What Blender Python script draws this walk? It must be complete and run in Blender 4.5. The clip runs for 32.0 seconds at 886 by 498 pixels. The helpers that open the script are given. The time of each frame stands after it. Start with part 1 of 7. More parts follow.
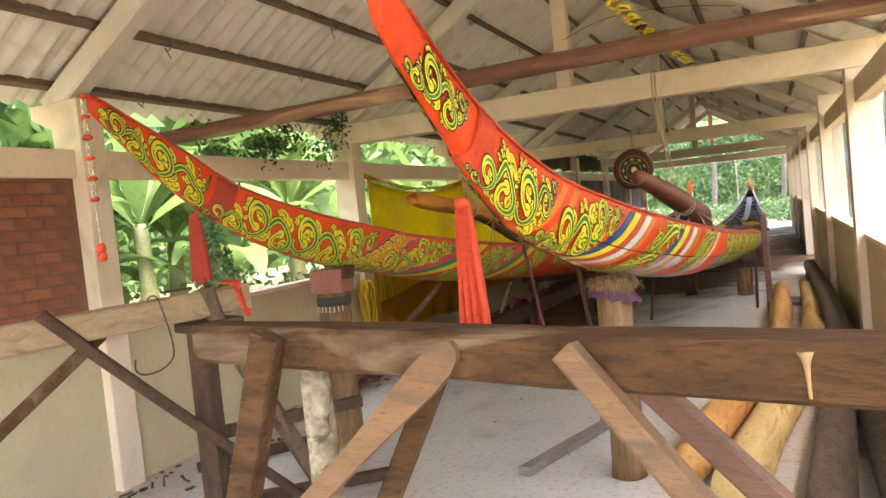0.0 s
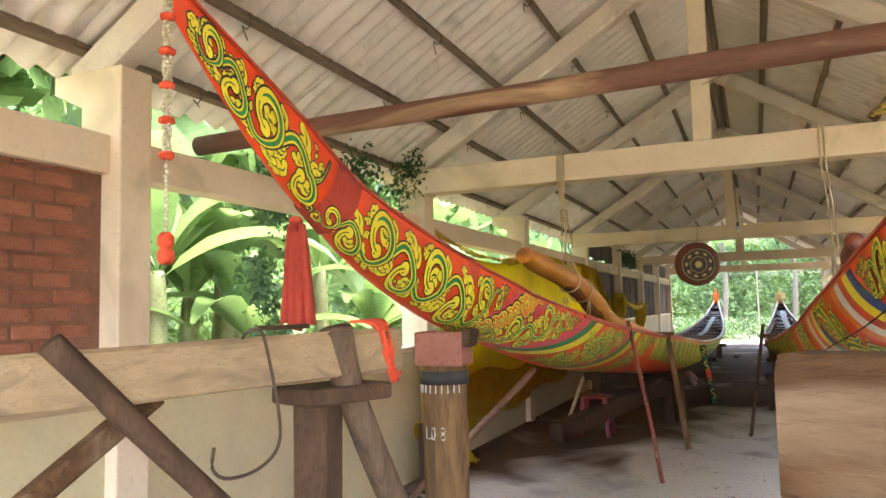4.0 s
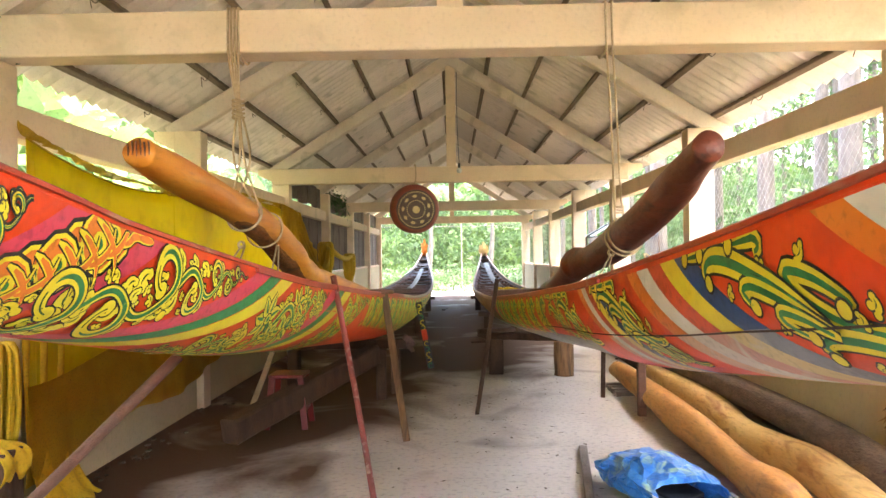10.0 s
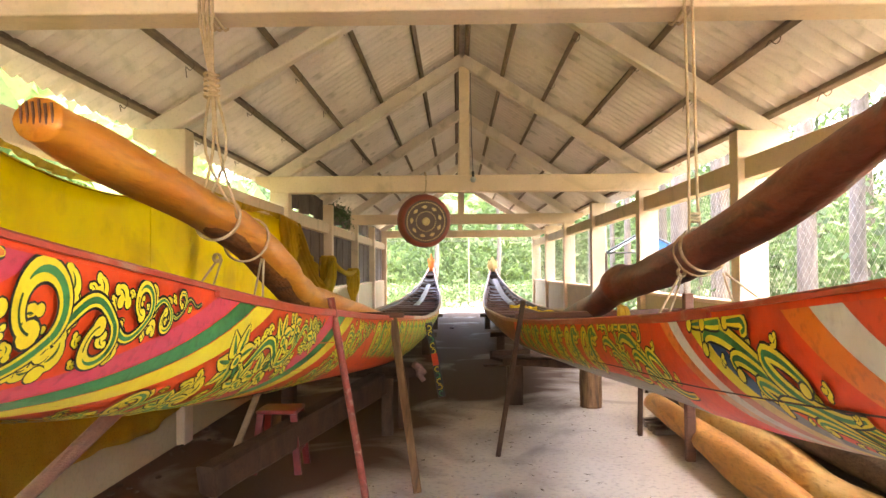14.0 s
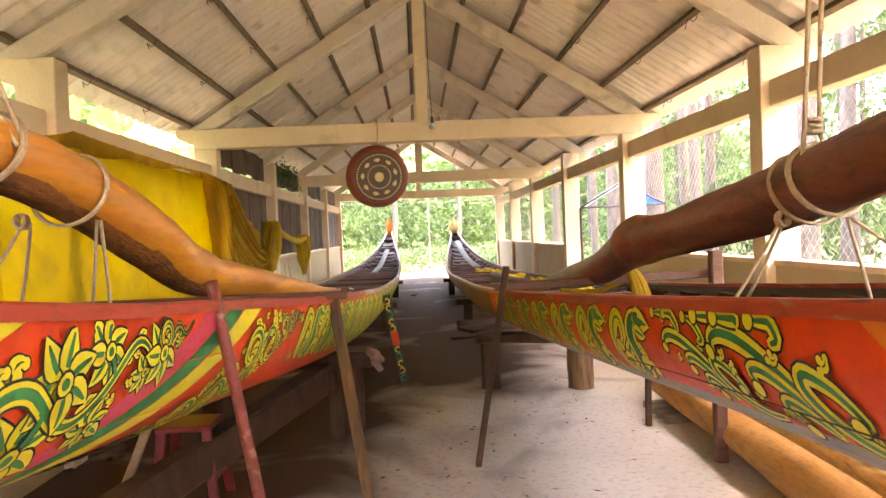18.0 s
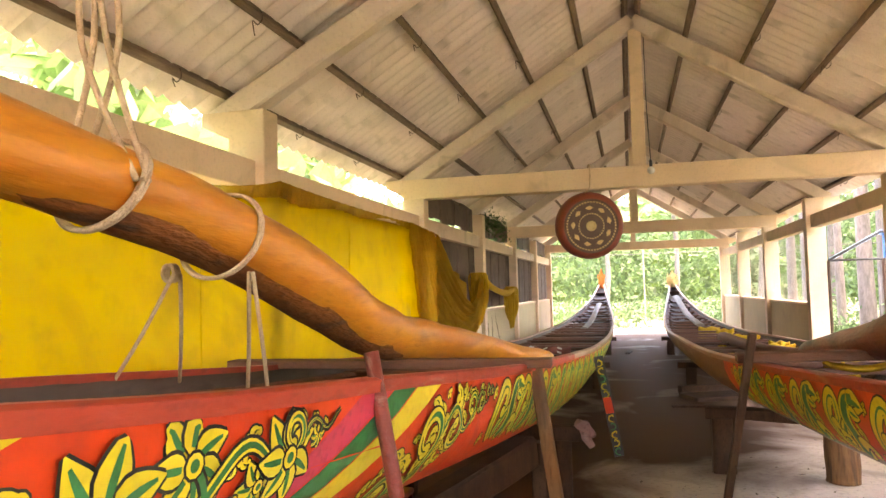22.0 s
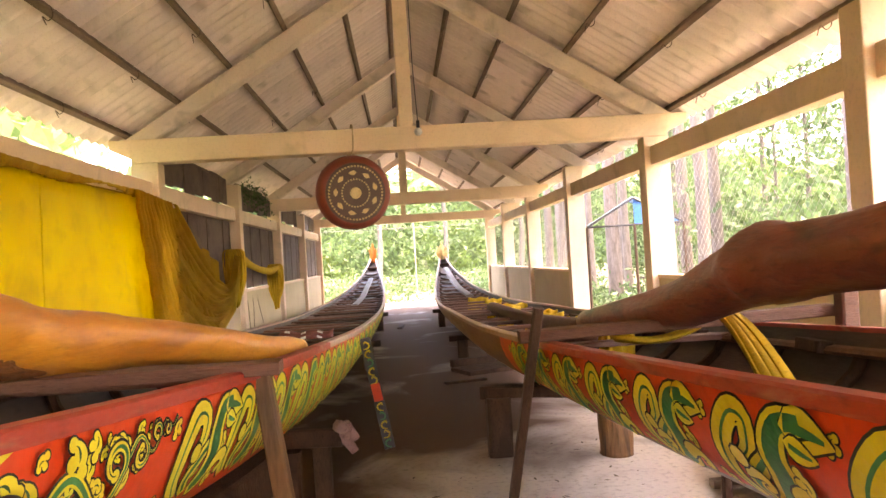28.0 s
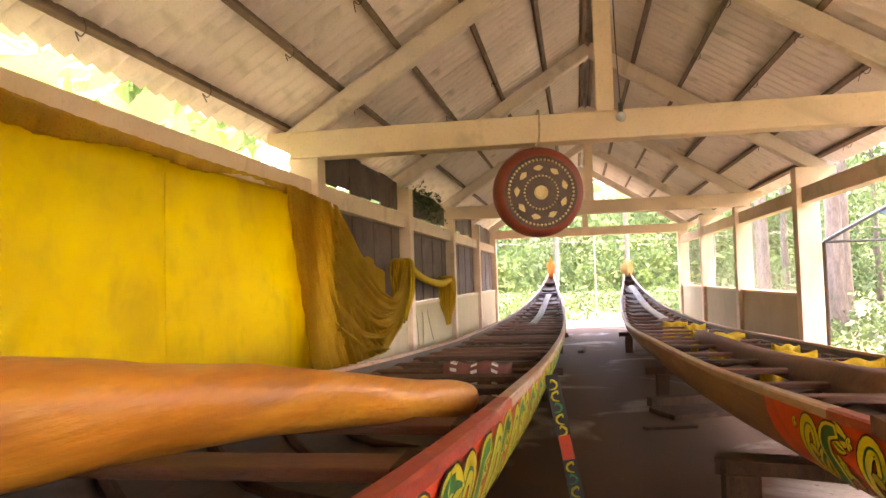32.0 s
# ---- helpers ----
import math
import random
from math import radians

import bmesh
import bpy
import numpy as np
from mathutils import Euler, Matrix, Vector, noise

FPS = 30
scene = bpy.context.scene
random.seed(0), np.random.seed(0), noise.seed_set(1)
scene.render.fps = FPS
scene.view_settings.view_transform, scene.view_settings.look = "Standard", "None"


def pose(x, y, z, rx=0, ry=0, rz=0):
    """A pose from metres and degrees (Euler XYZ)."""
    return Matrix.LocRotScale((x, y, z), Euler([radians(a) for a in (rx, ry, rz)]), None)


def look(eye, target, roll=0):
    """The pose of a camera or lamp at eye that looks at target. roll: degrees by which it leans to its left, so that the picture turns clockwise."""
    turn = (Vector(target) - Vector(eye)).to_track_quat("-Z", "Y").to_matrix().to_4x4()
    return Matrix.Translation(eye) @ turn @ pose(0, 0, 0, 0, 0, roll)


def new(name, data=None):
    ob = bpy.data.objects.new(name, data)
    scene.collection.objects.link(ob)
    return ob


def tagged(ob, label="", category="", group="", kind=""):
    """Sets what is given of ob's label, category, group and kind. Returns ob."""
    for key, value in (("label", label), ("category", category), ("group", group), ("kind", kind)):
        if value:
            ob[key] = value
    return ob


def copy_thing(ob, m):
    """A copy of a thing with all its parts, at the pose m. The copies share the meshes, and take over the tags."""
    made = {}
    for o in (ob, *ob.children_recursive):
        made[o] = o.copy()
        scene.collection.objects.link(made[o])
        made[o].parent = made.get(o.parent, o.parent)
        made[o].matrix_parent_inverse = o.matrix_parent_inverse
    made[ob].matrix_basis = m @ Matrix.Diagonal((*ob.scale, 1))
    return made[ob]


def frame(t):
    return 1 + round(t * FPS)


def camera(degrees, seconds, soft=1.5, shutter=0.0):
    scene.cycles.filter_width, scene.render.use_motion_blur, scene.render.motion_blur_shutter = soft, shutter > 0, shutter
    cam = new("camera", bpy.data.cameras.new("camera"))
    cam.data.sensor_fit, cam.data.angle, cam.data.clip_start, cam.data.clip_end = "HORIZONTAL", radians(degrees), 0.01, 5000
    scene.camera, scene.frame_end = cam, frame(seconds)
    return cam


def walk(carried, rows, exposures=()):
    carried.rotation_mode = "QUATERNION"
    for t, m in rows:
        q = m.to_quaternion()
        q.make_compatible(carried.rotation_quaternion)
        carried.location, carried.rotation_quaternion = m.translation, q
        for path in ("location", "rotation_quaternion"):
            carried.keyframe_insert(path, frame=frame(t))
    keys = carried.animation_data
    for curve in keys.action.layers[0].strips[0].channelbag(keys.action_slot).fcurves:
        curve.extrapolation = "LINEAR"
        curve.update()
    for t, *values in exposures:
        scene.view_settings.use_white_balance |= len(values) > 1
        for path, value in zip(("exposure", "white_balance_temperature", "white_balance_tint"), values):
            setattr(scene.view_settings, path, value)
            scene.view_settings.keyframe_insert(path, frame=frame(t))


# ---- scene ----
cam = camera(62.3, 32.0)
PATH = [
    (0, (1.749, -3.627, 1.661), (0.929, -1.805, 1.567), -5.8),
    (0.5, (1.741, -3.606, 1.658), (0.994, -1.751, 1.627), -5.4),
    (1, (1.702, -3.557, 1.643), (0.99, -1.687, 1.641), -3.3),
    (1.5, (1.559, -3.474, 1.607), (0.835, -1.61, 1.597), -1.8),
    (2, (1.243, -3.351, 1.593), (0.507, -1.494, 1.693), -0.5),
    (2.5, (1.038, -3.15, 1.539), (0.243, -1.318, 1.655), -2.0),
    (4.5, (0.177, -2.548, 1.452), (-0.585, -0.707, 1.623), -0.9),
    (5, (0.075, -2.447, 1.433), (-0.629, -0.579, 1.547), -0.8),
    (5.5, (-0.061, -2.334, 1.442), (-0.531, -0.392, 1.51), -1.7),
    (6, (-0.127, -2.192, 1.427), (-0.376, -0.208, 1.412), -1.2),
    (6.5, (-0.109, -1.947, 1.433), (-0.213, 0.049, 1.362), -1.4),
    (7, (-0.065, -1.783, 1.433), (-0.071, 0.213, 1.314), -0.3),
    (7.5, (-0.066, -1.565, 1.423), (0.003, 0.429, 1.281), -1.3),
    (8, (-0.078, -1.301, 1.445), (-0.003, 0.696, 1.368), -0.9),
    (8.5, (-0.016, -1.056, 1.445), (0.06, 0.941, 1.363), -2.3),
    (9, (0.054, -0.842, 1.459), (0.088, 1.158, 1.438), -0.5),
    (9.5, (0.053, -0.634, 1.451), (0.043, 1.365, 1.425), -1.9),
    (10, (0.018, -0.451, 1.443), (-0.007, 1.549, 1.46), -0.9),
    (10.5, (0.008, -0.311, 1.442), (-0.008, 1.689, 1.445), -1.9),
    (11, (0.035, -0.113, 1.45), (0.013, 1.887, 1.476), -1.1),
    (11.5, (0.03, 0.037, 1.446), (-0.023, 2.036, 1.502), -0.7),
    (12, (-0.03, 0.214, 1.46), (-0.102, 2.211, 1.533), -1.2),
    (12.5, (-0.079, 0.324, 1.467), (-0.137, 2.319, 1.591), -2.0),
    (13, (-0.08, 0.365, 1.472), (-0.138, 2.362, 1.579), -2.0),
    (13.5, (-0.079, 0.382, 1.466), (-0.142, 2.379, 1.563), -0.4),
    (14, (-0.092, 0.415, 1.458), (-0.129, 2.414, 1.516), -0.4),
    (14.5, (-0.092, 0.521, 1.455), (-0.081, 2.521, 1.477), -1.3),
    (16.5, (-0.152, 1.197, 1.468), (-0.084, 3.195, 1.497), -1.1),
    (17, (-0.132, 1.347, 1.454), (-0.042, 3.345, 1.435), -2.6),
    (17.5, (-0.108, 1.552, 1.448), (-0.02, 3.55, 1.428), -1.8),
    (18, (-0.101, 1.744, 1.442), (-0.03, 3.743, 1.397), -2.4),
    (18.5, (-0.07, 1.91, 1.45), (-0.016, 3.909, 1.419), -3.0),
    (19, (0.006, 1.999, 1.452), (0.003, 3.999, 1.45), -1.1),
    (19.5, (0.018, 2.017, 1.469), (-0.095, 4.013, 1.524), 0.6),
    (20, (0.017, 2.04, 1.47), (-0.217, 4.025, 1.545), -1.4),
    (20.5, (0.028, 2.073, 1.468), (-0.315, 4.042, 1.523), -2.4),
    (21, (0.018, 2.122, 1.461), (-0.441, 4.068, 1.52), -3.0),
    (21.5, (-0.066, 2.226, 1.466), (-0.568, 4.16, 1.55), -1.9),
    (22, (-0.132, 2.303, 1.461), (-0.621, 4.239, 1.576), -1.5),
    (22.5, (-0.141, 2.411, 1.451), (-0.582, 4.36, 1.521), -0.6),
    (23, (-0.107, 2.556, 1.468), (-0.464, 4.523, 1.546), -1.5),
    (23.5, (-0.071, 2.641, 1.466), (-0.334, 4.622, 1.555), -2.0),
    (24, (-0.079, 2.672, 1.461), (-0.254, 4.663, 1.522), -1.1),
    (24.5, (-0.125, 2.682, 1.463), (-0.183, 4.681, 1.483), -1.6),
    (25, (-0.155, 2.698, 1.459), (-0.09, 4.697, 1.503), -3.4),
    (25.5, (-0.133, 2.715, 1.458), (0.031, 4.708, 1.504), -2.6),
    (27.5, (-0.114, 3.071, 1.449), (0.058, 5.063, 1.486), -2.8),
    (28, (-0.094, 3.192, 1.437), (0.019, 5.188, 1.462), -3.5),
    (28.5, (-0.029, 3.353, 1.455), (0.0, 5.352, 1.507), -2.6),
    (29, (-0.015, 3.459, 1.454), (-0.08, 5.457, 1.533), -3.0),
    (29.5, (-0.046, 3.625, 1.448), (-0.188, 5.62, 1.494), -4.5),
    (30, (-0.099, 3.814, 1.446), (-0.26, 5.805, 1.529), -3.7),
    (30.5, (-0.121, 3.998, 1.436), (-0.306, 5.987, 1.531), -3.0),
    (31, (-0.116, 4.186, 1.436), (-0.375, 6.166, 1.555), -2.2),
    (31.5, (-0.157, 4.32, 1.426), (-0.482, 6.293, 1.498), -3.4),
    (32, (-0.251, 4.463, 1.439), (-0.607, 6.429, 1.526), -1.8),
]
walk(cam, [(t, look(eye, target, roll)) for t, eye, target, roll in PATH], [(0, 4.55, 7200, 9), (2.5, 4.7, 7100, 9), (5, 4.97, 6700, 8), (7, 5.3, 6700, 10), (10, 5.42, 7200, 13), (13, 5.44, 7800, 18), (18, 5.56, 8300, 23), (24, 5.57, 8500, 26), (28, 5.58, 8700, 31), (32, 5.58, 8700, 30)])

# ---- light ----
SKY, SUN = 0.14, 0.75
world = bpy.data.worlds.new("world")
scene.world = world
world.use_nodes = True
wn = world.node_tree
sky = wn.nodes.new("ShaderNodeTexSky")
sky.sky_type, sky.sun_disc, sky.sun_elevation, sky.sun_rotation = "NISHITA", False, radians(74), radians(118)
sky.air_density, sky.dust_density = 1.0, 3.0
wn.links.new(sky.outputs["Color"], wn.nodes["Background"].inputs["Color"])
wn.nodes["Background"].inputs["Strength"].default_value = SKY
sun = new("sun", bpy.data.lights.new("sun", "SUN"))
sun.data.energy, sun.data.angle, sun.data.color = SUN, radians(12), (1.0, 0.95, 0.86)
sun.matrix_world = look((0, 0, 30), Vector((0, 0, 30)) - Vector((math.sin(radians(118)) * math.cos(radians(74)), math.cos(radians(118)) * math.cos(radians(74)), math.sin(radians(74)))))


# ---- materials ----
def mat(name, c1, c2=None, scale=6.0, rough=0.7, bump=0.15, fine=60.0, metal=0.0, stretch=(1, 1, 1), vary=0.0, gloss=0.5, leaf=0.0, stain=None, stain_scale=1.2, world_coords=False, island=0.0, clear=0.0, dirt=None, speck=1.0):
    """A painted or natural surface: two tones mixed by coarse and fine noise, with stains of their own, and a fine relief."""
    m = bpy.data.materials.new(name)
    m.use_nodes = True
    t = m.node_tree
    n, l = t.nodes, t.links
    b = n["Principled BSDF"]
    b.inputs["Roughness"].default_value, b.inputs["Metallic"].default_value = rough, metal
    b.inputs["Specular IOR Level"].default_value = gloss
    if world_coords:
        src = n.new("ShaderNodeNewGeometry").outputs["Position"]
    else:
        src = n.new("ShaderNodeTexCoord").outputs["Object"]
    mp = n.new("ShaderNodeMapping")
    mp.inputs["Scale"].default_value = stretch
    l.new(src, mp.inputs["Vector"])

    def nz(s, detail, dist=0.0):
        o = n.new("ShaderNodeTexNoise")
        o.inputs["Scale"].default_value, o.inputs["Detail"].default_value, o.inputs["Distortion"].default_value = s, detail, dist
        l.new(mp.outputs["Vector"], o.inputs["Vector"])
        return o.outputs["Fac"]

    def mixc(fac, a, c):
        x = n.new("ShaderNodeMix")
        x.data_type = "RGBA"
        for sock, v in ((x.inputs[0], fac), (x.inputs[6], a), (x.inputs[7], c)):
            if isinstance(v, (tuple, list)):
                sock.default_value = (*v, 1)
            elif isinstance(v, float):
                sock.default_value = v
            else:
                l.new(v, sock)
        return x.outputs[2]

    def ramp(fac, lo, hi):
        r = n.new("ShaderNodeMapRange")
        r.inputs["From Min"].default_value, r.inputs["From Max"].default_value = lo, hi
        l.new(fac, r.inputs["Value"])
        return r.outputs["Result"]

    c2 = c2 or tuple(v * 0.75 for v in c1)
    col = mixc(ramp(nz(scale, 5, 0.6), 0.3, 0.7), c1, c2)
    fine_n = nz(fine, 4)
    col = mixc(ramp(fine_n, 0.52, 0.85), col, tuple(v * (1 - 0.4 * speck) for v in c2))
    if stain:
        col = mixc(ramp(nz(stain_scale, 6, 1.5), 0.55, 0.72), col, stain)
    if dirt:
        # trodden dirt and painted shade: thick towards the far end, broken by large patches
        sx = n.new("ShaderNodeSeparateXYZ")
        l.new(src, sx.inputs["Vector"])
        # the side that is lit from the right is kept paler
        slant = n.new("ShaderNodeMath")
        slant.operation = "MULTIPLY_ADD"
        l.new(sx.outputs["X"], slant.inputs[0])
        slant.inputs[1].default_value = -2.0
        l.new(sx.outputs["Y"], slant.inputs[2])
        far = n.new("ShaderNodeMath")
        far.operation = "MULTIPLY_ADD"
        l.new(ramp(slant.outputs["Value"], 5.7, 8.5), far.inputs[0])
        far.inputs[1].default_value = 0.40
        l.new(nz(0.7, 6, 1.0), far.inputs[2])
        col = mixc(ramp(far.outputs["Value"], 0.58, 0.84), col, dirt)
    if vary or island:
        if island:
            rnd = n.new("ShaderNodeNewGeometry").outputs["Random Per Island"]
        else:
            rnd = n.new("ShaderNodeObjectInfo").outputs["Random"]
        hs = n.new("ShaderNodeHueSaturation")
        r = n.new("ShaderNodeMapRange")
        r.inputs["To Min"].default_value, r.inputs["To Max"].default_value = 1 - (vary or island), 1 + (vary or island)
        l.new(rnd, r.inputs["Value"])
        l.new(r.outputs["Result"], hs.inputs["Value"])
        l.new(col, hs.inputs["Color"])
        col = hs.outputs["Color"]
    l.new(col, b.inputs["Base Color"])
    if bump:
        bp = n.new("ShaderNodeBump")
        bp.inputs["Strength"].default_value, bp.inputs["Distance"].default_value = bump, 0.02
        l.new(fine_n, bp.inputs["Height"])
        l.new(bp.outputs["Normal"], b.inputs["Normal"])
    if leaf:
        tr = n.new("ShaderNodeBsdfTranslucent")
        l.new(col, tr.inputs["Color"])
        mx = n.new("ShaderNodeMixShader")
        mx.inputs["Fac"].default_value = leaf
        l.new(b.outputs["BSDF"], mx.inputs[1])
        l.new(tr.outputs["BSDF"], mx.inputs[2])
        l.new(mx.outputs["Shader"], n["Material Output"].inputs["Surface"])
        if clear:
            tp, my = n.new("ShaderNodeBsdfTransparent"), n.new("ShaderNodeMixShader")
            my.inputs["Fac"].default_value = clear
            l.new(mx.outputs["Shader"], my.inputs[1])
            l.new(tp.outputs["BSDF"], my.inputs[2])
            l.new(my.outputs["Shader"], n["Material Output"].inputs["Surface"])
    return m


M = {
    "cream": mat("cream_paint", (0.86, 0.67, 0.49), (0.80, 0.61, 0.43), 3, 0.75, 0.1, 40, stain=(0.66, 0.51, 0.34), stain_scale=1.6, speck=0.3),
    "wallcream": mat("wall_paint", (0.64, 0.52, 0.31), (0.58, 0.465, 0.275), 2, 0.8, 0.12, 30, stain=(0.55, 0.43, 0.27), stain_scale=1.1, speck=0.3),
    "rafter": mat("rafter_paint", (0.80, 0.68, 0.58), (0.70, 0.58, 0.49), 3, 0.8, 0.12, 40, stain=(0.50, 0.42, 0.34), stain_scale=2.0, speck=0.3),
    "purlin": mat("purlin_wood", (0.26, 0.18, 0.125), (0.15, 0.10, 0.07), 5, 0.8, 0.3, 50, stretch=(8, 1, 8)),
    "sheet": mat("fibre_cement", (0.89, 0.79, 0.74), (0.82, 0.72, 0.67), 1.2, 0.9, 0.1, 60, vary=0.06, stain=(0.60, 0.53, 0.47), stain_scale=2.2, speck=0.3),
    # the floor's dirt tone also holds the shade of the far aisle
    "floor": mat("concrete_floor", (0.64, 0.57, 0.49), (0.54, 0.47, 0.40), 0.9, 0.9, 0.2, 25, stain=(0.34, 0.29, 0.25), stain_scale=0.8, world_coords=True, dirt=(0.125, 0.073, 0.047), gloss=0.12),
    "brick": mat("brick_clay", (0.36, 0.125, 0.065), (0.26, 0.09, 0.05), 8, 0.85, 0.4, 60, vary=0.18),
    "mortar": mat("mortar", (0.26, 0.115, 0.07), None, 12, 0.9, 0.3, 80),
    "board": mat("rusty_board", (0.17, 0.115, 0.085), (0.11, 0.07, 0.055), 3, 0.85, 0.25, 30, stain=(0.07, 0.05, 0.04), stain_scale=3),
    "red": mat("boat_red", (0.86, 0.078, 0.015), (0.78, 0.060, 0.012), 4, 0.4, 0.06, 30, gloss=0.35, stain=(0.60, 0.05, 0.02), stain_scale=3, speck=0.3),
    "yellow": mat("boat_yellow", (0.84, 0.66, 0.035), (0.76, 0.57, 0.025), 9, 0.4, 0.05, 40, speck=0.3),
    "slitgreen": mat("dark_green_line", (0.03, 0.10, 0.02), None, 9, 0.5, 0.0, 40),
    "rimred": mat("rim_red", (0.50, 0.055, 0.022), (0.38, 0.045, 0.022), 5, 0.5, 0.15, 30, stretch=(2, 0.5, 2), stain=(0.44, 0.20, 0.12), stain_scale=5),
    "green": mat("boat_green", (0.03, 0.25, 0.07), (0.02, 0.18, 0.05), 9, 0.4, 0.05, 40),
    "black": mat("boat_black", (0.03, 0.025, 0.02), None, 9, 0.5, 0.05, 40),
    "pink": mat("boat_pink", (0.72, 0.06, 0.10), (0.62, 0.05, 0.08), 5, 0.4, 0.05, 40),
    "orange": mat("boat_orange", (0.85, 0.22, 0.03), (0.75, 0.17, 0.02), 5, 0.4, 0.05, 40),
    "blue": mat("boat_blue", (0.03, 0.08, 0.22), (0.02, 0.06, 0.17), 5, 0.4, 0.05, 40),
    "white": mat("boat_white", (0.72, 0.66, 0.56), (0.6, 0.53, 0.44), 5, 0.5, 0.05, 40, speck=0.3),
    "hull_under": mat("hull_underside", (0.42, 0.36, 0.30), (0.30, 0.25, 0.20), 2.5, 0.6, 0.2, 30, stretch=(1, 0.2, 1), stain=(0.2, 0.12, 0.09), stain_scale=2),
    "hull_in": mat("hull_inside", (0.105, 0.064, 0.045), (0.065, 0.040, 0.028), 4, 0.6, 0.25, 40, stretch=(1, 0.2, 1)),
    "wood": mat("weathered_timber", (0.145, 0.066, 0.027), (0.060, 0.028, 0.013), 4, 0.9, 0.7, 22, gloss=0.2, stretch=(0.8, 4, 4), stain=(0.22, 0.135, 0.08), stain_scale=1.6),
    "palewood": mat("pale_timber", (0.34, 0.22, 0.12), (0.25, 0.155, 0.08), 3, 0.75, 0.3, 40, stretch=(1, 6, 6), stain=(0.2, 0.13, 0.08), stain_scale=2.5),
    "longwood": mat("pale_long_timber", (0.36, 0.23, 0.125), (0.27, 0.165, 0.085), 4, 0.75, 0.2, 30, stretch=(7, 0.8, 7), speck=0.6, stain=(0.2, 0.125, 0.07), stain_scale=2.0),
    "postwood": mat("post_wood", (0.28, 0.15, 0.068), (0.14, 0.075, 0.036), 5, 0.85, 0.45, 16, gloss=0.2, stretch=(3, 3, 0.5), stain=(0.09, 0.055, 0.035), stain_scale=2.5),
    "darkwood": mat("dark_wood", (0.105, 0.054, 0.030), (0.06, 0.031, 0.018), 4, 0.8, 0.35, 40, gloss=0.25, stretch=(3, 3, 1)),
    "polewood": mat("pole_wood", (0.20, 0.085, 0.048), (0.13, 0.055, 0.032), 4, 0.7, 0.3, 40, stretch=(1, 5, 5)),
    "orangewood": mat("varnished_log", (0.76, 0.30, 0.03), (0.60, 0.18, 0.016), 2.5, 0.36, 0.16, 16, stretch=(4, 0.6, 4), stain=(0.50, 0.16, 0.02), stain_scale=1.7, speck=0.4),
    "redwood": mat("dark_red_log", (0.34, 0.085, 0.045), (0.17, 0.042, 0.025), 2.5, 0.4, 0.25, 18, stretch=(3, 0.7, 3), stain=(0.06, 0.025, 0.02), stain_scale=2.4),
    "yellowlog": mat("peeled_log", (0.70, 0.35, 0.10), (0.58, 0.26, 0.065), 2.5, 0.6, 0.2, 20, stretch=(3, 0.7, 3), stain=(0.36, 0.17, 0.06), stain_scale=3),
    "bark": mat("bark", (0.16, 0.11, 0.08), (0.09, 0.065, 0.05), 7, 0.9, 0.6, 30, stretch=(3, 1, 3)),
    "wornhull": mat("worn_hull", (0.34, 0.17, 0.085), (0.26, 0.11, 0.06), 3, 0.6, 0.2, 30, stretch=(2, 0.3, 2), stain=(0.42, 0.28, 0.16), stain_scale=2),
    "trunk": mat("tree_bark", (0.15, 0.12, 0.10), (0.075, 0.06, 0.05), 5, 0.9, 0.6, 20, stretch=(3, 3, 0.8)),
    "rope": mat("rope", (0.66, 0.49, 0.32), (0.54, 0.38, 0.23), 30, 0.9, 0.5, 200),
    "dull_red": mat("dull_red_cloth", (0.48, 0.055, 0.03), (0.40, 0.04, 0.022), 4, 0.9, 0.2, 60),
    "cloth_red": mat("red_cloth", (0.72, 0.075, 0.025), (0.60, 0.055, 0.018), 4, 0.85, 0.2, 60),
    "net": mat("yellow_sheet", (0.82, 0.64, 0.012), (0.72, 0.52, 0.012), 1.6, 0.5, 0.25, 7, leaf=0.58, speck=0.3, stain=(0.56, 0.38, 0.015), stain_scale=0.9),
    "grass": mat("grass", (0.105, 0.13, 0.045), (0.20, 0.165, 0.105), 0.7, 0.9, 0.4, 20, world_coords=True),
    "leaf": mat("leaf", (0.085, 0.14, 0.05), (0.048, 0.088, 0.03), 1.5, 0.6, 0.0, 20, leaf=0.45, island=0.45),
    "banana": mat("banana_leaf", (0.18, 0.27, 0.085), (0.12, 0.20, 0.06), 2, 0.45, 0.1, 20, leaf=0.5, island=0.25),
    "hedge": mat("bright_leaf", (0.09, 0.15, 0.055), (0.055, 0.10, 0.035), 1.5, 0.6, 0.0, 20, leaf=0.45, island=0.4),
    "gong": mat("gong_red", (0.30, 0.06, 0.035), (0.22, 0.045, 0.025), 4, 0.5, 0.1, 30),
    "gongface": mat("gong_face", (0.10, 0.05, 0.03), (0.07, 0.035, 0.02), 4, 0.5, 0.1, 30),
    "gold": mat("gold_paint", (0.80, 0.62, 0.30), (0.68, 0.50, 0.20), 9, 0.45, 0.1, 60),
    "bluetarp": mat("blue_plastic", (0.03, 0.22, 0.62), (0.02, 0.16, 0.5), 6, 0.3, 0.2, 25, stain=(0.35, 0.5, 0.35), stain_scale=6),
    "blackplastic": mat("black_plastic", (0.03, 0.03, 0.035), None, 6, 0.5, 0.2, 30),
    "rubber": mat("rubber_strip", (0.05, 0.045, 0.04), None, 6, 0.8, 0.3, 30),
    "steel": mat("rusty_steel", (0.10, 0.055, 0.033), (0.065, 0.035, 0.02), 8, 0.6, 0.3, 60, metal=0.3),
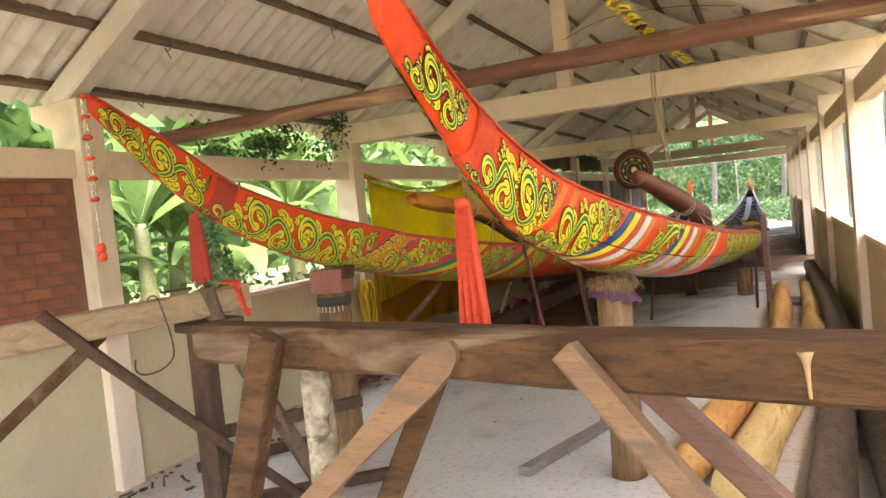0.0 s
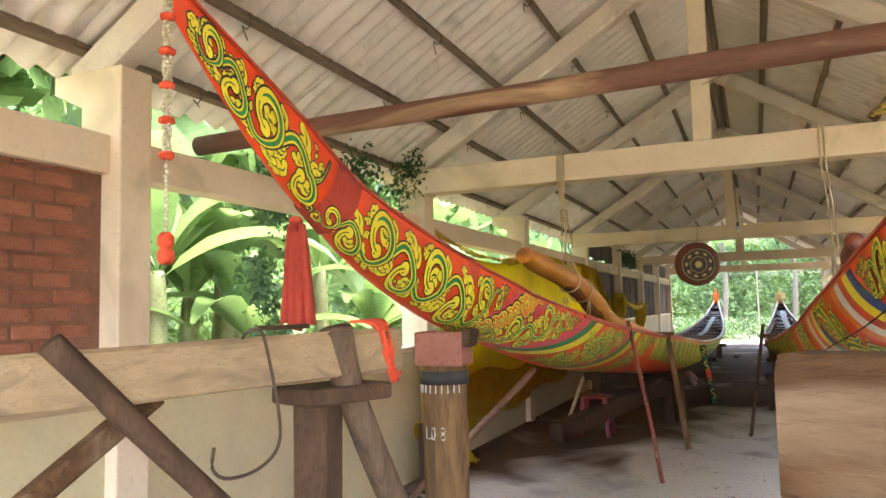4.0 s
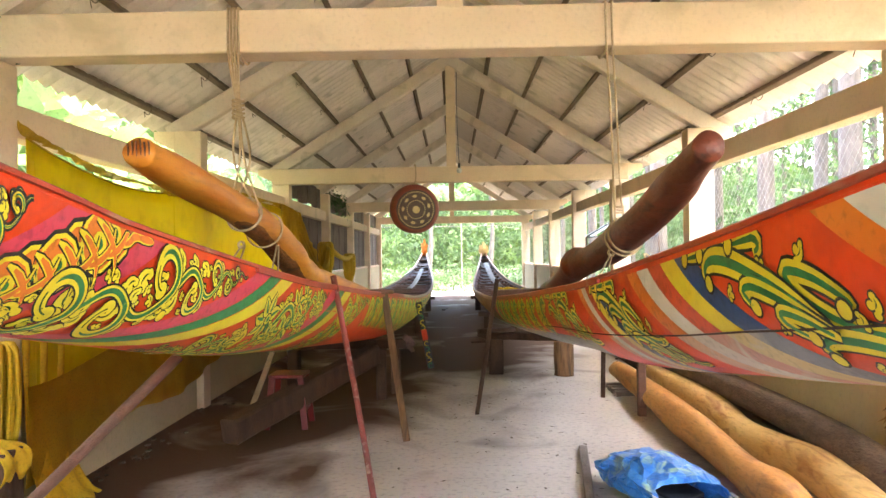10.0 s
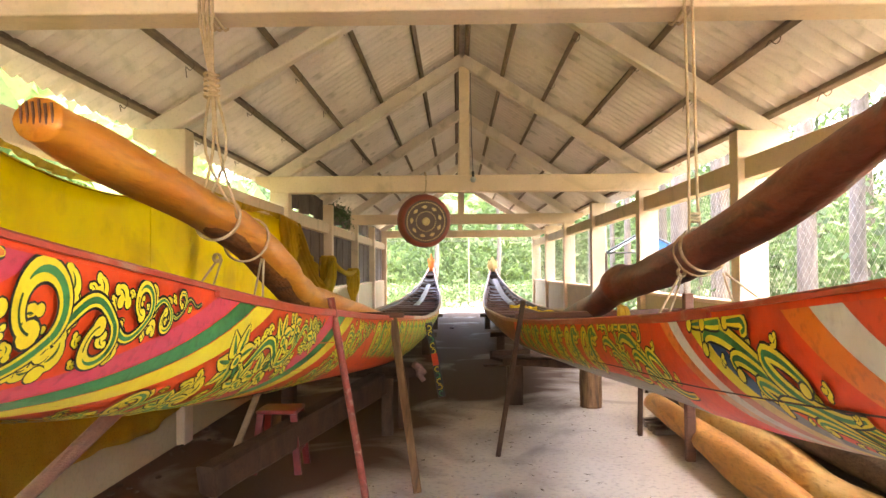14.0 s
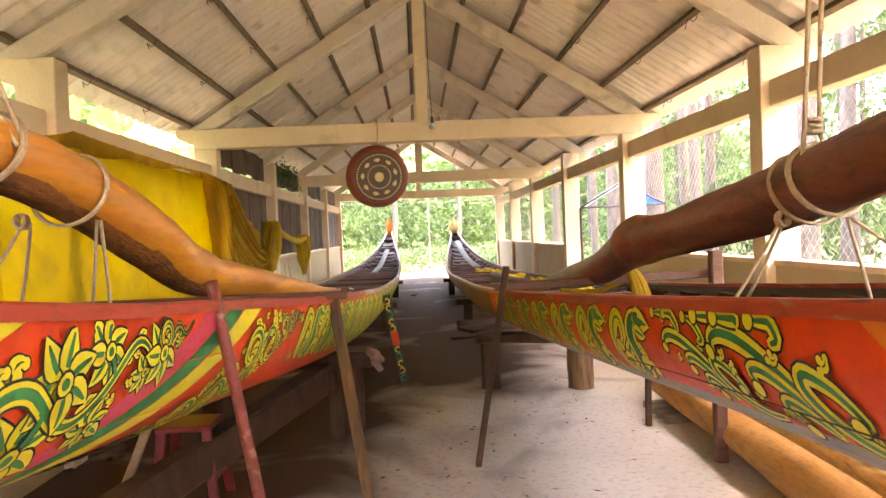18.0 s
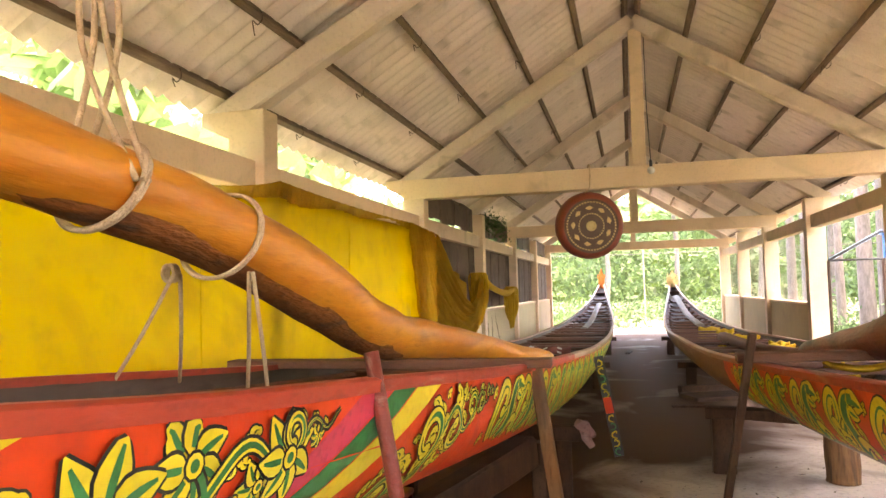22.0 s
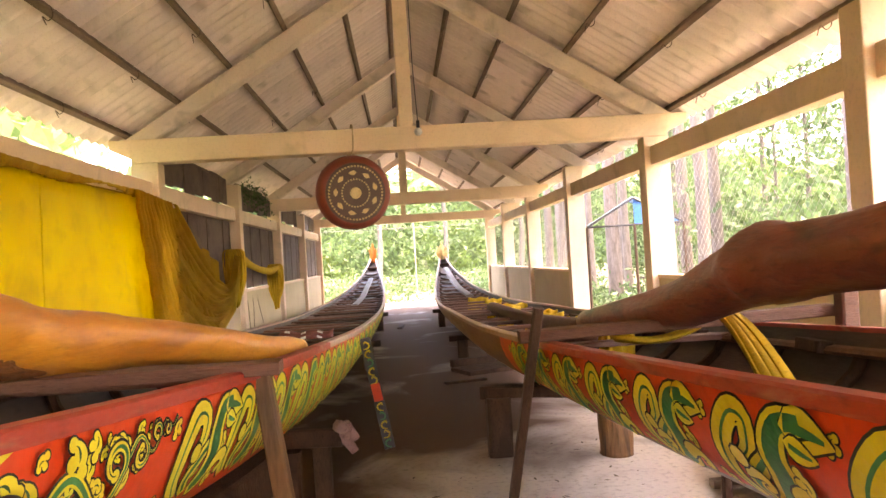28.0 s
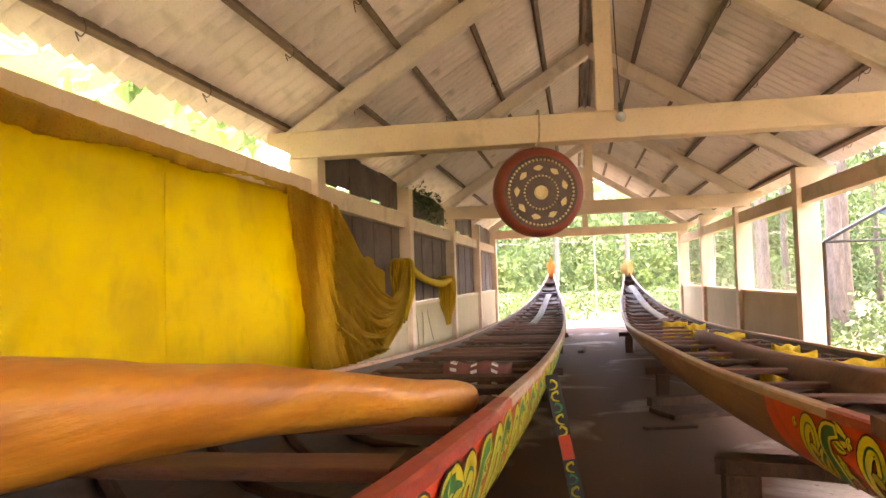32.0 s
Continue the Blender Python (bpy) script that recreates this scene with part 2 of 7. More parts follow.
    "fringe": mat("fringe_thread", (0.36, 0.21, 0.07), (0.20, 0.10, 0.045), 14, 0.9, 0.5, 100, island=0.4),
    "purple": mat("purple_cloth", (0.14, 0.045, 0.07), (0.09, 0.03, 0.05), 8, 0.9, 0.4, 60),
    "redplastic": mat("red_plastic", (0.22, 0.018, 0.018), None, 4, 0.4, 0.05, 30),
    "rimworn": mat("worn_rim", (0.55, 0.40, 0.28), (0.45, 0.22, 0.15), 3, 0.6, 0.2, 30, stretch=(1, 0.3, 1), stain=(0.3, 0.2, 0.14), stain_scale=2),
    "soil": mat("soil", (0.20, 0.15, 0.09), (0.14, 0.17, 0.05), 2.5, 0.95, 0.4, 20, world_coords=True),
    "yellowcloth": mat("yellow_cloth", (0.72, 0.44, 0.02), (0.60, 0.35, 0.01), 4, 0.8, 0.2, 60, leaf=0.2),
    "meshnet": mat("brown_mesh", (0.78, 0.50, 0.05), (0.60, 0.36, 0.03), 3, 0.85, 0.6, 90, leaf=0.65, clear=0.22),
    "grey": mat("grey_log", (0.30, 0.24, 0.20), (0.2, 0.16, 0.13), 3, 0.7, 0.3, 30, stretch=(3, 0.7, 3)),
    "chalk": mat("chalk", (0.75, 0.73, 0.68), None, 9, 0.9, 0.0, 60),
    "cardboard": mat("leaf_litter", (0.12, 0.08, 0.05), (0.07, 0.05, 0.035), 9, 0.9, 0.2, 60),
    "gardenbead": mat("jasmine_bead", (0.62, 0.54, 0.38), (0.52, 0.42, 0.28), 40, 0.7, 0.1, 60),
    "galv": mat("galvanised_wire", (0.36, 0.35, 0.33), (0.24, 0.21, 0.18), 9, 0.5, 0.0, 40, metal=0.4),
    "bulb": mat("bulb_glass", (0.8, 0.8, 0.78), None, 4, 0.2, 0.0, 30),
}


# ---- mesh helpers ----
def part(name, bm, material, parent=None, label="", smooth=False):
    """Links a bmesh as one mesh object under a thing or a part."""
    me = bpy.data.meshes.new(name)
    if smooth:
        for f in bm.faces:
            f.smooth = True
    bm.to_mesh(me)
    bm.free()
    for m in material if isinstance(material, (list, tuple)) else [material]:
        me.materials.append(m)
    ob = new(name, me)
    if parent:
        ob.parent = parent
        ob.matrix_parent_inverse = Matrix.Identity(4)
    if label:
        ob["label"] = label
    return ob


def thing(name, label, category, group="", kind=""):
    return tagged(new(name), label, category, group, kind)


def solid(c, s, rot=(0, 0, 0), bevel=0.0, bm=None):
    """A box of size s at c, turned by rot in degrees, with bevelled edges."""
    own = bmesh.new()
    bmesh.ops.create_cube(own, size=1.0)
    for v in own.verts:
        v.co = Vector((v.co.x * s[0], v.co.y * s[1], v.co.z * s[2]))
    if bevel:
        bmesh.ops.bevel(own, geom=own.edges[:], offset=bevel, segments=2, affect="EDGES", profile=0.5)
    bmesh.ops.transform(own, matrix=pose(*c, *rot), verts=own.verts)
    if bm is None:
        return own
    join(bm, own)
    return bm


def join(bm, other):
    me = bpy.data.meshes.new("tmp")
    other.to_mesh(me)
    other.free()
    bm.from_mesh(me)
    bpy.data.meshes.remove(me)


def thicken(bm, t):
    """Gives a single sheet its thickness."""
    bm.normal_update()
    faces, rims = bm.faces[:], [e for e in bm.edges if e.is_boundary]
    back = {v: bm.verts.new(v.co - v.normal * t) for v in bm.verts[:]}
    for f in faces:
        bm.faces.new([back[v] for v in reversed(f.verts)]).material_index = f.material_index
    for e in rims:
        a, b = e.verts
        bm.faces.new((a, b, back[b], back[a]))
    bmesh.ops.recalc_face_normals(bm, faces=bm.faces[:])


def beam(a, b, w, h, bevel=0.008, up=(0, 0, 1), rough_edges=0.0, seed=0):
    """A timber or concrete bar from a to b, w wide and h high."""
    a, b = Vector(a), Vector(b)
    d = (b - a)
    n = max(2, int(d.length / 0.25)) if rough_edges else 1
    y = d.normalized()
    x = y.cross(Vector(up)).normalized()
    z = x.cross(y)
    rng = random.Random(seed)
    bm = bmesh.new()
    rings = []
    c = min(w, h) * 0.12 if bevel else 0.0
    c = min(c, bevel * 2) if bevel else 0
    prof = [(-w / 2 + c, -h / 2), (w / 2 - c, -h / 2), (w / 2, -h / 2 + c), (w / 2, h / 2 - c), (w / 2 - c, h / 2), (-w / 2 + c, h / 2), (-w / 2, h / 2 - c), (-w / 2, -h / 2 + c)]
    for i in range(n + 1):
        p = a + d * (i / n)
        ring = []
        for u, v in prof:
            j = rough_edges
            ring.append(bm.verts.new(p + x * (u + rng.uniform(-j, j)) + z * (v + rng.uniform(-j, j))))
        rings.append(ring)
    for r0, r1 in zip(rings, rings[1:]):
        for k in range(8):
            bm.faces.new((r0[k], r0[(k + 1) % 8], r1[(k + 1) % 8], r1[k]))
    bm.faces.new(rings[0][::-1])
    bm.faces.new(rings[-1])
    bmesh.ops.recalc_face_normals(bm, faces=bm.faces[:])
    return bm


def tube(points, radii, sides=12, caps=True, wobble=0.0, seed=0, flat=1.0):
    """A round bar through points; radii one number or one a point."""
    pts = [Vector(p) for p in points]
    rad = radii if isinstance(radii, (list, tuple)) else [radii] * len(pts)
    rng = random.Random(seed)
    bm = bmesh.new()
    rings = []
    ref = Vector((0, 0, 1))
    d0 = (pts[1] - pts[0]).normalized()
    if abs(d0.dot(ref)) > 0.9:
        ref = Vector((1, 0, 0))
    ph = [rng.uniform(0, 6.28) for _ in range(4)]
    for i, p in enumerate(pts):
        d = (pts[min(i + 1, len(pts) - 1)] - pts[max(i - 1, 0)]).normalized()
        x = d.cross(ref).normalized()
        y = x.cross(d)
        ring = []
        for k in range(sides):
            a = 2 * math.pi * k / sides
            r = rad[i]
            if wobble:
                r *= 1 + wobble * (math.sin(2 * a + ph[0] + i * 0.45) + 0.6 * math.sin(3 * a + ph[1] - i * 0.7) + 0.5 * math.sin(5 * a + ph[2]) + rng.uniform(-0.3, 0.3))
            ring.append(bm.verts.new(p + x * (r * math.cos(a)) + y * (r * flat * math.sin(a))))
        rings.append(ring)
    for r0, r1 in zip(rings, rings[1:]):
        for k in range(sides):
            bm.faces.new((r0[k], r0[(k + 1) % sides], r1[(k + 1) % sides], r1[k]))
    if caps:
        bm.faces.new(rings[0][::-1])
        bm.faces.new(rings[-1])
    bmesh.ops.recalc_face_normals(bm, faces=bm.faces[:])
    return bm


def smooth_path(pts, n=8):
    """Points on a smooth curve through pts (of any dimension)."""
    out = []
    P = [np.array(p, float) for p in pts]
    for i in range(len(P) - 1):
        p0, p1, p2, p3 = P[max(i - 1, 0)], P[i], P[i + 1], P[min(i + 2, len(P) - 1)]
        for k in range(n):
            t = k / n
            out.append(0.5 * (2 * p1 + (p2 - p0) * t + (2 * p0 - 5 * p1 + 4 * p2 - p3) * t * t + (3 * p1 - p0 - 3 * p2 + p3) * t ** 3))
    out.append(P[-1])
    return out


def interp(table, y):
    xs = [r[0] for r in table]
    return float(np.interp(y, xs, [r[1] for r in table]))


def smooth_table(table):
    """The table's values on a smooth curve, as a finer table."""
    return [(float(p[0]), float(p[1])) for p in smooth_path(table, 6)]


# ---- structure ----
BAY, HALF = 3.5, 2.39            # bay length, clear half width
TIE0, TIE1 = 2.53, 2.76          # tie beam's underside and top
WALL = 1.15
RAILS = {-1: (2.15, 2.34), 1: (2.24, 2.43)}   # rail beam's underside and top on each side
COLX, COLW = HALF + 0.13, 0.26
SLOPE, RIDGE = 0.627, 4.46       # rafter's top: RIDGE - SLOPE * |x|
ANG = math.degrees(math.atan(SLOPE))
Y0, Y1 = -7.0, 24.5              # first and last frame of columns
FRAMES = [Y0 + BAY * i for i in range(10)]

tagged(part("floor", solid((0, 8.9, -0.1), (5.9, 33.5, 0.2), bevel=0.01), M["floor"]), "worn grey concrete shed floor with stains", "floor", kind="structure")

g = bmesh.new()
for a, b in (((-300, -300), (-2.96, 400)), ((2.96, -300), (300, 400)), ((-2.96, -300), (2.96, -7.9)), ((-2.96, 25.7), (2.96, 400))):
    g.faces.new([g.verts.new((x, y, -0.06)) for x, y in ((a[0], a[1]), (b[0], a[1]), (b[0], b[1]), (a[0], b[1]))])
tagged(part("ground", g, M["grass"]), "green grass around the shed", "grass", kind="structure")

def stand(side, i):
    """Where frame i stands along one side; one column on the left stands off the grid."""
    return FRAMES[i] - (0.32 if side < 0 and abs(FRAMES[i] - 7.0) < 0.1 else 0)


for side in (-1, 1):
    name = "wall_left" if side < 0 else "wall_right"
    for i in range(len(FRAMES) - 1):
        ya, yb = stand(side, i) + 0.1, stand(side, i + 1) - 0.1
        if side > 0 and abs(FRAMES[i] - 10.5) < 0.1:
            continue
        w = thing(name, "low cream-painted masonry wall between columns", "wall", kind="structure")
        part("wall_panel", solid((side * COLX, (ya + yb) / 2, WALL / 2 - 0.02), (0.12, yb - ya, WALL - 0.04)), M["wallcream"], w)
        part("wall_cap", solid((side * COLX, (ya + yb) / 2, WALL - 0.02), (0.15, yb - ya, 0.04), bevel=0.006), M["cream"], w)
    for i in range(len(FRAMES) - 1):
        ya, yb = stand(side, i) + 0.1, stand(side, i + 1) - 0.1
        tagged(part("rail_beam", solid((side * COLX, (ya + yb) / 2, sum(RAILS[side]) / 2), (0.14, yb - ya, RAILS[side][1] - RAILS[side][0]), bevel=0.008), M["cream"]), "cream-painted concrete rail beam between columns", "beam", kind="structure")
    for i in range(len(FRAMES)):
        y = stand(side, i)
        top = TIE0 if i % 2 else RIDGE - SLOPE * COLX - 0.20
        tagged(part("column", solid((side * COLX, y, top / 2), (COLW, 0.2, top), bevel=0.01), M["cream"]), "square cream-painted concrete column with stains", "column", group="columns of the shed", kind="structure")
        # stub under the eave, tapered on its underside
        stub = bmesh.new()
        x0, x1, zt = side * (COLX + COLW / 2 - 0.01), side * (COLX + COLW / 2 + 0.20), (TIE1 if i % 2 else top)
        ring = [[stub.verts.new((x, y + dy, z)) for x, z in ((x0, zt - 0.19), (x0, zt), (x1, zt), (x1, zt - 0.09))] for dy in (-0.085, 0.085)]
        for k in range(4):
            stub.faces.new((ring[0][k], ring[0][(k + 1) % 4], ring[1][(k + 1) % 4], ring[1][k]))
        stub.faces.new(ring[0][::-1])
        stub.faces.new(ring[1])
        bmesh.ops.recalc_face_normals(stub, faces=stub.faces[:])
        tagged(part("eave_stub", stub, M["cream"]), "short tapered concrete stub carrying the eave", "bracket", kind="structure")

for i, y in enumerate(FRAMES):
    for side in (-1, 1):
        a, b = (side * 0.0, y, RIDGE - 0.10), (side * 2.72, stand(side, i), RIDGE - SLOPE * 2.72 - 0.10)
        tagged(part("rafter", beam(a, b, 0.15, 0.17), M["rafter"]), "cream-grey painted concrete rafter", "rafter", kind="structure")
    if i % 2 == 1:
        tagged(part("tie_beam", solid((0, y, (TIE0 + TIE1) / 2), (2 * COLX + COLW - 0.006, 0.196, TIE1 - TIE0), bevel=0.012), M["cream"]), "peach-cream painted concrete tie beam", "beam", kind="structure")
        tagged(part("king_post", solid((0.025, y, (TIE1 + RIDGE - 0.2) / 2), (0.14, 0.14, RIDGE - 0.2 - TIE1), bevel=0.006), M["cream"]), "cream-painted king post between tie beam and ridge", "post", kind="structure")

# low wall added behind the camera, unseen, to cut light from the open end
tagged(part("wall_back", solid((0, Y0, WALL / 2), (2 * HALF - 0.006, 0.12, WALL), bevel=0.006), M["wallcream"]), "low cream masonry wall closing the shed's near end", "wall", kind="structure")

PX = [0.07, 0.56, 1.12, 1.68, 2.20, 2.70]
for side in (-1, 1):
    for px in PX:
        z = RIDGE - SLOPE * px + 0.048
        for k in range(5):
            ya = Y0 - 0.8 + k * 6.6
            tagged(part("purlin", beam((side * px, ya, z), (side * px, ya + 6.6, z), 0.05, 0.068, up=(side * SLOPE, 0, 1)), M["purlin"]), "dark brown weathered timber purlin under the roof", "purlin", kind="structure")

# corrugated roof sheets, one long sheet from ridge to eave
def sheet_mesh(w, ln, hole=False):
    bm = bmesh.new()
    n, rows, pitch, amp = 42, 6, 0.173, 0.034
    cuts = (0, 0.25, 0.5, 0.70, 0.714, 0.85, 1)
    grid = []
    for j in range(rows + 1):
        grid.append([bm.verts.new((-w / 2 + w * i / n, ln * cuts[j], amp * math.cos(2 * math.pi * (w * i / n) / pitch))) for i in range(n + 1)])
    for j in range(rows):
        for i in range(n):
            if hole and j == 3 and 15 <= i <= 16:
                continue
            bm.faces.new((grid[j][i], grid[j][i + 1], grid[j + 1][i + 1], grid[j + 1][i]))
    thicken(bm, 0.008)
    for f in bm.faces:
        f.smooth = f.calc_area() > 0.0009
        if not f.smooth:
            for e in f.edges:
                e.smooth = False
    me = bpy.data.meshes.new("roof_sheet")
    bm.to_mesh(me)
    bm.free()
    me.materials.append(M["sheet"])
    return me


SW, SL = 0.905, 3.46
plain, holed = sheet_mesh(SW, SL), sheet_mesh(SW, SL, True)
for side in (-1, 1):
    roof = thing("roof_left" if side < 0 else "roof_right", "corrugated fibre-cement roof sheets, grey and stained underneath", "roof", kind="structure")
    for r in range(1):
        for k in range(39):
            y = Y0 - 0.9 + 0.45 + k * 0.865
            d0 = r * 1.2
            x = (d0 * math.cos(radians(ANG))) * side
            z = RIDGE + 0.125 - d0 * math.sin(radians(ANG)) - 0.012 + 0.006 * (k % 2)
            ob = new("roof_sheet", holed if side > 0 and abs(y - 11.6) < 0.45 else plain)
            ob.parent = roof
            ob.matrix_basis = pose(x, y, z) @ pose(0, 0, 0, 0, ANG * side, 0) @ pose(0, 0, 0, 0, 0, -90 * side)
tagged(part("ridge_cap", beam((0, Y0 - 0.9, RIDGE + 0.12), (0, 27.5, RIDGE + 0.12), 0.4, 0.03), M["sheet"]), "grey ridge capping of the roof", "roof", kind="structure")


# ---- racing boats ----
XCL = smooth_table([(-1.15, -1.099), (1, -1.072), (4, -1.081), (8, -1.057), (16, -1.05), (26.3, -0.98)])
WL = smooth_table([(-1.15, 0.021), (-0.5, 0.082), (0.5, 0.171), (1.5, 0.259), (3, 0.37), (4, 0.435), (5.1, 0.528), (6.2, 0.575), (8, 0.588), (12, 0.607), (16, 0.6), (20, 0.5), (23, 0.34), (25, 0.17), (26.2, 0.06)])
ZSL = smooth_table([(-1.15, 2.381), (-0.66, 2.137), (-0.3, 1.938), (0.2, 1.787), (0.7, 1.675), (1.2, 1.582), (1.6, 1.511), (3.0, 1.339), (3.9, 1.262), (5.1, 1.162), (6.2, 1.092), (7.4, 1.015), (9, 0.915), (11, 0.822), (14, 0.72), (18, 0.7), (21, 0.8), (23.5, 1.02), (25, 1.3), (26.2, 1.62)])
ZKL = smooth_table([(-1.15, 2.315), (-0.75, 1.974), (-0.46, 1.802), (-0.1, 1.621), (0.55, 1.416), (1.3, 1.265), (2.4, 1.073), (3.2, 0.965), (4.65, 0.82), (7.6, 0.547), (9.6, 0.45), (12, 0.36), (16, 0.36), (20, 0.44), (23, 0.76), (25, 1.15), (26.2, 1.5)])
XCR = smooth_table([(-1.85, 0.818), (-1.6, 0.823), (-1.2, 0.834), (0.4, 0.871), (2.6, 0.964), (5, 1.022), (9, 1.048), (16, 1.07), (25.8, 1.13)])
WR = smooth_table([(-1.85, 0.022), (-1.6, 0.045), (-1.3, 0.056), (-0.5, 0.12), (0.4, 0.214), (1.5, 0.313), (2.6, 0.38), (3.3, 0.424), (5, 0.509), (6.2, 0.555), (8, 0.592), (12, 0.6), (16, 0.6), (20, 0.48), (23, 0.3), (24.5, 0.17), (25.8, 0.06)])
ZSR = smooth_table([(-1.85, 2.336), (-1.5, 2.097), (-1.1, 1.911), (-0.6, 1.763), (0, 1.653), (0.5, 1.573), (1.33, 1.461), (2.6, 1.324), (3.2, 1.272), (4.6, 1.166), (5.3, 1.117), (6.2, 1.056), (9, 0.897), (12, 0.79), (15, 0.7), (18, 0.69), (21, 0.8), (23.5, 1.08), (25.0, 1.38), (25.8, 1.6)])
ZKR = smooth_table([(-1.85, 2.185), (-1.7, 2.065), (-1.5, 1.927), (-1.25, 1.736), (-0.8, 1.529), (0, 1.349), (0.5, 1.249), (1.4, 1.117), (2.7, 0.95), (3.7, 0.875), (5, 0.767), (7.2, 0.618), (10, 0.45), (14, 0.36), (18, 0.37), (21, 0.5), (23.5, 0.86), (25, 1.22), (25.8, 1.48)])

# how full the section is: under one boxy, towards one a rounded vee
PWL = smooth_table([(-1.15, 0.922), (-0.5, 0.945), (0.7, 0.895), (2.0, 0.869), (3.5, 0.8), (6, 0.6), (9, 0.57), (30, 0.62)])
PWR = smooth_table([(-1.85, 0.877), (-0.5, 0.876), (0.7, 0.82), (2.0, 0.82), (3.5, 0.86), (6, 0.86), (9, 0.82), (30, 0.62)])

HULLS = {}


class Hull:
    def __init__(self, xc, w, zs, zk, full):
        self.t = (xc, w, zs, zk)
        self.fast = [(np.array([r[0] for r in t]), np.array([r[1] for r in t])) for t in self.t]
        self.full = (np.array([r[0] for r in full]), np.array([r[1] for r in full]))
        self.y0, self.y1 = zs[0][0], zs[-1][0]

    def at(self, y, a, side, off=0.0):
        """A point of the outside; a from 0 at the gunwale to 1 at the keel; side -1 or 1; off along the outward way."""
        xc, w, zs, zk = (float(np.interp(y, *t)) for t in self.fast)
        th = a * math.pi / 2
        c, s = max(math.cos(th), 0.0), math.sin(th)
        x, z = w * c ** float(np.interp(y, *self.full)), zs - (zs - zk) * s ** 0.95
        n = Vector((c * 0.9 + 0.25, 0, -s * 0.8)).normalized()
        return Vector((xc + side * (x + n.x * off), y, z + n.z * off))


def hull_thing(name, H, label, mats, under):
    boat = thing(name, label, "boat", group="racing boats")
    ys = [H.y0 + (H.y1 - H.y0) * (i / 150) for i in range(151)]
    rows = [0, 0.12, 0.24, 0.36, 0.48, 0.6, 0.72, 0.85, 1.0]
    bm = bmesh.new()
    rings = []
    for y in ys:
        ring = [bm.verts.new(H.at(y, a, 1)) for a in rows]
        ring += [bm.verts.new(H.at(y, a, -1)) for a in rows[-2::-1]]
        rings.append(ring)
    n = len(rings[0])
    for r0, r1 in zip(rings, rings[1:]):
        for k in range(n - 1):
            f = bm.faces.new((r0[k], r1[k], r1[k + 1], r0[k + 1]))
            a = rows[k + 1] if k < 8 else rows[15 - k]
            yy = (r0[0].co.y + r1[0].co.y) / 2
            f.material_index = 2 if yy > H.y1 - 1.0 else 3 if a < under(yy) and yy > 7.6 and len(mats) > 3 else (1 if a > under(yy) else 0)
    bm.faces.new(rings[0])
    bm.faces.new(rings[-1][::-1])
    bmesh.ops.recalc_face_normals(bm, faces=bm.faces[:])
    HULLS[boat.name] = part("hull", bm, mats, boat, smooth=True)
    # inside shell, set in from the outside
    bm = bmesh.new()
    rings = []
    iy = [y for y in ys if H.y0 + 3.2 < y < H.y1 - 1.2]
    for y in iy:
        xc, w, zs, zk = (interp(t, y) for t in H.t)
        ring = []
        for k in range(13):
            th = math.pi * k / 12
            x = math.cos(th)
            ring.append(bm.verts.new((xc + math.copysign(abs(x) ** float(np.interp(y, *H.full)), x) * (w - 0.035), y, zs - (zs - zk - 0.06) * math.sin(th) ** 0.95)))
        rings.append(ring)
    for r0, r1 in zip(rings, rings[1:]):
        for k in range(12):
            bm.faces.new((r0[k], r0[k + 1], r1[k + 1], r1[k]))
    bm.faces.new(rings[0])
    bm.faces.new(rings[-1][::-1])
    part("inner_hull", bm, M["hull_in"], boat, "dark brown bare inside planking", smooth=True)
    # closed deck over the bow
    bm = bmesh.new()
    rows = [[bm.verts.new(H.at(y, 0, s)) for s in (-1, 1)] for y in ys if y < H.y0 + 3.25]
    for r0, r1 in zip(rows, rows[1:]):
        bm.faces.new((r0[0], r0[1], r1[1], r1[0]))
    thicken(bm, 0.012)
    part("bow_deck", bm, mats[0], boat)
    return boat


def rim(boat, H, side, y0, y1, mat_, wid=0.036, th=0.020):
    """The gunwale strip along one side."""
    bm = bmesh.new()
    rings = []
    n = int((y1 - y0) / 0.16)
    for i in range(n + 1):
        y = y0 + (y1 - y0) * i / n
        p = H.at(y, 0, side)
        w = min(wid, interp(H.t[1], y) * 0.8)
        ring = [bm.verts.new(p + Vector((side * dx, 0, dz))) for dx, dz in ((0.012, -th), (0.012, 0.006), (0.004, 0.012), (-w, 0.012), (-w, -th))]
        rings.append(ring)
    for r0, r1 in zip(rings, rings[1:]):
        for k in range(5):
            bm.faces.new((r0[k], r0[(k + 1) % 5], r1[(k + 1) % 5], r1[k]))
    bm.faces.new(rings[0])
    bm.faces.new(rings[-1][::-1])
    bmesh.ops.recalc_face_normals(bm, faces=bm.faces[:])
    part("gunwale", bm, mat_, boat)


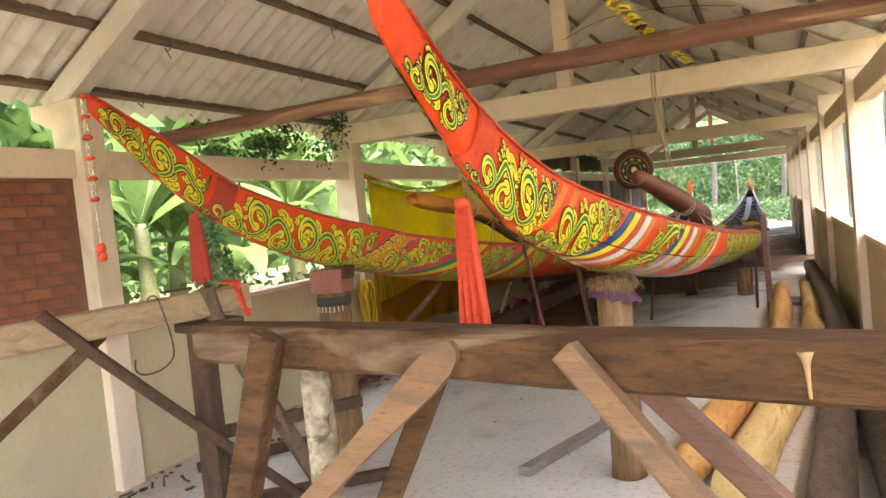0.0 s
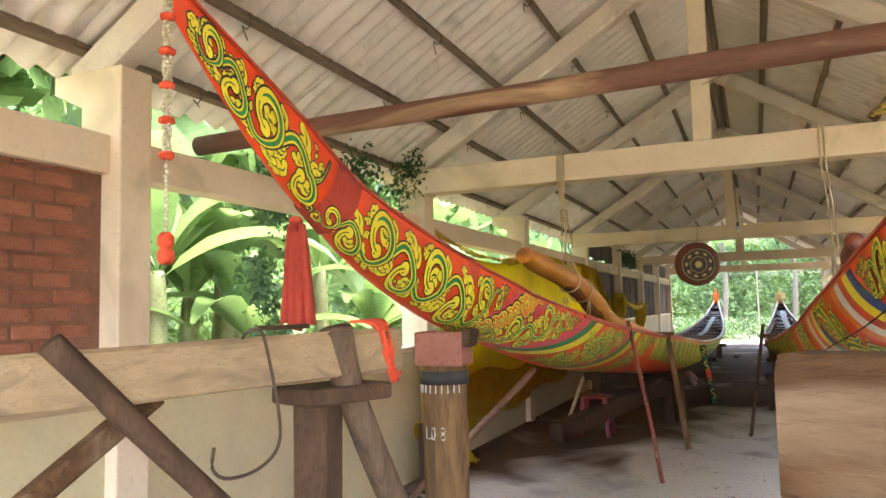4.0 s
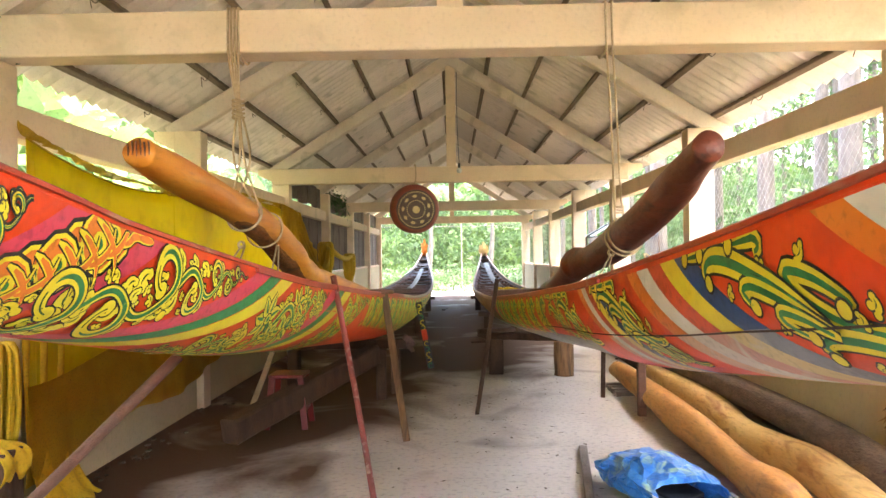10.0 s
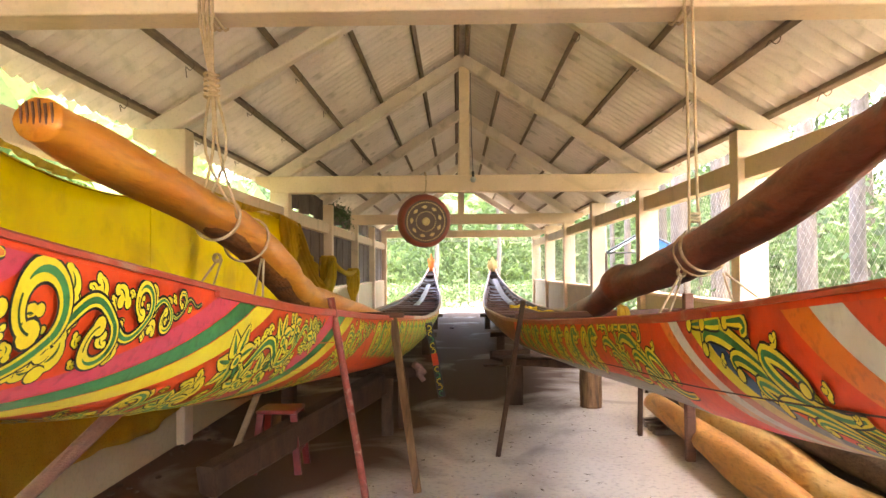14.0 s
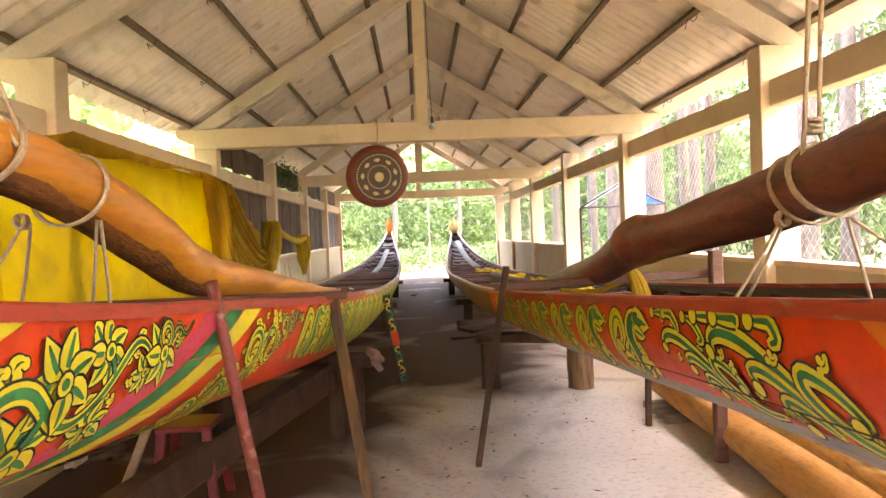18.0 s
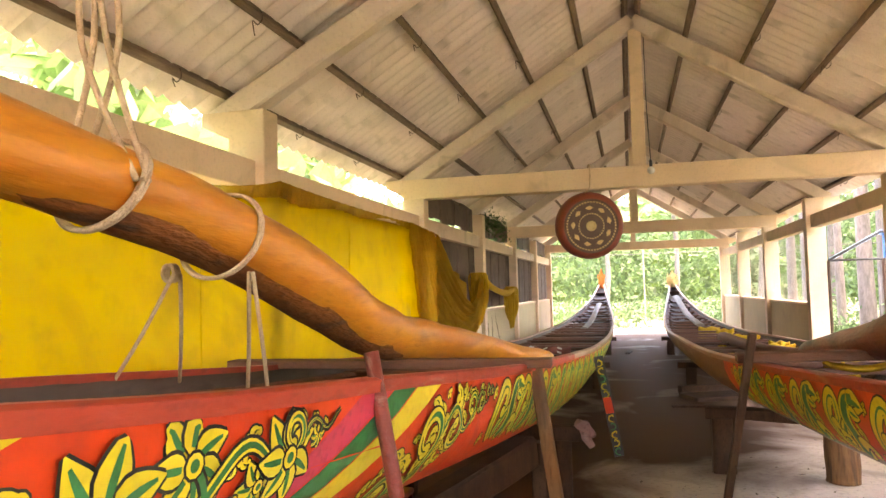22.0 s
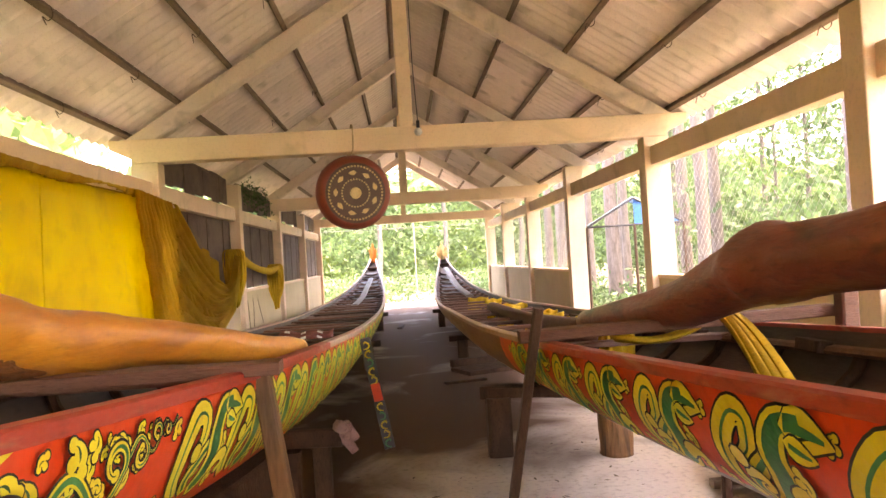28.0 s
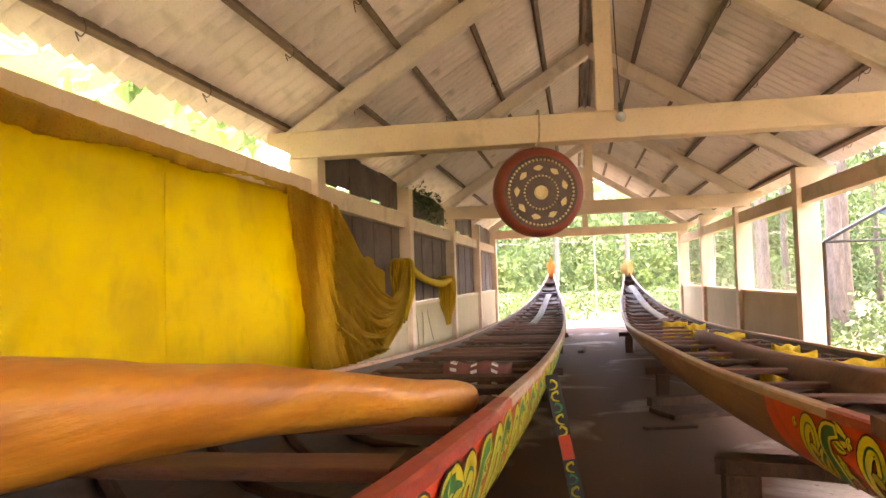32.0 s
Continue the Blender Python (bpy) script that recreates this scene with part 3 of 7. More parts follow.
HL, HR = Hull(XCL, WL, ZSL, ZKL, PWL), Hull(XCR, WR, ZSR, ZKR, PWR)
boat_l = hull_thing("racing_boat", HL, "long red wooden racing boat painted with yellow and green scrolls", [M["red"], M["hull_under"], M["black"]], lambda y: 2.0 if y < 5 else 0.9 if y < 8 else 0.74)
boat_r = hull_thing("racing_boat", HR, "long orange-red racing boat painted with flag stripes and yellow scrolls", [M["red"], M["hull_under"], M["black"], M["wornhull"]], lambda y: 2.0 if y < 1.3 else 0.9 if y < 2.9 else 0.44)
for boat, H in ((boat_l, HL), (boat_r, HR)):
    for side in (-1, 1):
        rim(boat, H, side, H.y0 + 0.04, 2.4, M["rimred"], 0.02, 0.004)
        rim(boat, H, side, 2.4, 6.8, M["rimred"])
        rim(boat, H, side, 6.8, H.y1 - 0.2, M["rimworn"])


# ---- painted ornament on the hulls ----
class Paint:
    """Collects painted strips that lie a millimetre or two proud of one side of a hull."""
    OFF = {"black": 0.0010, "base": 0.0004, "yellow": 0.0014, "green": 0.0018, "orange": 0.0006, "pink": 0.0006, "blue": 0.0006, "white": 0.0006, "stripe_yellow": 0.0006, "stripe_green": 0.0006, "stripe_red": 0.0006, "faded_red": 0.0006, "slit": 0.0018, "seam": 0.0020, "knot_yellow": 0.0014, "faded_blue": 0.0006, "faded_yellow": 0.0006, "faded_pink": 0.0006, "faded_white": 0.0006, "faded_orange": 0.0006}

    def __init__(self, H, side, seed):
        self.H, self.side, self.rng, self.got, self.used, self.stripes, self.count = H, side, random.Random(seed), {}, [], [], 0

    def level(self):
        """Each motif lies a little above its neighbours, so that its outline stays whole."""
        self.count += 1
        return 0.0008 * (self.count % 9)

    def girth(self, y):
        _, w, zs, zk = (float(np.interp(y, *t)) for t in self.H.fast)
        return 1.12 * math.hypot(w, zs - zk)

    def strip(self, col, pts, widths, jit=0.0):
        """pts: (y, a) with a from gunwale 0 to keel 1; widths in metres."""
        V, F = self.got.setdefault(col, ([], []))
        off = self.OFF[col] + jit
        base = len(V)
        n = len(pts)
        for i, (y, a) in enumerate(pts):
            g = self.girth(y)
            y0, a0 = pts[max(i - 1, 0)]
            y1, a1 = pts[min(i + 1, n - 1)]
            d = Vector((y1 - y0, (a1 - a0) * g, 0))
            d = d.normalized() if d.length > 1e-6 else Vector((1, 0, 0))
            nx, ny = -d.y, d.x
            for s in (-0.5, 0.5):
                aa = min(max(a + s * widths[i] * ny / g, 0.03), 0.995)
                yy = max(y + s * widths[i] * nx, self.H.y0 + 0.02)
                V.append(self.H.at(yy, aa, self.side, off))
        for i in range(n - 1):
            F.append((base + 2 * i, base + 2 * i + 1, base + 2 * i + 3, base + 2 * i + 2))

    def disc(self, col, y, a, r, n=8, jit=0.0):
        V, F = self.got.setdefault(col, ([], []))
        off, g, base = self.OFF[col] + jit, self.girth(y), len(V)
        for k in range(n):
            t = 2 * math.pi * k / n
            V.append(self.H.at(max(y + r * math.cos(t), self.H.y0 + 0.02), min(max(a + r * math.sin(t) / g, 0.03), 0.995), self.side, off))
        F.append(tuple(range(base, base + n)))

    def line(self, y, a, ang, length, turn, n=9, power=2.0):
        """A line that starts at (y, a) and bends more and more."""
        g, pts = self.girth(y), [(y, a)]
        for i in range(1, n):
            h = ang + turn * (i / n) ** power
            y, a = y + math.cos(h) * length / n, a + math.sin(h) * length / n / g
            pts.append((y, min(max(a, 0.05), 0.97)))
        return pts

    def comma(self, y, a, size, ang, hand, ball=True, green=True, out=0.012):
        j = self.level()
        pts = self.line(y, a, ang, 1.9 * size, hand * 4.4, 10, 2.2)
        w = [size * (0.07 + 0.40 * math.sin(math.pi * min(1, (i / 9) ** 0.75 * 0.92))) for i in range(10)]
        self.strip("black", pts, [v + out for v in w], j)
        self.strip("yellow", pts, w, j)
        if green:
            self.strip("green", pts[1:7], [v * 0.24 for v in w[1:7]], j)
        if ball:
            self.disc("black", *pts[-1], size * 0.17 + out * 0.5, 8, j)
            self.disc("yellow", *pts[-1], size * 0.17, 8, j)

    def leaf(self, y, a, size, ang, bend=0.6, out=0.012, lift=0.0):
        j = self.level() + lift
        pts = self.line(y, a, ang, size, bend, 7, 1.0)
        w = [size * 0.50 * math.sin(math.pi * (i / 6) ** 0.7) + 0.003 for i in range(7)]
        self.strip("black", pts, [v + out for v in w], j)
        self.strip("yellow", pts, w, j)
        self.strip("green", pts[1:6], [v * 0.25 for v in w[1:6]], j)

    def flower(self, y, a, r, lift=0.0):
        for k in range(7):
            t = 2 * math.pi * k / 7 + 0.3
            self.leaf(y + 0.15 * r * math.cos(t), a + 0.15 * r * math.sin(t) / self.girth(y), r * 1.15, t, 0.35, lift=lift)
        self.disc("black", y, a, r * 0.30, 10, 0.0082 + lift)
        self.disc("yellow", y, a, r * 0.24, 10, 0.0084 + lift)
        self.disc("green", y, a, r * 0.13, 10, 0.0084 + lift)

    def stripe(self, col, u0, u1, shear, a0=0.03, a1=0.99, n=12):
        V, F = [], []
        self.stripes.append((col, V, F))
        base = 0
        for i in range(n + 1):
            a = a0 + (a1 - a0) * i / n
            for u in (u0, u1):
                V.append(self.H.at(u - shear * a, a, self.side, self.OFF[col]))
        for i in range(n):
            F.append((base + 2 * i, base + 2 * i + 1, base + 2 * i + 3, base + 2 * i + 2))

    def ribbon(self, pts, w, core=0.5, out=0.014):
        """A yellow band with a green core and a black outline through points (y, a)."""
        sp = [(float(p[0]), min(max(float(p[1]), 0.05), 0.97)) for p in smooth_path(pts, 4)]
        n = len(sp)
        ws = [w * (0.45 + 0.55 * math.sin(math.pi * (i / (n - 1)) ** 0.8)) for i in range(n)]
        j = self.level()
        self.strip("black", sp, [v + out for v in ws], j)
        self.strip("yellow", sp, ws, j)
        self.strip("green", sp[1:-1], [v * core for v in ws[1:-1]], j)

    def serpent(self, u0, u1, step, depth, d, lean=0.0):
        """A row of hooks and flag-headed flames in turn; d is the way their tips point, depth how far down they reach."""
        u = u0
        while u < u1:
            amax = interp(depth, u)
            g = self.girth(u)
            s = g * (amax - 0.05)
            fine = u < 11

            def at(x, v):
                return (u + d * (x - lean * v) * s, 0.05 + v * (amax - 0.05))

            def ang(t):
                return t if d > 0 else math.pi - t

            # the hook: an arch that rolls in on itself
            hook = [at(-0.42, 1.0), at(-0.66, 0.74), at(-0.70, 0.40), at(-0.56, 0.12), at(-0.34, 0.16), at(-0.32, 0.40), at(-0.44, 0.50)]
            self.ribbon(hook, 0.25 * s, 0.14)
            self.disc("black", *hook[-1], 0.10 * s + 0.006, 10, 0.0064)
            self.disc("yellow", *hook[-1], 0.10 * s, 10, 0.0064)
            self.ribbon([at(-0.22, 0.98), at(-0.36, 0.80), at(-0.24, 0.60), at(-0.10, 0.44), at(-0.12, 0.28)], 0.19 * s, 0.35)
            # the flame: a broad green trunk under a ragged head
            self.ribbon([at(-0.10, 1.0), at(0.06, 0.86), at(0.10, 0.60), at(0.00, 0.36), at(0.06, 0.12), at(0.36, 0.07)], 0.34 * s, 0.60)
            self.leaf(*at(0.10, 0.11), s * 0.62, ang(-0.05), 0.4 * d)
            self.leaf(*at(0.16, 0.22), s * 0.38, ang(0.5), -0.4 * d)
            self.comma(*at(0.16, 0.86), s * 0.36, ang(-1.0), d, green=False)
            self.comma(*at(-0.42, 0.70), s * 0.26, ang(-0.6), d, green=False)
            if fine:
                self.bud(*at(0.30, 0.50), s * 0.20, ang(0.4), int(d), 0.008)
                self.bud(*at(-0.90, 0.88), s * 0.18, ang(2.4), -int(d), 0.008)
                self.bud(*at(-0.98, 0.20), s * 0.16, ang(-2.0), int(d), 0.008)
            u += step * s

    def bud(self, y, a, size, ang, hand=1, out=0.008):
        """A fat ball-footed lobe with a dark slit."""
        j = self.level()
        g = self.girth(y)
        pts = self.line(y, a, ang, size * 0.85, hand * 2.2, 8, 1.3)
        w = [size * q for q in (0.48, 0.60, 0.66, 0.60, 0.50, 0.38, 0.28, 0.22)]
        feet = [(y + 0.27 * size * math.cos(ang + s * 1.75), a + 0.27 * size * math.sin(ang + s * 1.75) / g) for s in (-1, 1)]
        tip = pts[-1]
        for p in feet:
            self.disc("black", *p, size * 0.23 + out * 0.5, 11, j)
        self.disc("black", *tip, size * 0.20 + out * 0.5, 11, j)
        self.strip("black", pts, [v + out for v in w], j)
        for p in feet:
            self.disc("yellow", *p, size * 0.23, 11, j)
        self.disc("yellow", *tip, size * 0.20, 11, j)
        self.strip("yellow", pts, w, j)
        self.strip("slit", pts[1:7], [size * q for q in (0.02, 0.07, 0.10, 0.08, 0.05, 0.02)], j)

    def vine(self, u0, u1, shear, across=False, flowers=False, amax=0.97, pitch=1.55, phase=0.0, size=1.0):
        """A waving green stem through a slanted field, with a rolled branch in each bay and lobes in the gaps."""
        rng, lo_a, m = self.rng, 0.045, 0.02

        def inside(y, a):
            return lo_a < a < amax - 0.02 and u0 + m < y + shear * a < u1 - m and y > self.H.y0 + 0.05

        line = []
        phi = phase
        if across:
            a, da = lo_a + 0.02, 0.012
            while a < amax - 0.04:
                c, wid = (u0 + u1) / 2 - shear * a, (u1 - u0) - 2 * m
                g = self.girth(c)
                line.append((c + 0.25 * wid * math.sin(phi), a, wid, math.sin(phi), math.cos(phi)))
                phi += 2 * math.pi * da * g / (pitch * wid)
                a += da
        else:
            y, dy = max(u0 - shear * amax, self.H.y0 + 0.06) + 0.02, 0.008
            while y < u1 - shear * lo_a - 0.02:
                a0, a1 = max(lo_a, (u0 + m - y) / shear), min(amax, (u1 - m - y) / shear)
                g = self.girth(y)
                wid = (a1 - a0) * g
                if wid > 0.025:
                    line.append((y, (a0 + a1) / 2 + 0.27 * (a1 - a0) * math.sin(phi), wid, math.sin(phi), math.cos(phi)))
                    phi += 2 * math.pi * dy / (pitch * max(wid, 0.06))
                y += dy
        if len(line) < 8:
            return
        step = max(1, len(line) // 110)
        pts = line[::step]
        n = len(pts)
        w = [0.125 * p[2] * size * (0.35 + 0.65 * min(1.0, 6 * i / n, 6 * (n - 1 - i) / n)) for i, p in enumerate(pts)]
        out = 0.011
        self.strip("black", [p[:2] for p in pts], [v + out for v in w], 0.0066)
        self.strip("yellow", [p[:2] for p in pts], w, 0.0066)
        self.strip("green", [p[:2] for p in pts], [v * 0.5 for v in w], 0.0066)
        for p in pts[::2]:
            self.used.append((p[0], p[1] * self.girth(p[0]), p[2] * 0.07))
        # where the stem changes its bend, a branch goes on bending and rolls up inside the last bay
        lobes = []
        for k in range(2, len(line) - 1):
            p, q = line[k], line[k + 1]
            if p[3] * q[3] <= 0 and p[2] > 0.05:
                s, g = p[2] * size, self.girth(p[0])
                hand = (1 if q[3] > 0 else -1) * (-1 if across else 1)
                h = math.atan2((q[1] - line[k - 2][1]) * g, q[0] - line[k - 2][0])
                if flowers and rng.random() < 0.75:
                    c = self.line(p[0], p[1], h + hand * 0.9, 0.42 * s, hand * 0.8, 5, 1.0)
                    self.strip("black", c, [0.06 * s + out] * 5, 0.0068)
                    self.strip("green", c, [0.06 * s] * 5, 0.0068)
                    self.flower(*c[-1], s * 0.36)
                    self.used.append((c[-1][0], c[-1][1] * g, s * 0.38))
                    continue
                arc = self.line(p[0], p[1], h + hand * 0.1, 1.42 * s, hand * 5.3, 26, 1.2)
                ws = [s * (0.13 + 0.05 * math.sin(math.pi * i / 25) - 0.03 * (i / 25)) for i in range(26)]
                self.strip("black", arc, [v + out for v in ws], 0.0072)
                self.strip("yellow", arc, ws, 0.0072)
                self.strip("green", arc[:17], [v * 0.5 * (1 - (i / 17) ** 3) for i, v in enumerate(ws[:17])], 0.0072)
                self.disc("black", *arc[-1], 0.115 * s + out * 0.5, 12, 0.0074)
                self.disc("yellow", *arc[-1], 0.115 * s, 12, 0.0074)
                self.strip("slit", arc[18:], [0.022 * s] * 8, 0.0078)
                for c in arc[2:]:
                    self.used.append((c[0], c[1] * g, s * 0.075))
                for i in (3, 6, 9, 12, 15):
                    c, e = arc[i], arc[i + 1]
                    t = math.atan2((e[1] - c[1]) * g, e[0] - c[0])
                    lobes.append((c, t, hand, s * (0.31 - 0.007 * i), s))
        # flames along the outer side of every branch
        for c, t, hand, z, s in lobes:
            g = self.girth(c[0])
            o = t - hand * math.pi / 2
            by, ba = c[0] + math.cos(o) * 0.09 * s, c[1] + math.sin(o) * 0.09 * s / g
            ty, ta = by + math.cos(o) * 0.6 * z, ba + math.sin(o) * 0.6 * z / g
            if inside(ty, ta) and inside(by, ba) and all(math.hypot(ty - q[0], ta * g - q[1]) > q[2] + z * 0.12 for q in self.used if abs(q[0] - ty) < 0.2):
                self.bud(by, ba, z, o + hand * 0.45, hand, 0.008)
                self.used.append((ty, ta * g, z * 0.42))
        for lo, hi, tries in ((0.30, 0.38, 400), (0.21, 0.27, 500), (0.13, 0.17, 600)):
            for _ in range(int(tries * min(1.0, (u1 - u0) / 0.8) + 40)):
                a = rng.uniform(lo_a, amax)
                y = rng.uniform(u0, u1) - shear * a
                g = self.girth(y)
                near = min(line, key=lambda p: abs(p[0] - y) + abs(p[1] - a) * g)
                s = min(near[2], 0.34) * rng.uniform(lo, hi) * size
                if s < 0.014:
                    continue
                if not (inside(y + s * 0.3, a) and inside(y - s * 0.3, a) and inside(y, a + s * 0.38 / g) and inside(y, a - s * 0.38 / g)):
                    continue
                if all(abs(y - q[0]) > 0.2 or math.hypot(y - q[0], a * g - q[1]) > q[2] + s * 0.31 for q in self.used):
                    self.used.append((y, a * g, s * 0.46))
                    h = math.atan2(a * g - near[1] * g, y - near[0]) + rng.uniform(-0.7, 0.7)
                    self.bud(y - 0.35 * s * math.cos(h), a - 0.35 * s * math.sin(h) / g, s, h, rng.choice((-1, 1)), 0.0075)

    def crest(self, y, a, s, shear, flip=1, below=False):
        """A hooked arch with leaves sweeping back from it and two buds above."""
        g = self.girth(y)

        def at(x, z):
            return (y - flip * x * s + shear * z * s / g, a - z * s / g)

        leaves = [([(0.1, -0.75), (0.25, -0.1), (-0.25, 0.45), (-0.9, 0.62), (-1.45, 0.5), (-1.75, 0.25)], 0.44),
                  ([(0.05, -0.85), (0.0, -0.3), (-0.35, 0.05), (-0.8, 0.02), (-1.0, -0.28)], 0.34),
                  ([(-0.1, -0.95), (-0.15, -0.6), (-0.45, -0.42), (-0.75, -0.6), (-0.72, -0.92)], 0.30),
                  ([(1.75, -1.0), (1.0, -1.05), (0.5, -0.75), (0.5, -0.15), (0.9, 0.18), (1.3, 0.0), (1.3, -0.4), (1.05, -0.5)], 0.36)]
        if not below:
            leaves += [([(-0.15, 0.75), (0.05, 0.95), (0.0, 1.25), (-0.3, 1.35)], 0.30), ([(0.6, 0.55), (0.95, 0.65), (1.0, 1.0), (0.7, 1.15)], 0.28), ([(-1.0, 0.95), (-0.8, 1.1), (-0.85, 1.3), (-1.1, 1.35)], 0.22)]
        for pts, w in leaves:
            q = [at(*p) for p in pts]
            self.ribbon(q, w * s, 0.38, 0.013)
            e = q[-1]
            self.disc("black", e[0], min(max(e[1], 0.05), 0.96), 0.15 * s + 0.006, 11, 0.0062)
            self.disc("yellow", e[0], min(max(e[1], 0.05), 0.96), 0.15 * s, 11, 0.0062)
        for x, z, r in ((-0.35, 0.9, 0.3), (0.35, 0.35, 0.3), (-1.25, 0.05, 0.26), (-1.0, -0.7, 0.26), (0.9, -0.75, 0.26), (1.6, -0.55, 0.3), (1.55, 0.35, 0.3)):
            p = at(x, z)
            if 0.07 < p[1] < 0.93:
                self.bud(p[0], p[1], r * s, math.atan2(z, -flip * x), flip, 0.008)

    def done(self, boat):
        names = {"seam": "plank_seam", "slit": "green_line", "orange": "orange_stripe", "black": "black_outline", "yellow": "yellow_scroll", "green": "green_stem"}
        mats = {"stripe_red": "flagred", "slit": "slitgreen", "seam": "seamline", "knot_yellow": "yellow", "stripe_yellow": "yellow", "stripe_green": "green", "base": "braidbase"}
        for col, V, F in [(c, *vf) for c, vf in self.got.items()] + self.stripes:
            me = bpy.data.meshes.new("paint")
            me.from_pydata([tuple(v) for v in V], [], F)
            me.materials.append(M[mats.get(col, col)])
            loose = col in self.got
            ob = new(names.get(col, "braid" if loose else "stripe"), me)
            ob.parent = HULLS[boat.name]
            tagged(ob, kind="stuff" if loose else "")


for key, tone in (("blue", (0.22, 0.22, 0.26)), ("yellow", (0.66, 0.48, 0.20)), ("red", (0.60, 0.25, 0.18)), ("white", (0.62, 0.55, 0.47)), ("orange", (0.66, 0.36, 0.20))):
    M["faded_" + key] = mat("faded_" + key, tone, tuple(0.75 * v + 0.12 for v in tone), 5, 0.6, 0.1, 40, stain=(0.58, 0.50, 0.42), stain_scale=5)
M["seamline"] = mat("plank_seam", (0.075, 0.035, 0.025), None, 9, 0.7, 0.0, 40)
# darker copy of the log's colour, for its shaded underside
M["logshade"] = mat("log_shade_tone", (0.34, 0.11, 0.022), (0.17, 0.055, 0.016), 6, 0.7, 0.5, 24, stretch=(3, 0.8, 3), stain=(0.07, 0.03, 0.015), stain_scale=4)
M["flagred"] = mat("flag_red", (0.74, 0.085, 0.03), (0.64, 0.07, 0.028), 5, 0.45, 0.05, 40)
M["braidbase"] = mat("braid_base", (0.55, 0.13, 0.02), (0.45, 0.09, 0.02), 9, 0.45, 0.05, 40)

pl = Paint(HL, 1, 11)
pl.vine(-1.12, -0.44, 0.12, pitch=1.4, size=0.85)
pl.vine(-0.22, 1.12, 0.40, pitch=1.4, size=0.88)
for col, a, b, sh in (("pink", 1.20, 1.29, 0.7), ("base", 1.30, 1.54, 0.75), ("pink", 1.55, 1.68, 0.8)):
    pl.stripe(col, a, b, sh)
for i in range(11):
    a = 0.07 + i * 0.086
    y = 1.42 - 0.75 * a
    for col, rr, jj in (("black", 0.080, 0.0010), ("knot_yellow", 0.071, 0.0010), ("orange", 0.061, 0.0022), ("knot_yellow", 0.028, 0.0018), ("green", 0.013, 0.0018)):
        pl.disc(col, y, a, rr, 12, jj + 0.0020 * (i % 2))
    for d in (-1, 1):
        pts = pl.line(y - d * 0.085, a - 0.03, d * 0.15, 0.19, d * 1.5, 8, 1.2)
        pl.strip("black", pts, [0.016, 0.026, 0.030, 0.030, 0.028, 0.024, 0.018, 0.012], 0.0050)
        pl.strip("knot_yellow", pts, [0.008, 0.018, 0.024, 0.024, 0.022, 0.016, 0.010, 0.005], 0.0050)
        pl.strip("orange", pts[1:7], [0.008, 0.016, 0.017, 0.015, 0.011, 0.006], 0.0062)
pl.vine(1.70, 2.44, 1.25, pitch=1.75)
for u, sh in ((2.46, 1.3), (3.76, 1.3)):
    for col, a, b in (("pink", 0, 0.16), ("stripe_green", 0.17, 0.31), ("stripe_yellow", 0.32, 0.49)):
        pl.stripe(col, u + a, u + b, sh)
for y, a, r in ((3.02, 0.22, 0.095), (3.42, 0.17, 0.080), (2.78, 0.52, 0.085), (2.42, 0.70, 0.080), (3.18, 0.42, 0.06)):
    pl.flower(y, a, r, 0.0045)
    pl.used.append((y, a * pl.girth(y), r * 1.05))
pl.vine(2.98, 3.74, 1.25, flowers=True, pitch=1.7)
pl.vine(4.26, 4.84, 1.05, pitch=1.15, size=0.72)
pl.serpent(5.02, 24.2, 1.36, [(5, 0.42), (6, 0.48), (8, 0.60), (11, 0.72), (30, 0.72)], 1, 0.2)
pl.done(boat_l)

for side, seed in ((-1, 21), (1, 22)):
    pr = Paint(HR, side, seed)
    pr.vine(-1.64, -1.34, 0.16, amax=0.92, pitch=1.1, size=0.8)
    pr.vine(-1.14, -0.58, 0.3, pitch=1.25, size=0.82)
    for u, w in ((-0.55, 0.03), (-0.42, 0.03)):
        pr.stripe("orange", u, u + w * 2, 0.45)
    pr.vine(-0.30, 0.31, 0.70, pitch=1.6)
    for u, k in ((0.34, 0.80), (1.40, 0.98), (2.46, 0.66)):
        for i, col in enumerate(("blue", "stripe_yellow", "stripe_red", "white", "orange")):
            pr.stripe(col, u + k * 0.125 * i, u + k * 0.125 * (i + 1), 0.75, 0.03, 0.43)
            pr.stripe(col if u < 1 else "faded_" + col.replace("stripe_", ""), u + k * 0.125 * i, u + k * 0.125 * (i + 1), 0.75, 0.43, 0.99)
    pr.crest(1.00, 0.25, 0.125, 0.75)
    pr.crest(0.62, 0.68, 0.125, 0.75, 1, True)
    pr.crest(2.18, 0.23, 0.13, 0.75)
    pr.crest(1.92, 0.52, 0.09, 0.75, 1, True)
    if side < 0:
        pr.crest(3.14, 0.25, 0.14, 0.6)
        pr.crest(3.50, 0.26, 0.11, 0.6)
        pr.serpent(3.98, 6.9, 1.62, [(3, 0.48), (4.5, 0.48), (8, 0.42)], -1, 0.45)
    else:
        pr.serpent(3.3, 7.0, 1.6, [(3, 0.6), (7, 0.6)], -1, 0.4)
    # the seam of the planking
    pr.strip("seam", [(-0.4 + 0.2 * i, 0.50 - 0.07 * min(1, i / 8) - 0.06 * max(0, min(1, (i - 10) / 8))) for i in range(24)], [0.006] * 24, 0.006)
    pr.done(boat_r)


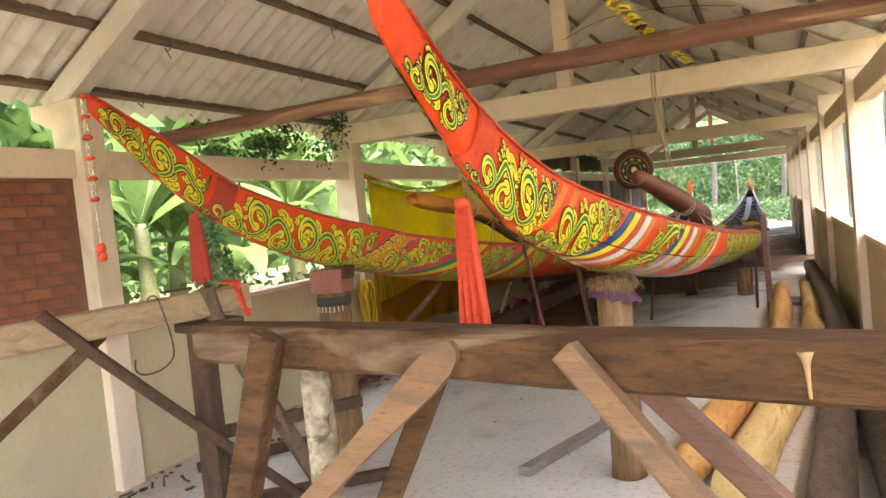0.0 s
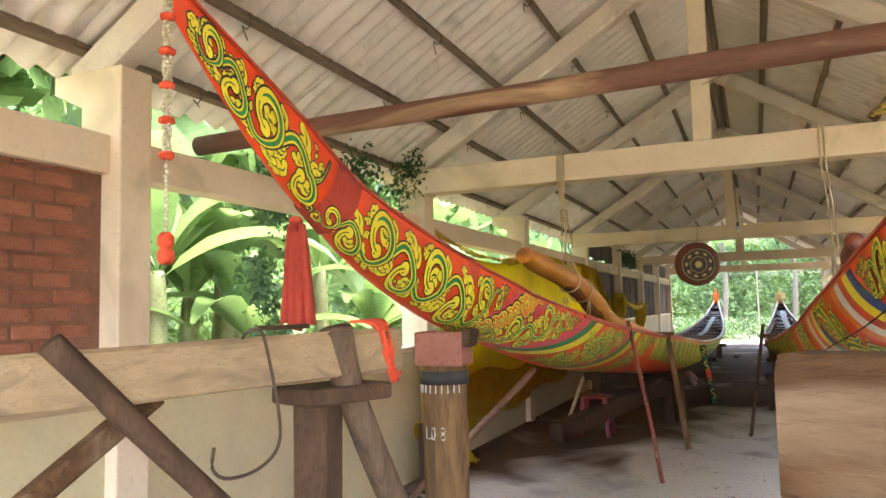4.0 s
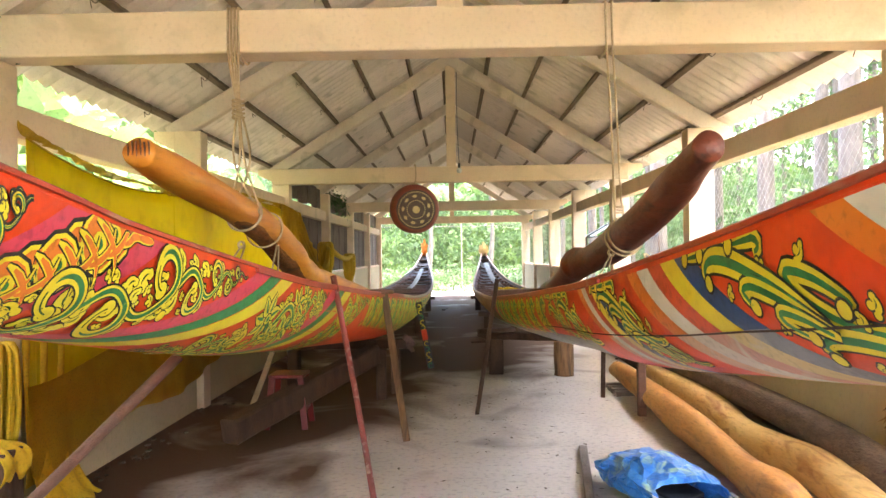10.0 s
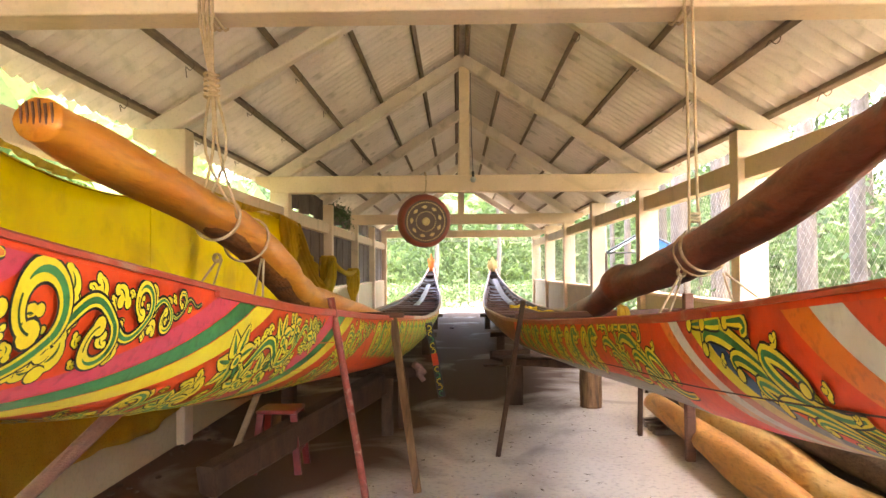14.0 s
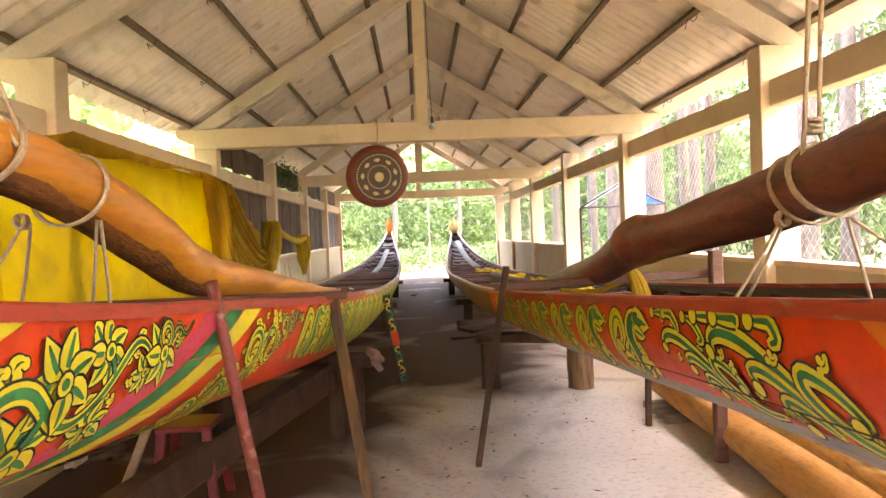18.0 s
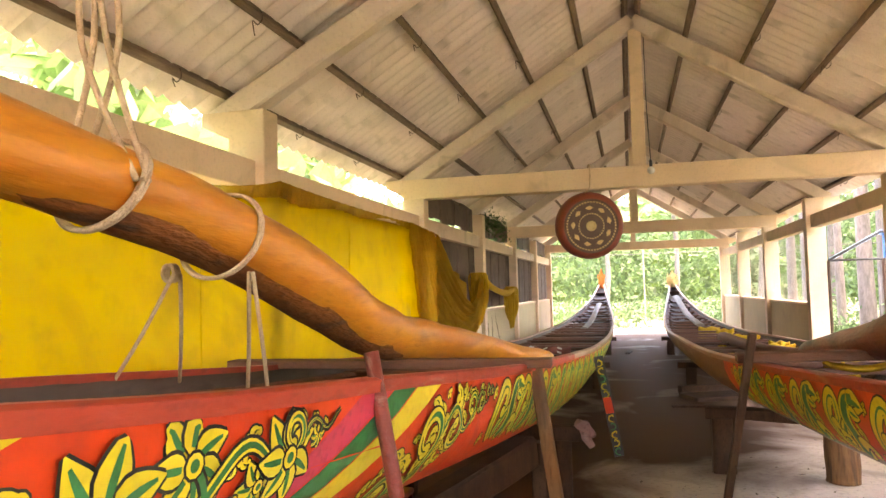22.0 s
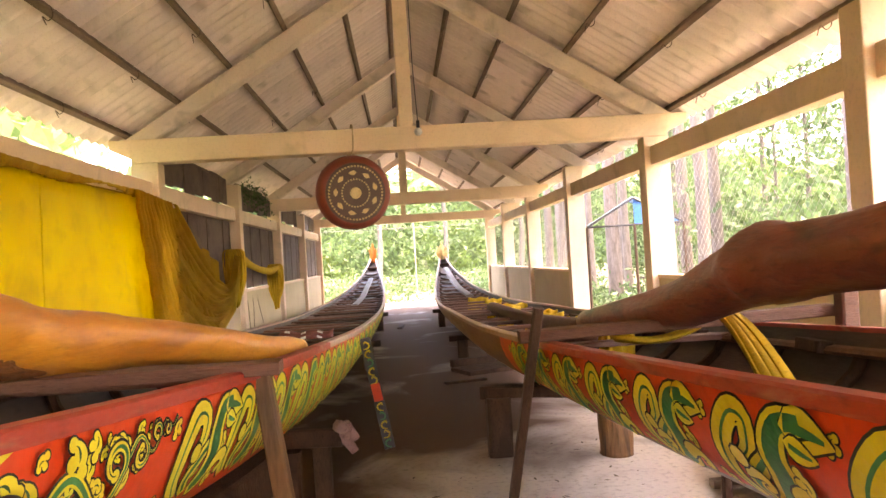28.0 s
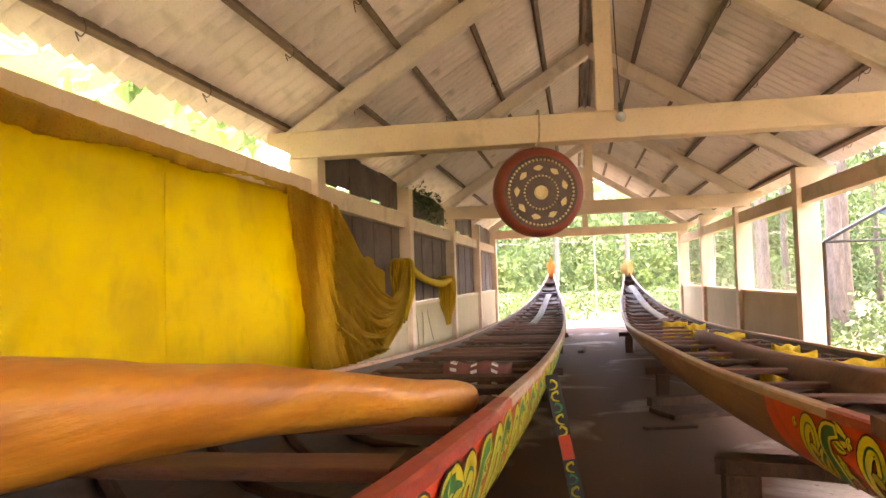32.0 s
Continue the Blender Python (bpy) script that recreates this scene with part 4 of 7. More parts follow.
def band(boat, H, y0, y1, col, name):
    """A cloth band wound round the bow."""
    bm = bmesh.new()
    rings = []
    for i in range(4):
        y = y0 + (y1 - y0) * i / 3
        ring = [bm.verts.new(H.at(y - 0.10 * a, a, 1, 0.008)) for a in (0, 0.15, 0.3, 0.45, 0.6, 0.75, 0.9, 1)]
        ring += [bm.verts.new(H.at(y - 0.10 * a, a, -1, 0.008)) for a in (0.9, 0.75, 0.6, 0.45, 0.3, 0.15, 0)]
        rings.append(ring)
    n = len(rings[0])
    for r0, r1 in zip(rings, rings[1:]):
        for k in range(n):
            bm.faces.new((r0[k], r0[(k + 1) % n], r1[(k + 1) % n], r1[k]))
    return part(name, bm, col, boat, "plain red cloth band", smooth=True)


def tassel(x, y, z, length, w, label, seed, material):
    """A folded cloth strip knotted under the bow."""
    rng = random.Random(seed)
    t = thing("cloth_tassel", label, "cloth")
    knot = bmesh.new()
    bmesh.ops.create_uvsphere(knot, u_segments=14, v_segments=8, radius=0.026)
    bmesh.ops.transform(knot, matrix=Matrix.Translation((x, y, z + 0.01)) @ Matrix.Diagonal((1, 1, 0.8, 1)), verts=knot.verts)
    part("knot", knot, material, t, smooth=True)
    bm = bmesh.new()
    grid = []
    ph = rng.uniform(0, 6)
    for j in range(9):
        v = j / 8
        ww = w * (0.42 + 0.58 * v ** 0.7)
        row = []
        for i in range(17):
            u = i / 16 - 0.5
            row.append(bm.verts.new((x + u * ww + 0.006 * v, y + 0.022 * v ** 0.5 * math.sin(u * 22 + ph) + 0.012 * math.sin(u * 40), z - length * v - 0.015 * math.sin(u * 9 + ph) * v)))
        grid.append(row)
    for j in range(8):
        for i in range(16):
            bm.faces.new((grid[j][i], grid[j][i + 1], grid[j + 1][i + 1], grid[j + 1][i]))
    thicken(bm, 0.006)
    part("tail", bm, material, t, smooth=True)


band(boat_l, HL, -0.43, -0.29, M["dull_red"], "cloth_band")
band(boat_r, HR, -1.32, -1.20, M["cloth_red"], "cloth_band")
tassel(-1.13, -0.50, 1.78, 0.36, 0.13, "dull red cloth tassel hanging under the bow", 3, M["dull_red"])
tassel(0.83, -1.40, 1.68, 0.42, 0.10, "bright red cloth tassel hanging under the bow", 4, M["cloth_red"])

# bare red tip of the near bow
tip = bmesh.new()
rings = []
for i in range(4):
    y = HR.y0 + 0.01 + i * 0.045
    ring = [tip.verts.new(HR.at(y, a, 1, 0.002)) for a in (0, 0.25, 0.5, 0.75, 1)] + [tip.verts.new(HR.at(y, a, -1, 0.002)) for a in (0.75, 0.5, 0.25, 0)]
    rings.append(ring)
for r0, r1 in zip(rings, rings[1:]):
    for k in range(9):
        tip.faces.new((r0[k], r0[(k + 1) % 9], r1[(k + 1) % 9], r1[k]))
tip.faces.new(rings[0])
part("bow_tip", tip, M["red"], boat_r, "bright red bow tip")

# thwarts, ribs and stern posts
def cross_board(boat, H, y, up, sx, sy, sz, material, name="thwart", over=0.0, rz=0):
    xc, w, zs, _ = (interp(t, y) for t in H.t)
    part(name, solid((xc, y, zs + up), (2 * (w - 0.03 + over), sy, sz), (0, 0, rz), bevel=0.006), material, boat)


rng = random.Random(5)
for boat, H, y0, step in ((boat_l, HL, 6.0, 0.64), (boat_r, HR, 6.9, 0.80)):
    y = y0
    while y < H.y1 - 2.0:
        cross_board(boat, H, y, -0.05 - rng.uniform(0, 0.02), 0, 0.14 if boat is boat_l else 0.08, 0.03, M["darkwood"] if rng.random() < 0.35 else M["polewood"], rz=rng.uniform(-1.5, 1.5))
        y += step * rng.uniform(0.9, 1.1)
    y = 3.2
    while y < H.y1 - 1.6:
        xc, w, zs, zk = (interp(t, y) for t in H.t)
        bm = bmesh.new()
        pts = []
        for k in range(11):
            th = math.pi * (0.06 + 0.88 * k / 10)
            x = math.cos(th)
            pts.append((xc + math.copysign(abs(x) ** float(np.interp(y, *H.full)), x) * (w - 0.06), y, zs - 0.02 - (zs - zk - 0.11) * math.sin(th) ** 0.95))
        join(bm, tube(pts, 0.024, 6))
        part("rib", bm, M["darkwood"], boat)
        y += 0.62
    cross_board(boat, H, H.y1 - 1.3, 0.0, 0, 0.1, 0.03, M["darkwood"], "stern_bench")

for boat, H in ((boat_l, HL), (boat_r, HR)):
    for side in (-1, 1):
        pts = []
        for k in range(40):
            y = 3.6 + k * 0.5
            xc, w, zs, _ = (interp(t, y) for t in H.t)
            pts.append((xc + side * (w - 0.062), y, zs - 0.075))
        part("stringer", tube(pts, 0.045, 8, flat=0.45), M["polewood"], boat, "brown inner stringer under the gunwale")
    for k in range(26):
        y = 4.1 + k * 0.62
        xc, w, zs, _ = (interp(t, y) for t in H.t)
        part("seat_block", solid((xc + (w - 0.10), y, zs - 0.06), (0.07, 0.16, 0.05), (0, 8, 0), bevel=0.006), M["darkwood"], boat)
spine = [(-1.03, 17.0, 0.66), (-1.01, 18.5, 0.68), (-1.0, 20, 0.74), (-0.98, 23.6, 1.0)]
part("centre_plank", tube(smooth_path(spine, 5), 0.07, 8, flat=0.35), M["grey"], boat_l, "pale grey centre plank")
spine = [(1.05, 7.8, 0.90), (1.08, 10, 0.80), (1.08, 13, 0.72)]
part("centre_log", tube(smooth_path(spine, 5), [0.085] * 11, 10, wobble=0.08), M["polewood"], boat_r, "brown trunk along the boat", smooth=True)
spine = [(1.1, 16.5, 0.72), (1.12, 20, 0.80), (1.13, 24.0, 1.15)]
part("centre_plank", tube(smooth_path(spine, 5), 0.08, 8, flat=0.4), M["grey"], boat_r, "pale grey centre plank")


def finial(boat, x, y, z, h, r, spikes, label, material):
    bm = bmesh.new()
    n, rows = 12, 9
    rings = []
    for j in range(rows):
        v = j / (rows - 1)
        rr = r * (0.55 + 0.6 * math.sin(math.pi * min(1, v * 1.15)) ** 1.2) * (1 - 0.75 * v ** 3)
        rings.append([bm.verts.new((x + rr * (1 + 0.22 * (k % 2)) * math.cos(2 * math.pi * k / n), y + rr * (1 + 0.22 * (k % 2)) * math.sin(2 * math.pi * k / n), z + h * v)) for k in range(n)])
    for r0, r1 in zip(rings, rings[1:]):
        for k in range(n):
            bm.faces.new((r0[k], r0[(k + 1) % n], r1[(k + 1) % n], r1[k]))
    bm.faces.new(rings[-1])
    body = part("finial", bm, material, boat, label)
    for k in range(spikes):
        t = 2 * math.pi * k / spikes
        p = Vector((x + r * 0.7 * math.cos(t), y + r * 0.7 * math.sin(t), z + h * 0.45))
        part("flame", tube([p, p + Vector((0.05 * math.cos(t), 0.05 * math.sin(t), 0.09)), p + Vector((0.03 * math.cos(t), 0.03 * math.sin(t), 0.2))], [0.03, 0.026, 0.003], 6), material, body)
    return body


finial(boat_l, -0.98, 25.95, 1.42, 0.62, 0.085, 4, "orange flame-shaped stern finial", M["orange"])
finial(boat_r, 1.13, 25.5, 1.40, 0.50, 0.15, 7, "gilded leafy stern finial", M["gold"])

# stakes and boards that hold the boats upright
def stake(a, b, r, label, material, sides=8, square=False, seed=0):
    bm = beam(a, b, r * 2, r * 2, 0.004, up=(0, 1, 0.2)) if square else tube(smooth_path([a, tuple((Vector(a) + Vector(b)) / 2 + Vector((0.006, 0.004, 0))), b], 4), r, sides, wobble=0.05, seed=seed)
    return tagged(part("stake", bm, material, smooth=not square), label, "stake")


M["redpole"] = mat("red_flaking_paint", (0.26, 0.045, 0.03), (0.18, 0.04, 0.028), 9, 0.6, 0.3, 60, stain=(0.36, 0.22, 0.17), stain_scale=14)
stake((-0.44, 3.72, 0), (-0.675, 3.80, 1.335), 0.018, "thin red-painted stake leaning against the boat", M["redpole"])
stake((-0.36, 5.27, 0), (-0.525, 5.36, 1.15), 0.026, "weathered square stake leaning against the boat", M["postwood"], square=True)
stake((0.22, 6.20, 0), (0.405, 5.92, 1.23), 0.018, "dark square stake standing beside the boat", M["darkwood"], square=True)
stake((1.67, 6.05, 0), (1.66, 6.02, 1.27), 0.035, "reddish square stake standing beside the boat", M["polewood"], square=True)
stake((1.50, 6.9, 0), (1.52, 6.92, 0.62), 0.02, "short thin stake under the boat", M["darkwood"], square=True)
stake((-1.72, 5.48, 0), (-1.50, 5.70, 0.66), 0.022, "pale flaking lath leaning under the boat", M["palewood"], square=True)
stake((-2.15, 2.35, 0.02), (-1.30, 3.05, 0.98), 0.028, "dark stake propped against the boat's bilge", M["polewood"])
tagged(part("cross_plank", beam((-1.80, 5.16, 1.172), (-0.44, 5.22, 1.170), 0.10, 0.034, 0.006, rough_edges=0.002), M["polewood"]), "dark weathered plank lying across the boat", "plank")
tagged(part("cross_plank", beam((0.36, 6.15, 1.10), (1.66, 6.12, 1.13), 0.10, 0.045, 0.006, rough_edges=0.002), M["polewood"]), "reddish weathered plank lying across the boat", "plank")


def stump(x, y, h, r, label, seed=0):
    sp = smooth_path([(x, y, 0), (x + 0.004, y, h * 0.3), (x, y + 0.004, h * 0.65), (x, y, h)], 4)
    return part("post", tube(sp, [r * 1.04] + [r] * (len(sp) - 1), 22, wobble=0.022, seed=seed), M["postwood"], smooth=True)


# bow post with a block, a rubber strip and chalk marks
bp = thing("bow_post", "round weathered timber post with red block under the boat's bow", "post")
px, py = -1.12, 0.78
o = stump(px, py, 1.19, 0.112, "", 1)
o.parent = bp
part("block", solid((px, py, 1.275), (0.25, 0.20, 0.17), (0, 0, 4), bevel=0.012), mat("pink_block", (0.42, 0.16, 0.11), (0.33, 0.12, 0.08), 5, 0.8, 0.3, 40), bp, "faded red wooden block")
part("rubber_band", tube([(px, py, 1.10), (px, py, 1.165)], 0.122, 22, wobble=0.01), M["rubber"], bp, "black rubber strip", smooth=True)
for k in range(9):
    t = -2.6 + k * 0.26
    part("nail", tube([(px + 0.117 * math.cos(t), py + 0.117 * math.sin(t), 1.10), (px + 0.119 * math.cos(t), py + 0.119 * math.sin(t), 1.06)], 0.003, 5), M["chalk"], bp)
for dx, pts in ((-0.060, [(0, 0.04), (0.002, -0.022), (0.024, -0.02)]), (-0.026, [(0.0, 0.03), (0.014, 0.035), (0.018, 0.0), (0.010, -0.025), (0.0, -0.02), (0.0, 0.03)]), (0.016, [(0.016, 0.006), (0.004, 0.022), (0.016, 0.036), (0.030, 0.022), (0.016, 0.006), (0.002, -0.010), (0.016, -0.026), (0.032, -0.010), (0.016, 0.006)])):
    part("chalk_mark", tube([(px + dx + u, py - math.sqrt(max(0.114 ** 2 - (dx + u) ** 2, 0)) - 0.002, 0.86 + v) for u, v in pts], 0.0035, 5), M["chalk"], bp)
o = part("dark_wedge", solid((px + 0.15, py - 0.02, 1.33), (0.05, 0.12, 0.09), (0, 12, 0), bevel=0.01), M["darkwood"], bp)

bp = thing("bow_post", "round weathered timber post with floral fringe under the boat's bow", "post")
px, py = 0.87, 0.70
o = stump(px, py, 1.17, 0.100, "", 2)
o.parent = bp
bm = bmesh.new()
rng = random.Random(8)
for k in range(900):
    t, v = rng.uniform(0, 6.28), rng.random() ** 0.8
    r = 0.106 + 0.042 * math.sin(math.pi * min(1, v + 0.2)) * rng.uniform(0.4, 1)
    p = Vector((px + r * math.cos(t), py + r * math.sin(t), 1.20 - 0.07 * v))
    d = Vector((math.cos(t) * 0.8 + rng.uniform(-0.5, 0.5), math.sin(t) * 0.8 + rng.uniform(-0.5, 0.5), rng.uniform(-2.2, -0.4))).normalized() * 0.042
    s = d.cross(Vector((0, 0, 1))).normalized() * 0.0032
    vs = [bm.verts.new(q) for q in (p - s, p + s, p + d * 0.6 + s * 1.4, p + d, p + d * 0.6 - s * 1.4)]
    bm.faces.new(vs)
part("fringe", bm, M["fringe"], bp, "faded dried-flower fringe")
bm = bmesh.new()
rows = []
for j in range(4):
    rows.append([bm.verts.new((px + (0.118 + 0.010 * j + 0.007 * j * math.sin(k * 2.1)) * math.cos(2 * math.pi * k / 48), py + (0.118 + 0.010 * j + 0.007 * j * math.sin(k * 2.1)) * math.sin(2 * math.pi * k / 48), 1.12 - 0.020 * j - 0.03 * math.cos(2 * math.pi * k / 48 - 0.6) + 0.01 * math.sin(k * 1.3))) for k in range(48)])
for r0, r1 in zip(rows, rows[1:]):
    for k in range(48):
        bm.faces.new((r0[k], r0[(k + 1) % 48], r1[(k + 1) % 48], r1[k]))
part("ruffle", bm, M["purple"], bp, "dull purple cloth ruffle", smooth=True)


def trestle(name, posts, a, b, w, h, label, material):
    t = thing(name, label, "trestle")
    for x, y, r, hh in posts:
        part("leg", beam((x, y, 0), (x, y, hh), 2 * r, 2 * r, 0.01, up=(0, 1, 0), rough_edges=0.004, seed=int(x * 10 + 50)), material, t)
    part("crossbar", beam(a, b, w, h, 0.012, rough_edges=0.006), material, t)


trestle("boat_trestle", [(0.53, 8.45, 0.085, 0.42)], (0.42, 8.50, 0.455), (1.62, 8.22, 0.455), 0.16, 0.085, "dark timber crossbar on posts under the boat", M["darkwood"])
o = stump(1.32, 8.26, 0.41, 0.115, "", 3)
tagged(o, "short round timber stump under the boat", "stump")
trestle("boat_trestle", [(-0.72, 6.98, 0.05, 0.50), (-1.62, 7.05, 0.06, 0.50), (-0.60, 7.3, 0.05, 0.48)], (-0.46, 7.05, 0.545), (-1.80, 7.12, 0.545), 0.11, 0.10, "dark timber trestle under the boat", M["darkwood"])
tagged(part("prop_beam", beam((-1.66, 5.0, 0.15), (-0.78, 6.85, 0.47), 0.16, 0.19, 0.012, rough_edges=0.006), M["darkwood"]), "dark heavy beam leaning on the trestle", "beam")
for yy in (13.2, 18.6):
    for xx in (-1.05, 1.08):
        trestle("boat_trestle", [(xx - 0.42, yy, 0.07, 0.30), (xx + 0.42, yy, 0.07, 0.30)], (xx - 0.60, yy, 0.34), (xx + 0.60, yy, 0.34), 0.12, 0.08, "dark timber trestle under the boat", M["darkwood"])
bm = bmesh.new()
rng = random.Random(3)
for k in range(7):
    join(bm, tube([(-0.46 + rng.uniform(-0.03, 0.03), 7.02 + rng.uniform(-0.06, 0.06), 0.60 + rng.uniform(-0.03, 0.03)), (-0.40 + rng.uniform(-0.03, 0.03), 7.0 + rng.uniform(-0.08, 0.08), 0.52 + rng.uniform(-0.06, 0.03))], [0.035, 0.02], 8, wobble=0.1, seed=k))
tagged(part("rag", bm, mat("pinkish_rag", (0.35, 0.22, 0.19), (0.27, 0.15, 0.14), 9, 0.9, 0.4, 60), smooth=True), "crumpled pinkish rag tied on the trestle end", "rag")
oar = thing("painted_board", "narrow dark board with red and gold scrolls leaning under the boat", "board")
FOOT, HEAD = Vector((-0.27, 8.80, 0.02)), Vector((-0.43, 9.05, 0.84))
board = part("board", beam(FOOT, HEAD, 0.085, 0.022, 0.004, up=(0, -1, 0.3)), M["black"], oar)
part("red_field", beam(FOOT.lerp(HEAD, 0.42) + Vector((0, -0.014, 0)), FOOT.lerp(HEAD, 0.58) + Vector((0, -0.014, 0)), 0.07, 0.006, 0, up=(0, -1, 0.3)), M["red"], board)
for k in range(12):
    v = 0.05 + k * 0.08
    if 0.40 < v < 0.60:
        continue
    p = FOOT.lerp(HEAD, v) + Vector((0, -0.017, 0.0))
    d = 1 if k % 2 else -1
    part("scroll", tube(smooth_path([p + Vector((-0.024 * d, 0, -0.03)), p + Vector((0.014 * d, 0, -0.02)), p + Vector((0.021 * d, 0, 0.01)), p + Vector((-0.01 * d, 0, 0.03)), p + Vector((-0.015 * d, 0, 0.012))], 3), [0.004 + 0.004 * math.sin(0.26 * i) for i in range(13)], 6), M["yellow"] if k % 3 else M["green"], board)

# ---- logs ----
def log(name, pts, radii, material, label, seed=1, wobble=0.035, sides=22):
    sp = smooth_path([(*p, r) for p, r in zip(pts, radii)], 8)
    return tagged(part(name, tube([p[:3] for p in sp], [float(p[3]) for p in sp], sides, wobble=wobble, seed=seed), material, smooth=True), label, "log")


left_log = log("slung_log", [(-1.087, 2.13, 1.825), (-1.09, 2.35, 1.80), (-1.10, 2.9, 1.75), (-1.10, 3.5, 1.682), (-1.10, 3.9, 1.622), (-1.09, 4.4, 1.49), (-1.08, 4.75, 1.375), (-1.07, 5.07, 1.300), (-1.04, 5.4, 1.255), (-1.0, 5.8, 1.21), (-0.94, 6.3, 1.14), (-0.80, 6.95, 1.025), (-0.71, 7.3, 0.975)], [0.056, 0.070, 0.078, 0.082, 0.096, 0.106, 0.106, 0.098, 0.090, 0.085, 0.078, 0.078, 0.072], M["orangewood"], "orange-varnished tree trunk slung by ropes over the boat")
log("slung_log", [(0.87, 1.97, 1.79), (0.90, 2.3, 1.74), (0.95, 2.8, 1.665), (1.0, 3.8, 1.52), (1.03, 4.7, 1.42), (1.01, 5.15, 1.37), (1.0, 5.35, 1.36), (1.0, 5.55, 1.31), (0.99, 6.2, 1.17), (0.95, 7.4, 1.02)], [0.052, 0.068, 0.086, 0.098, 0.10, 0.108, 0.125, 0.105, 0.095, 0.06], M["redwood"], "dark red varnished tree trunk slung by ropes over the boat", seed=5)
log("floor_log", [(1.24, 0.6, 0.13), (1.33, 1.3, 0.14), (1.50, 2.3, 0.13), (1.68, 3.3, 0.15), (1.74, 4.0, 0.13), (1.77, 5.2, 0.15), (1.80, 6.4, 0.16), (1.80, 7.6, 0.17)], [0.11, 0.125, 0.12, 0.13, 0.105, 0.12, 0.11, 0.085], M["yellowlog"], "peeled orange tree trunk lying on the floor", wobble=0.05)
log("floor_log", [(1.50, 0.2, 0.15), (1.58, 0.8, 0.15), (1.74, 1.8, 0.16), (1.95, 2.8, 0.15), (2.10, 3.7, 0.17), (2.06, 4.6, 0.14), (2.12, 5.6, 0.16), (2.13, 7.6, 0.17)], [0.125, 0.13, 0.12, 0.125, 0.13, 0.11, 0.12, 0.08], mat("pale_peeled_log", (0.74, 0.54, 0.24), (0.64, 0.40, 0.13), 2.5, 0.6, 0.2, 20, stretch=(3, 0.7, 3), stain=(0.40, 0.20, 0.07), stain_scale=3), "pale yellow peeled tree trunk lying on the floor", seed=4, wobble=0.05)
log("floor_log", [(1.86, -0.4, 0.12), (1.97, 0.8, 0.13), (2.16, 2.6, 0.20), (2.24, 4.2, 0.34), (2.25, 9.2, 0.30)], [0.12, 0.11, 0.11, 0.11, 0.09], M["bark"], "grey bark-covered log lying by the wall", seed=6)
log("floor_log", [(2.20, -0.8, 0.12), (2.24, 1.0, 0.12), (2.26, 3.0, 0.11), (2.28, 9.6, 0.1)], [0.11, 0.10, 0.10, 0.09], M["bark"], "dark bark-covered log lying by the wall", seed=7)
for k in range(4):
    tagged(part("log_rest", beam((1.62, 6.9 + 0.16 * k, 0.035), (2.3, 7.0 + 0.13 * k, 0.035), 0.07, 0.05, 0.006, rough_edges=0.004, seed=k), M["grey"]), "grey timber slat under the ends of the logs", "timber")

# dark second skin low on the trunk: its underside's shade put into colour
bark = smooth_path([(-1.10, 3.2, 1.700), (-1.10, 3.5, 1.664), (-1.10, 3.9, 1.604), (-1.09, 4.4, 1.472), (-1.08, 4.75, 1.357), (-1.07, 5.07, 1.283), (-1.04, 5.4, 1.246)], 8)
part("bark_strip", tube(bark, [float(np.interp(p[1], [3.2, 3.5, 3.9, 4.4, 4.75, 5.07, 5.4], [0.060, 0.071, 0.085, 0.095, 0.095, 0.086, 0.06])) for p in bark], 22, wobble=0.02, seed=8), M["logshade"], left_log, "dark rough bark left on the underside", smooth=True)
for k in range(6):
    part("saw_groove", solid((-1.087 + 0.015 * (k - 2.5), 2.128, 1.832 + 0.006 * (k % 2)), (0.004, 0.008, 0.07 - 0.008 * abs(k - 2.5)), (12, 0, 0)), M["polewood"], left_log, "dark saw groove in the cut end")

# ---- ropes ----
def rope(name, strands, label, r=0.0065):
    t = thing(name, label, "rope")
    for pts in strands:
        sp = smooth_path(pts, 5)
        part("strand", tube(sp, r, 6), M["rope"], t, smooth=True)
    return t


def loop(c, rx, rz, tilt=0.0, turns=3, pitch=0.012):
    """Turns of rope round a log at c that lies along y."""
    out = []
    for k in range(turns):
        out.append([(c[0] + rx * math.cos(t), c[1] + (k - turns / 2) * pitch + tilt * math.sin(t), c[2] + rz * math.sin(t)) for t in [2 * math.pi * i / 16 for i in range(17)]])
    return out


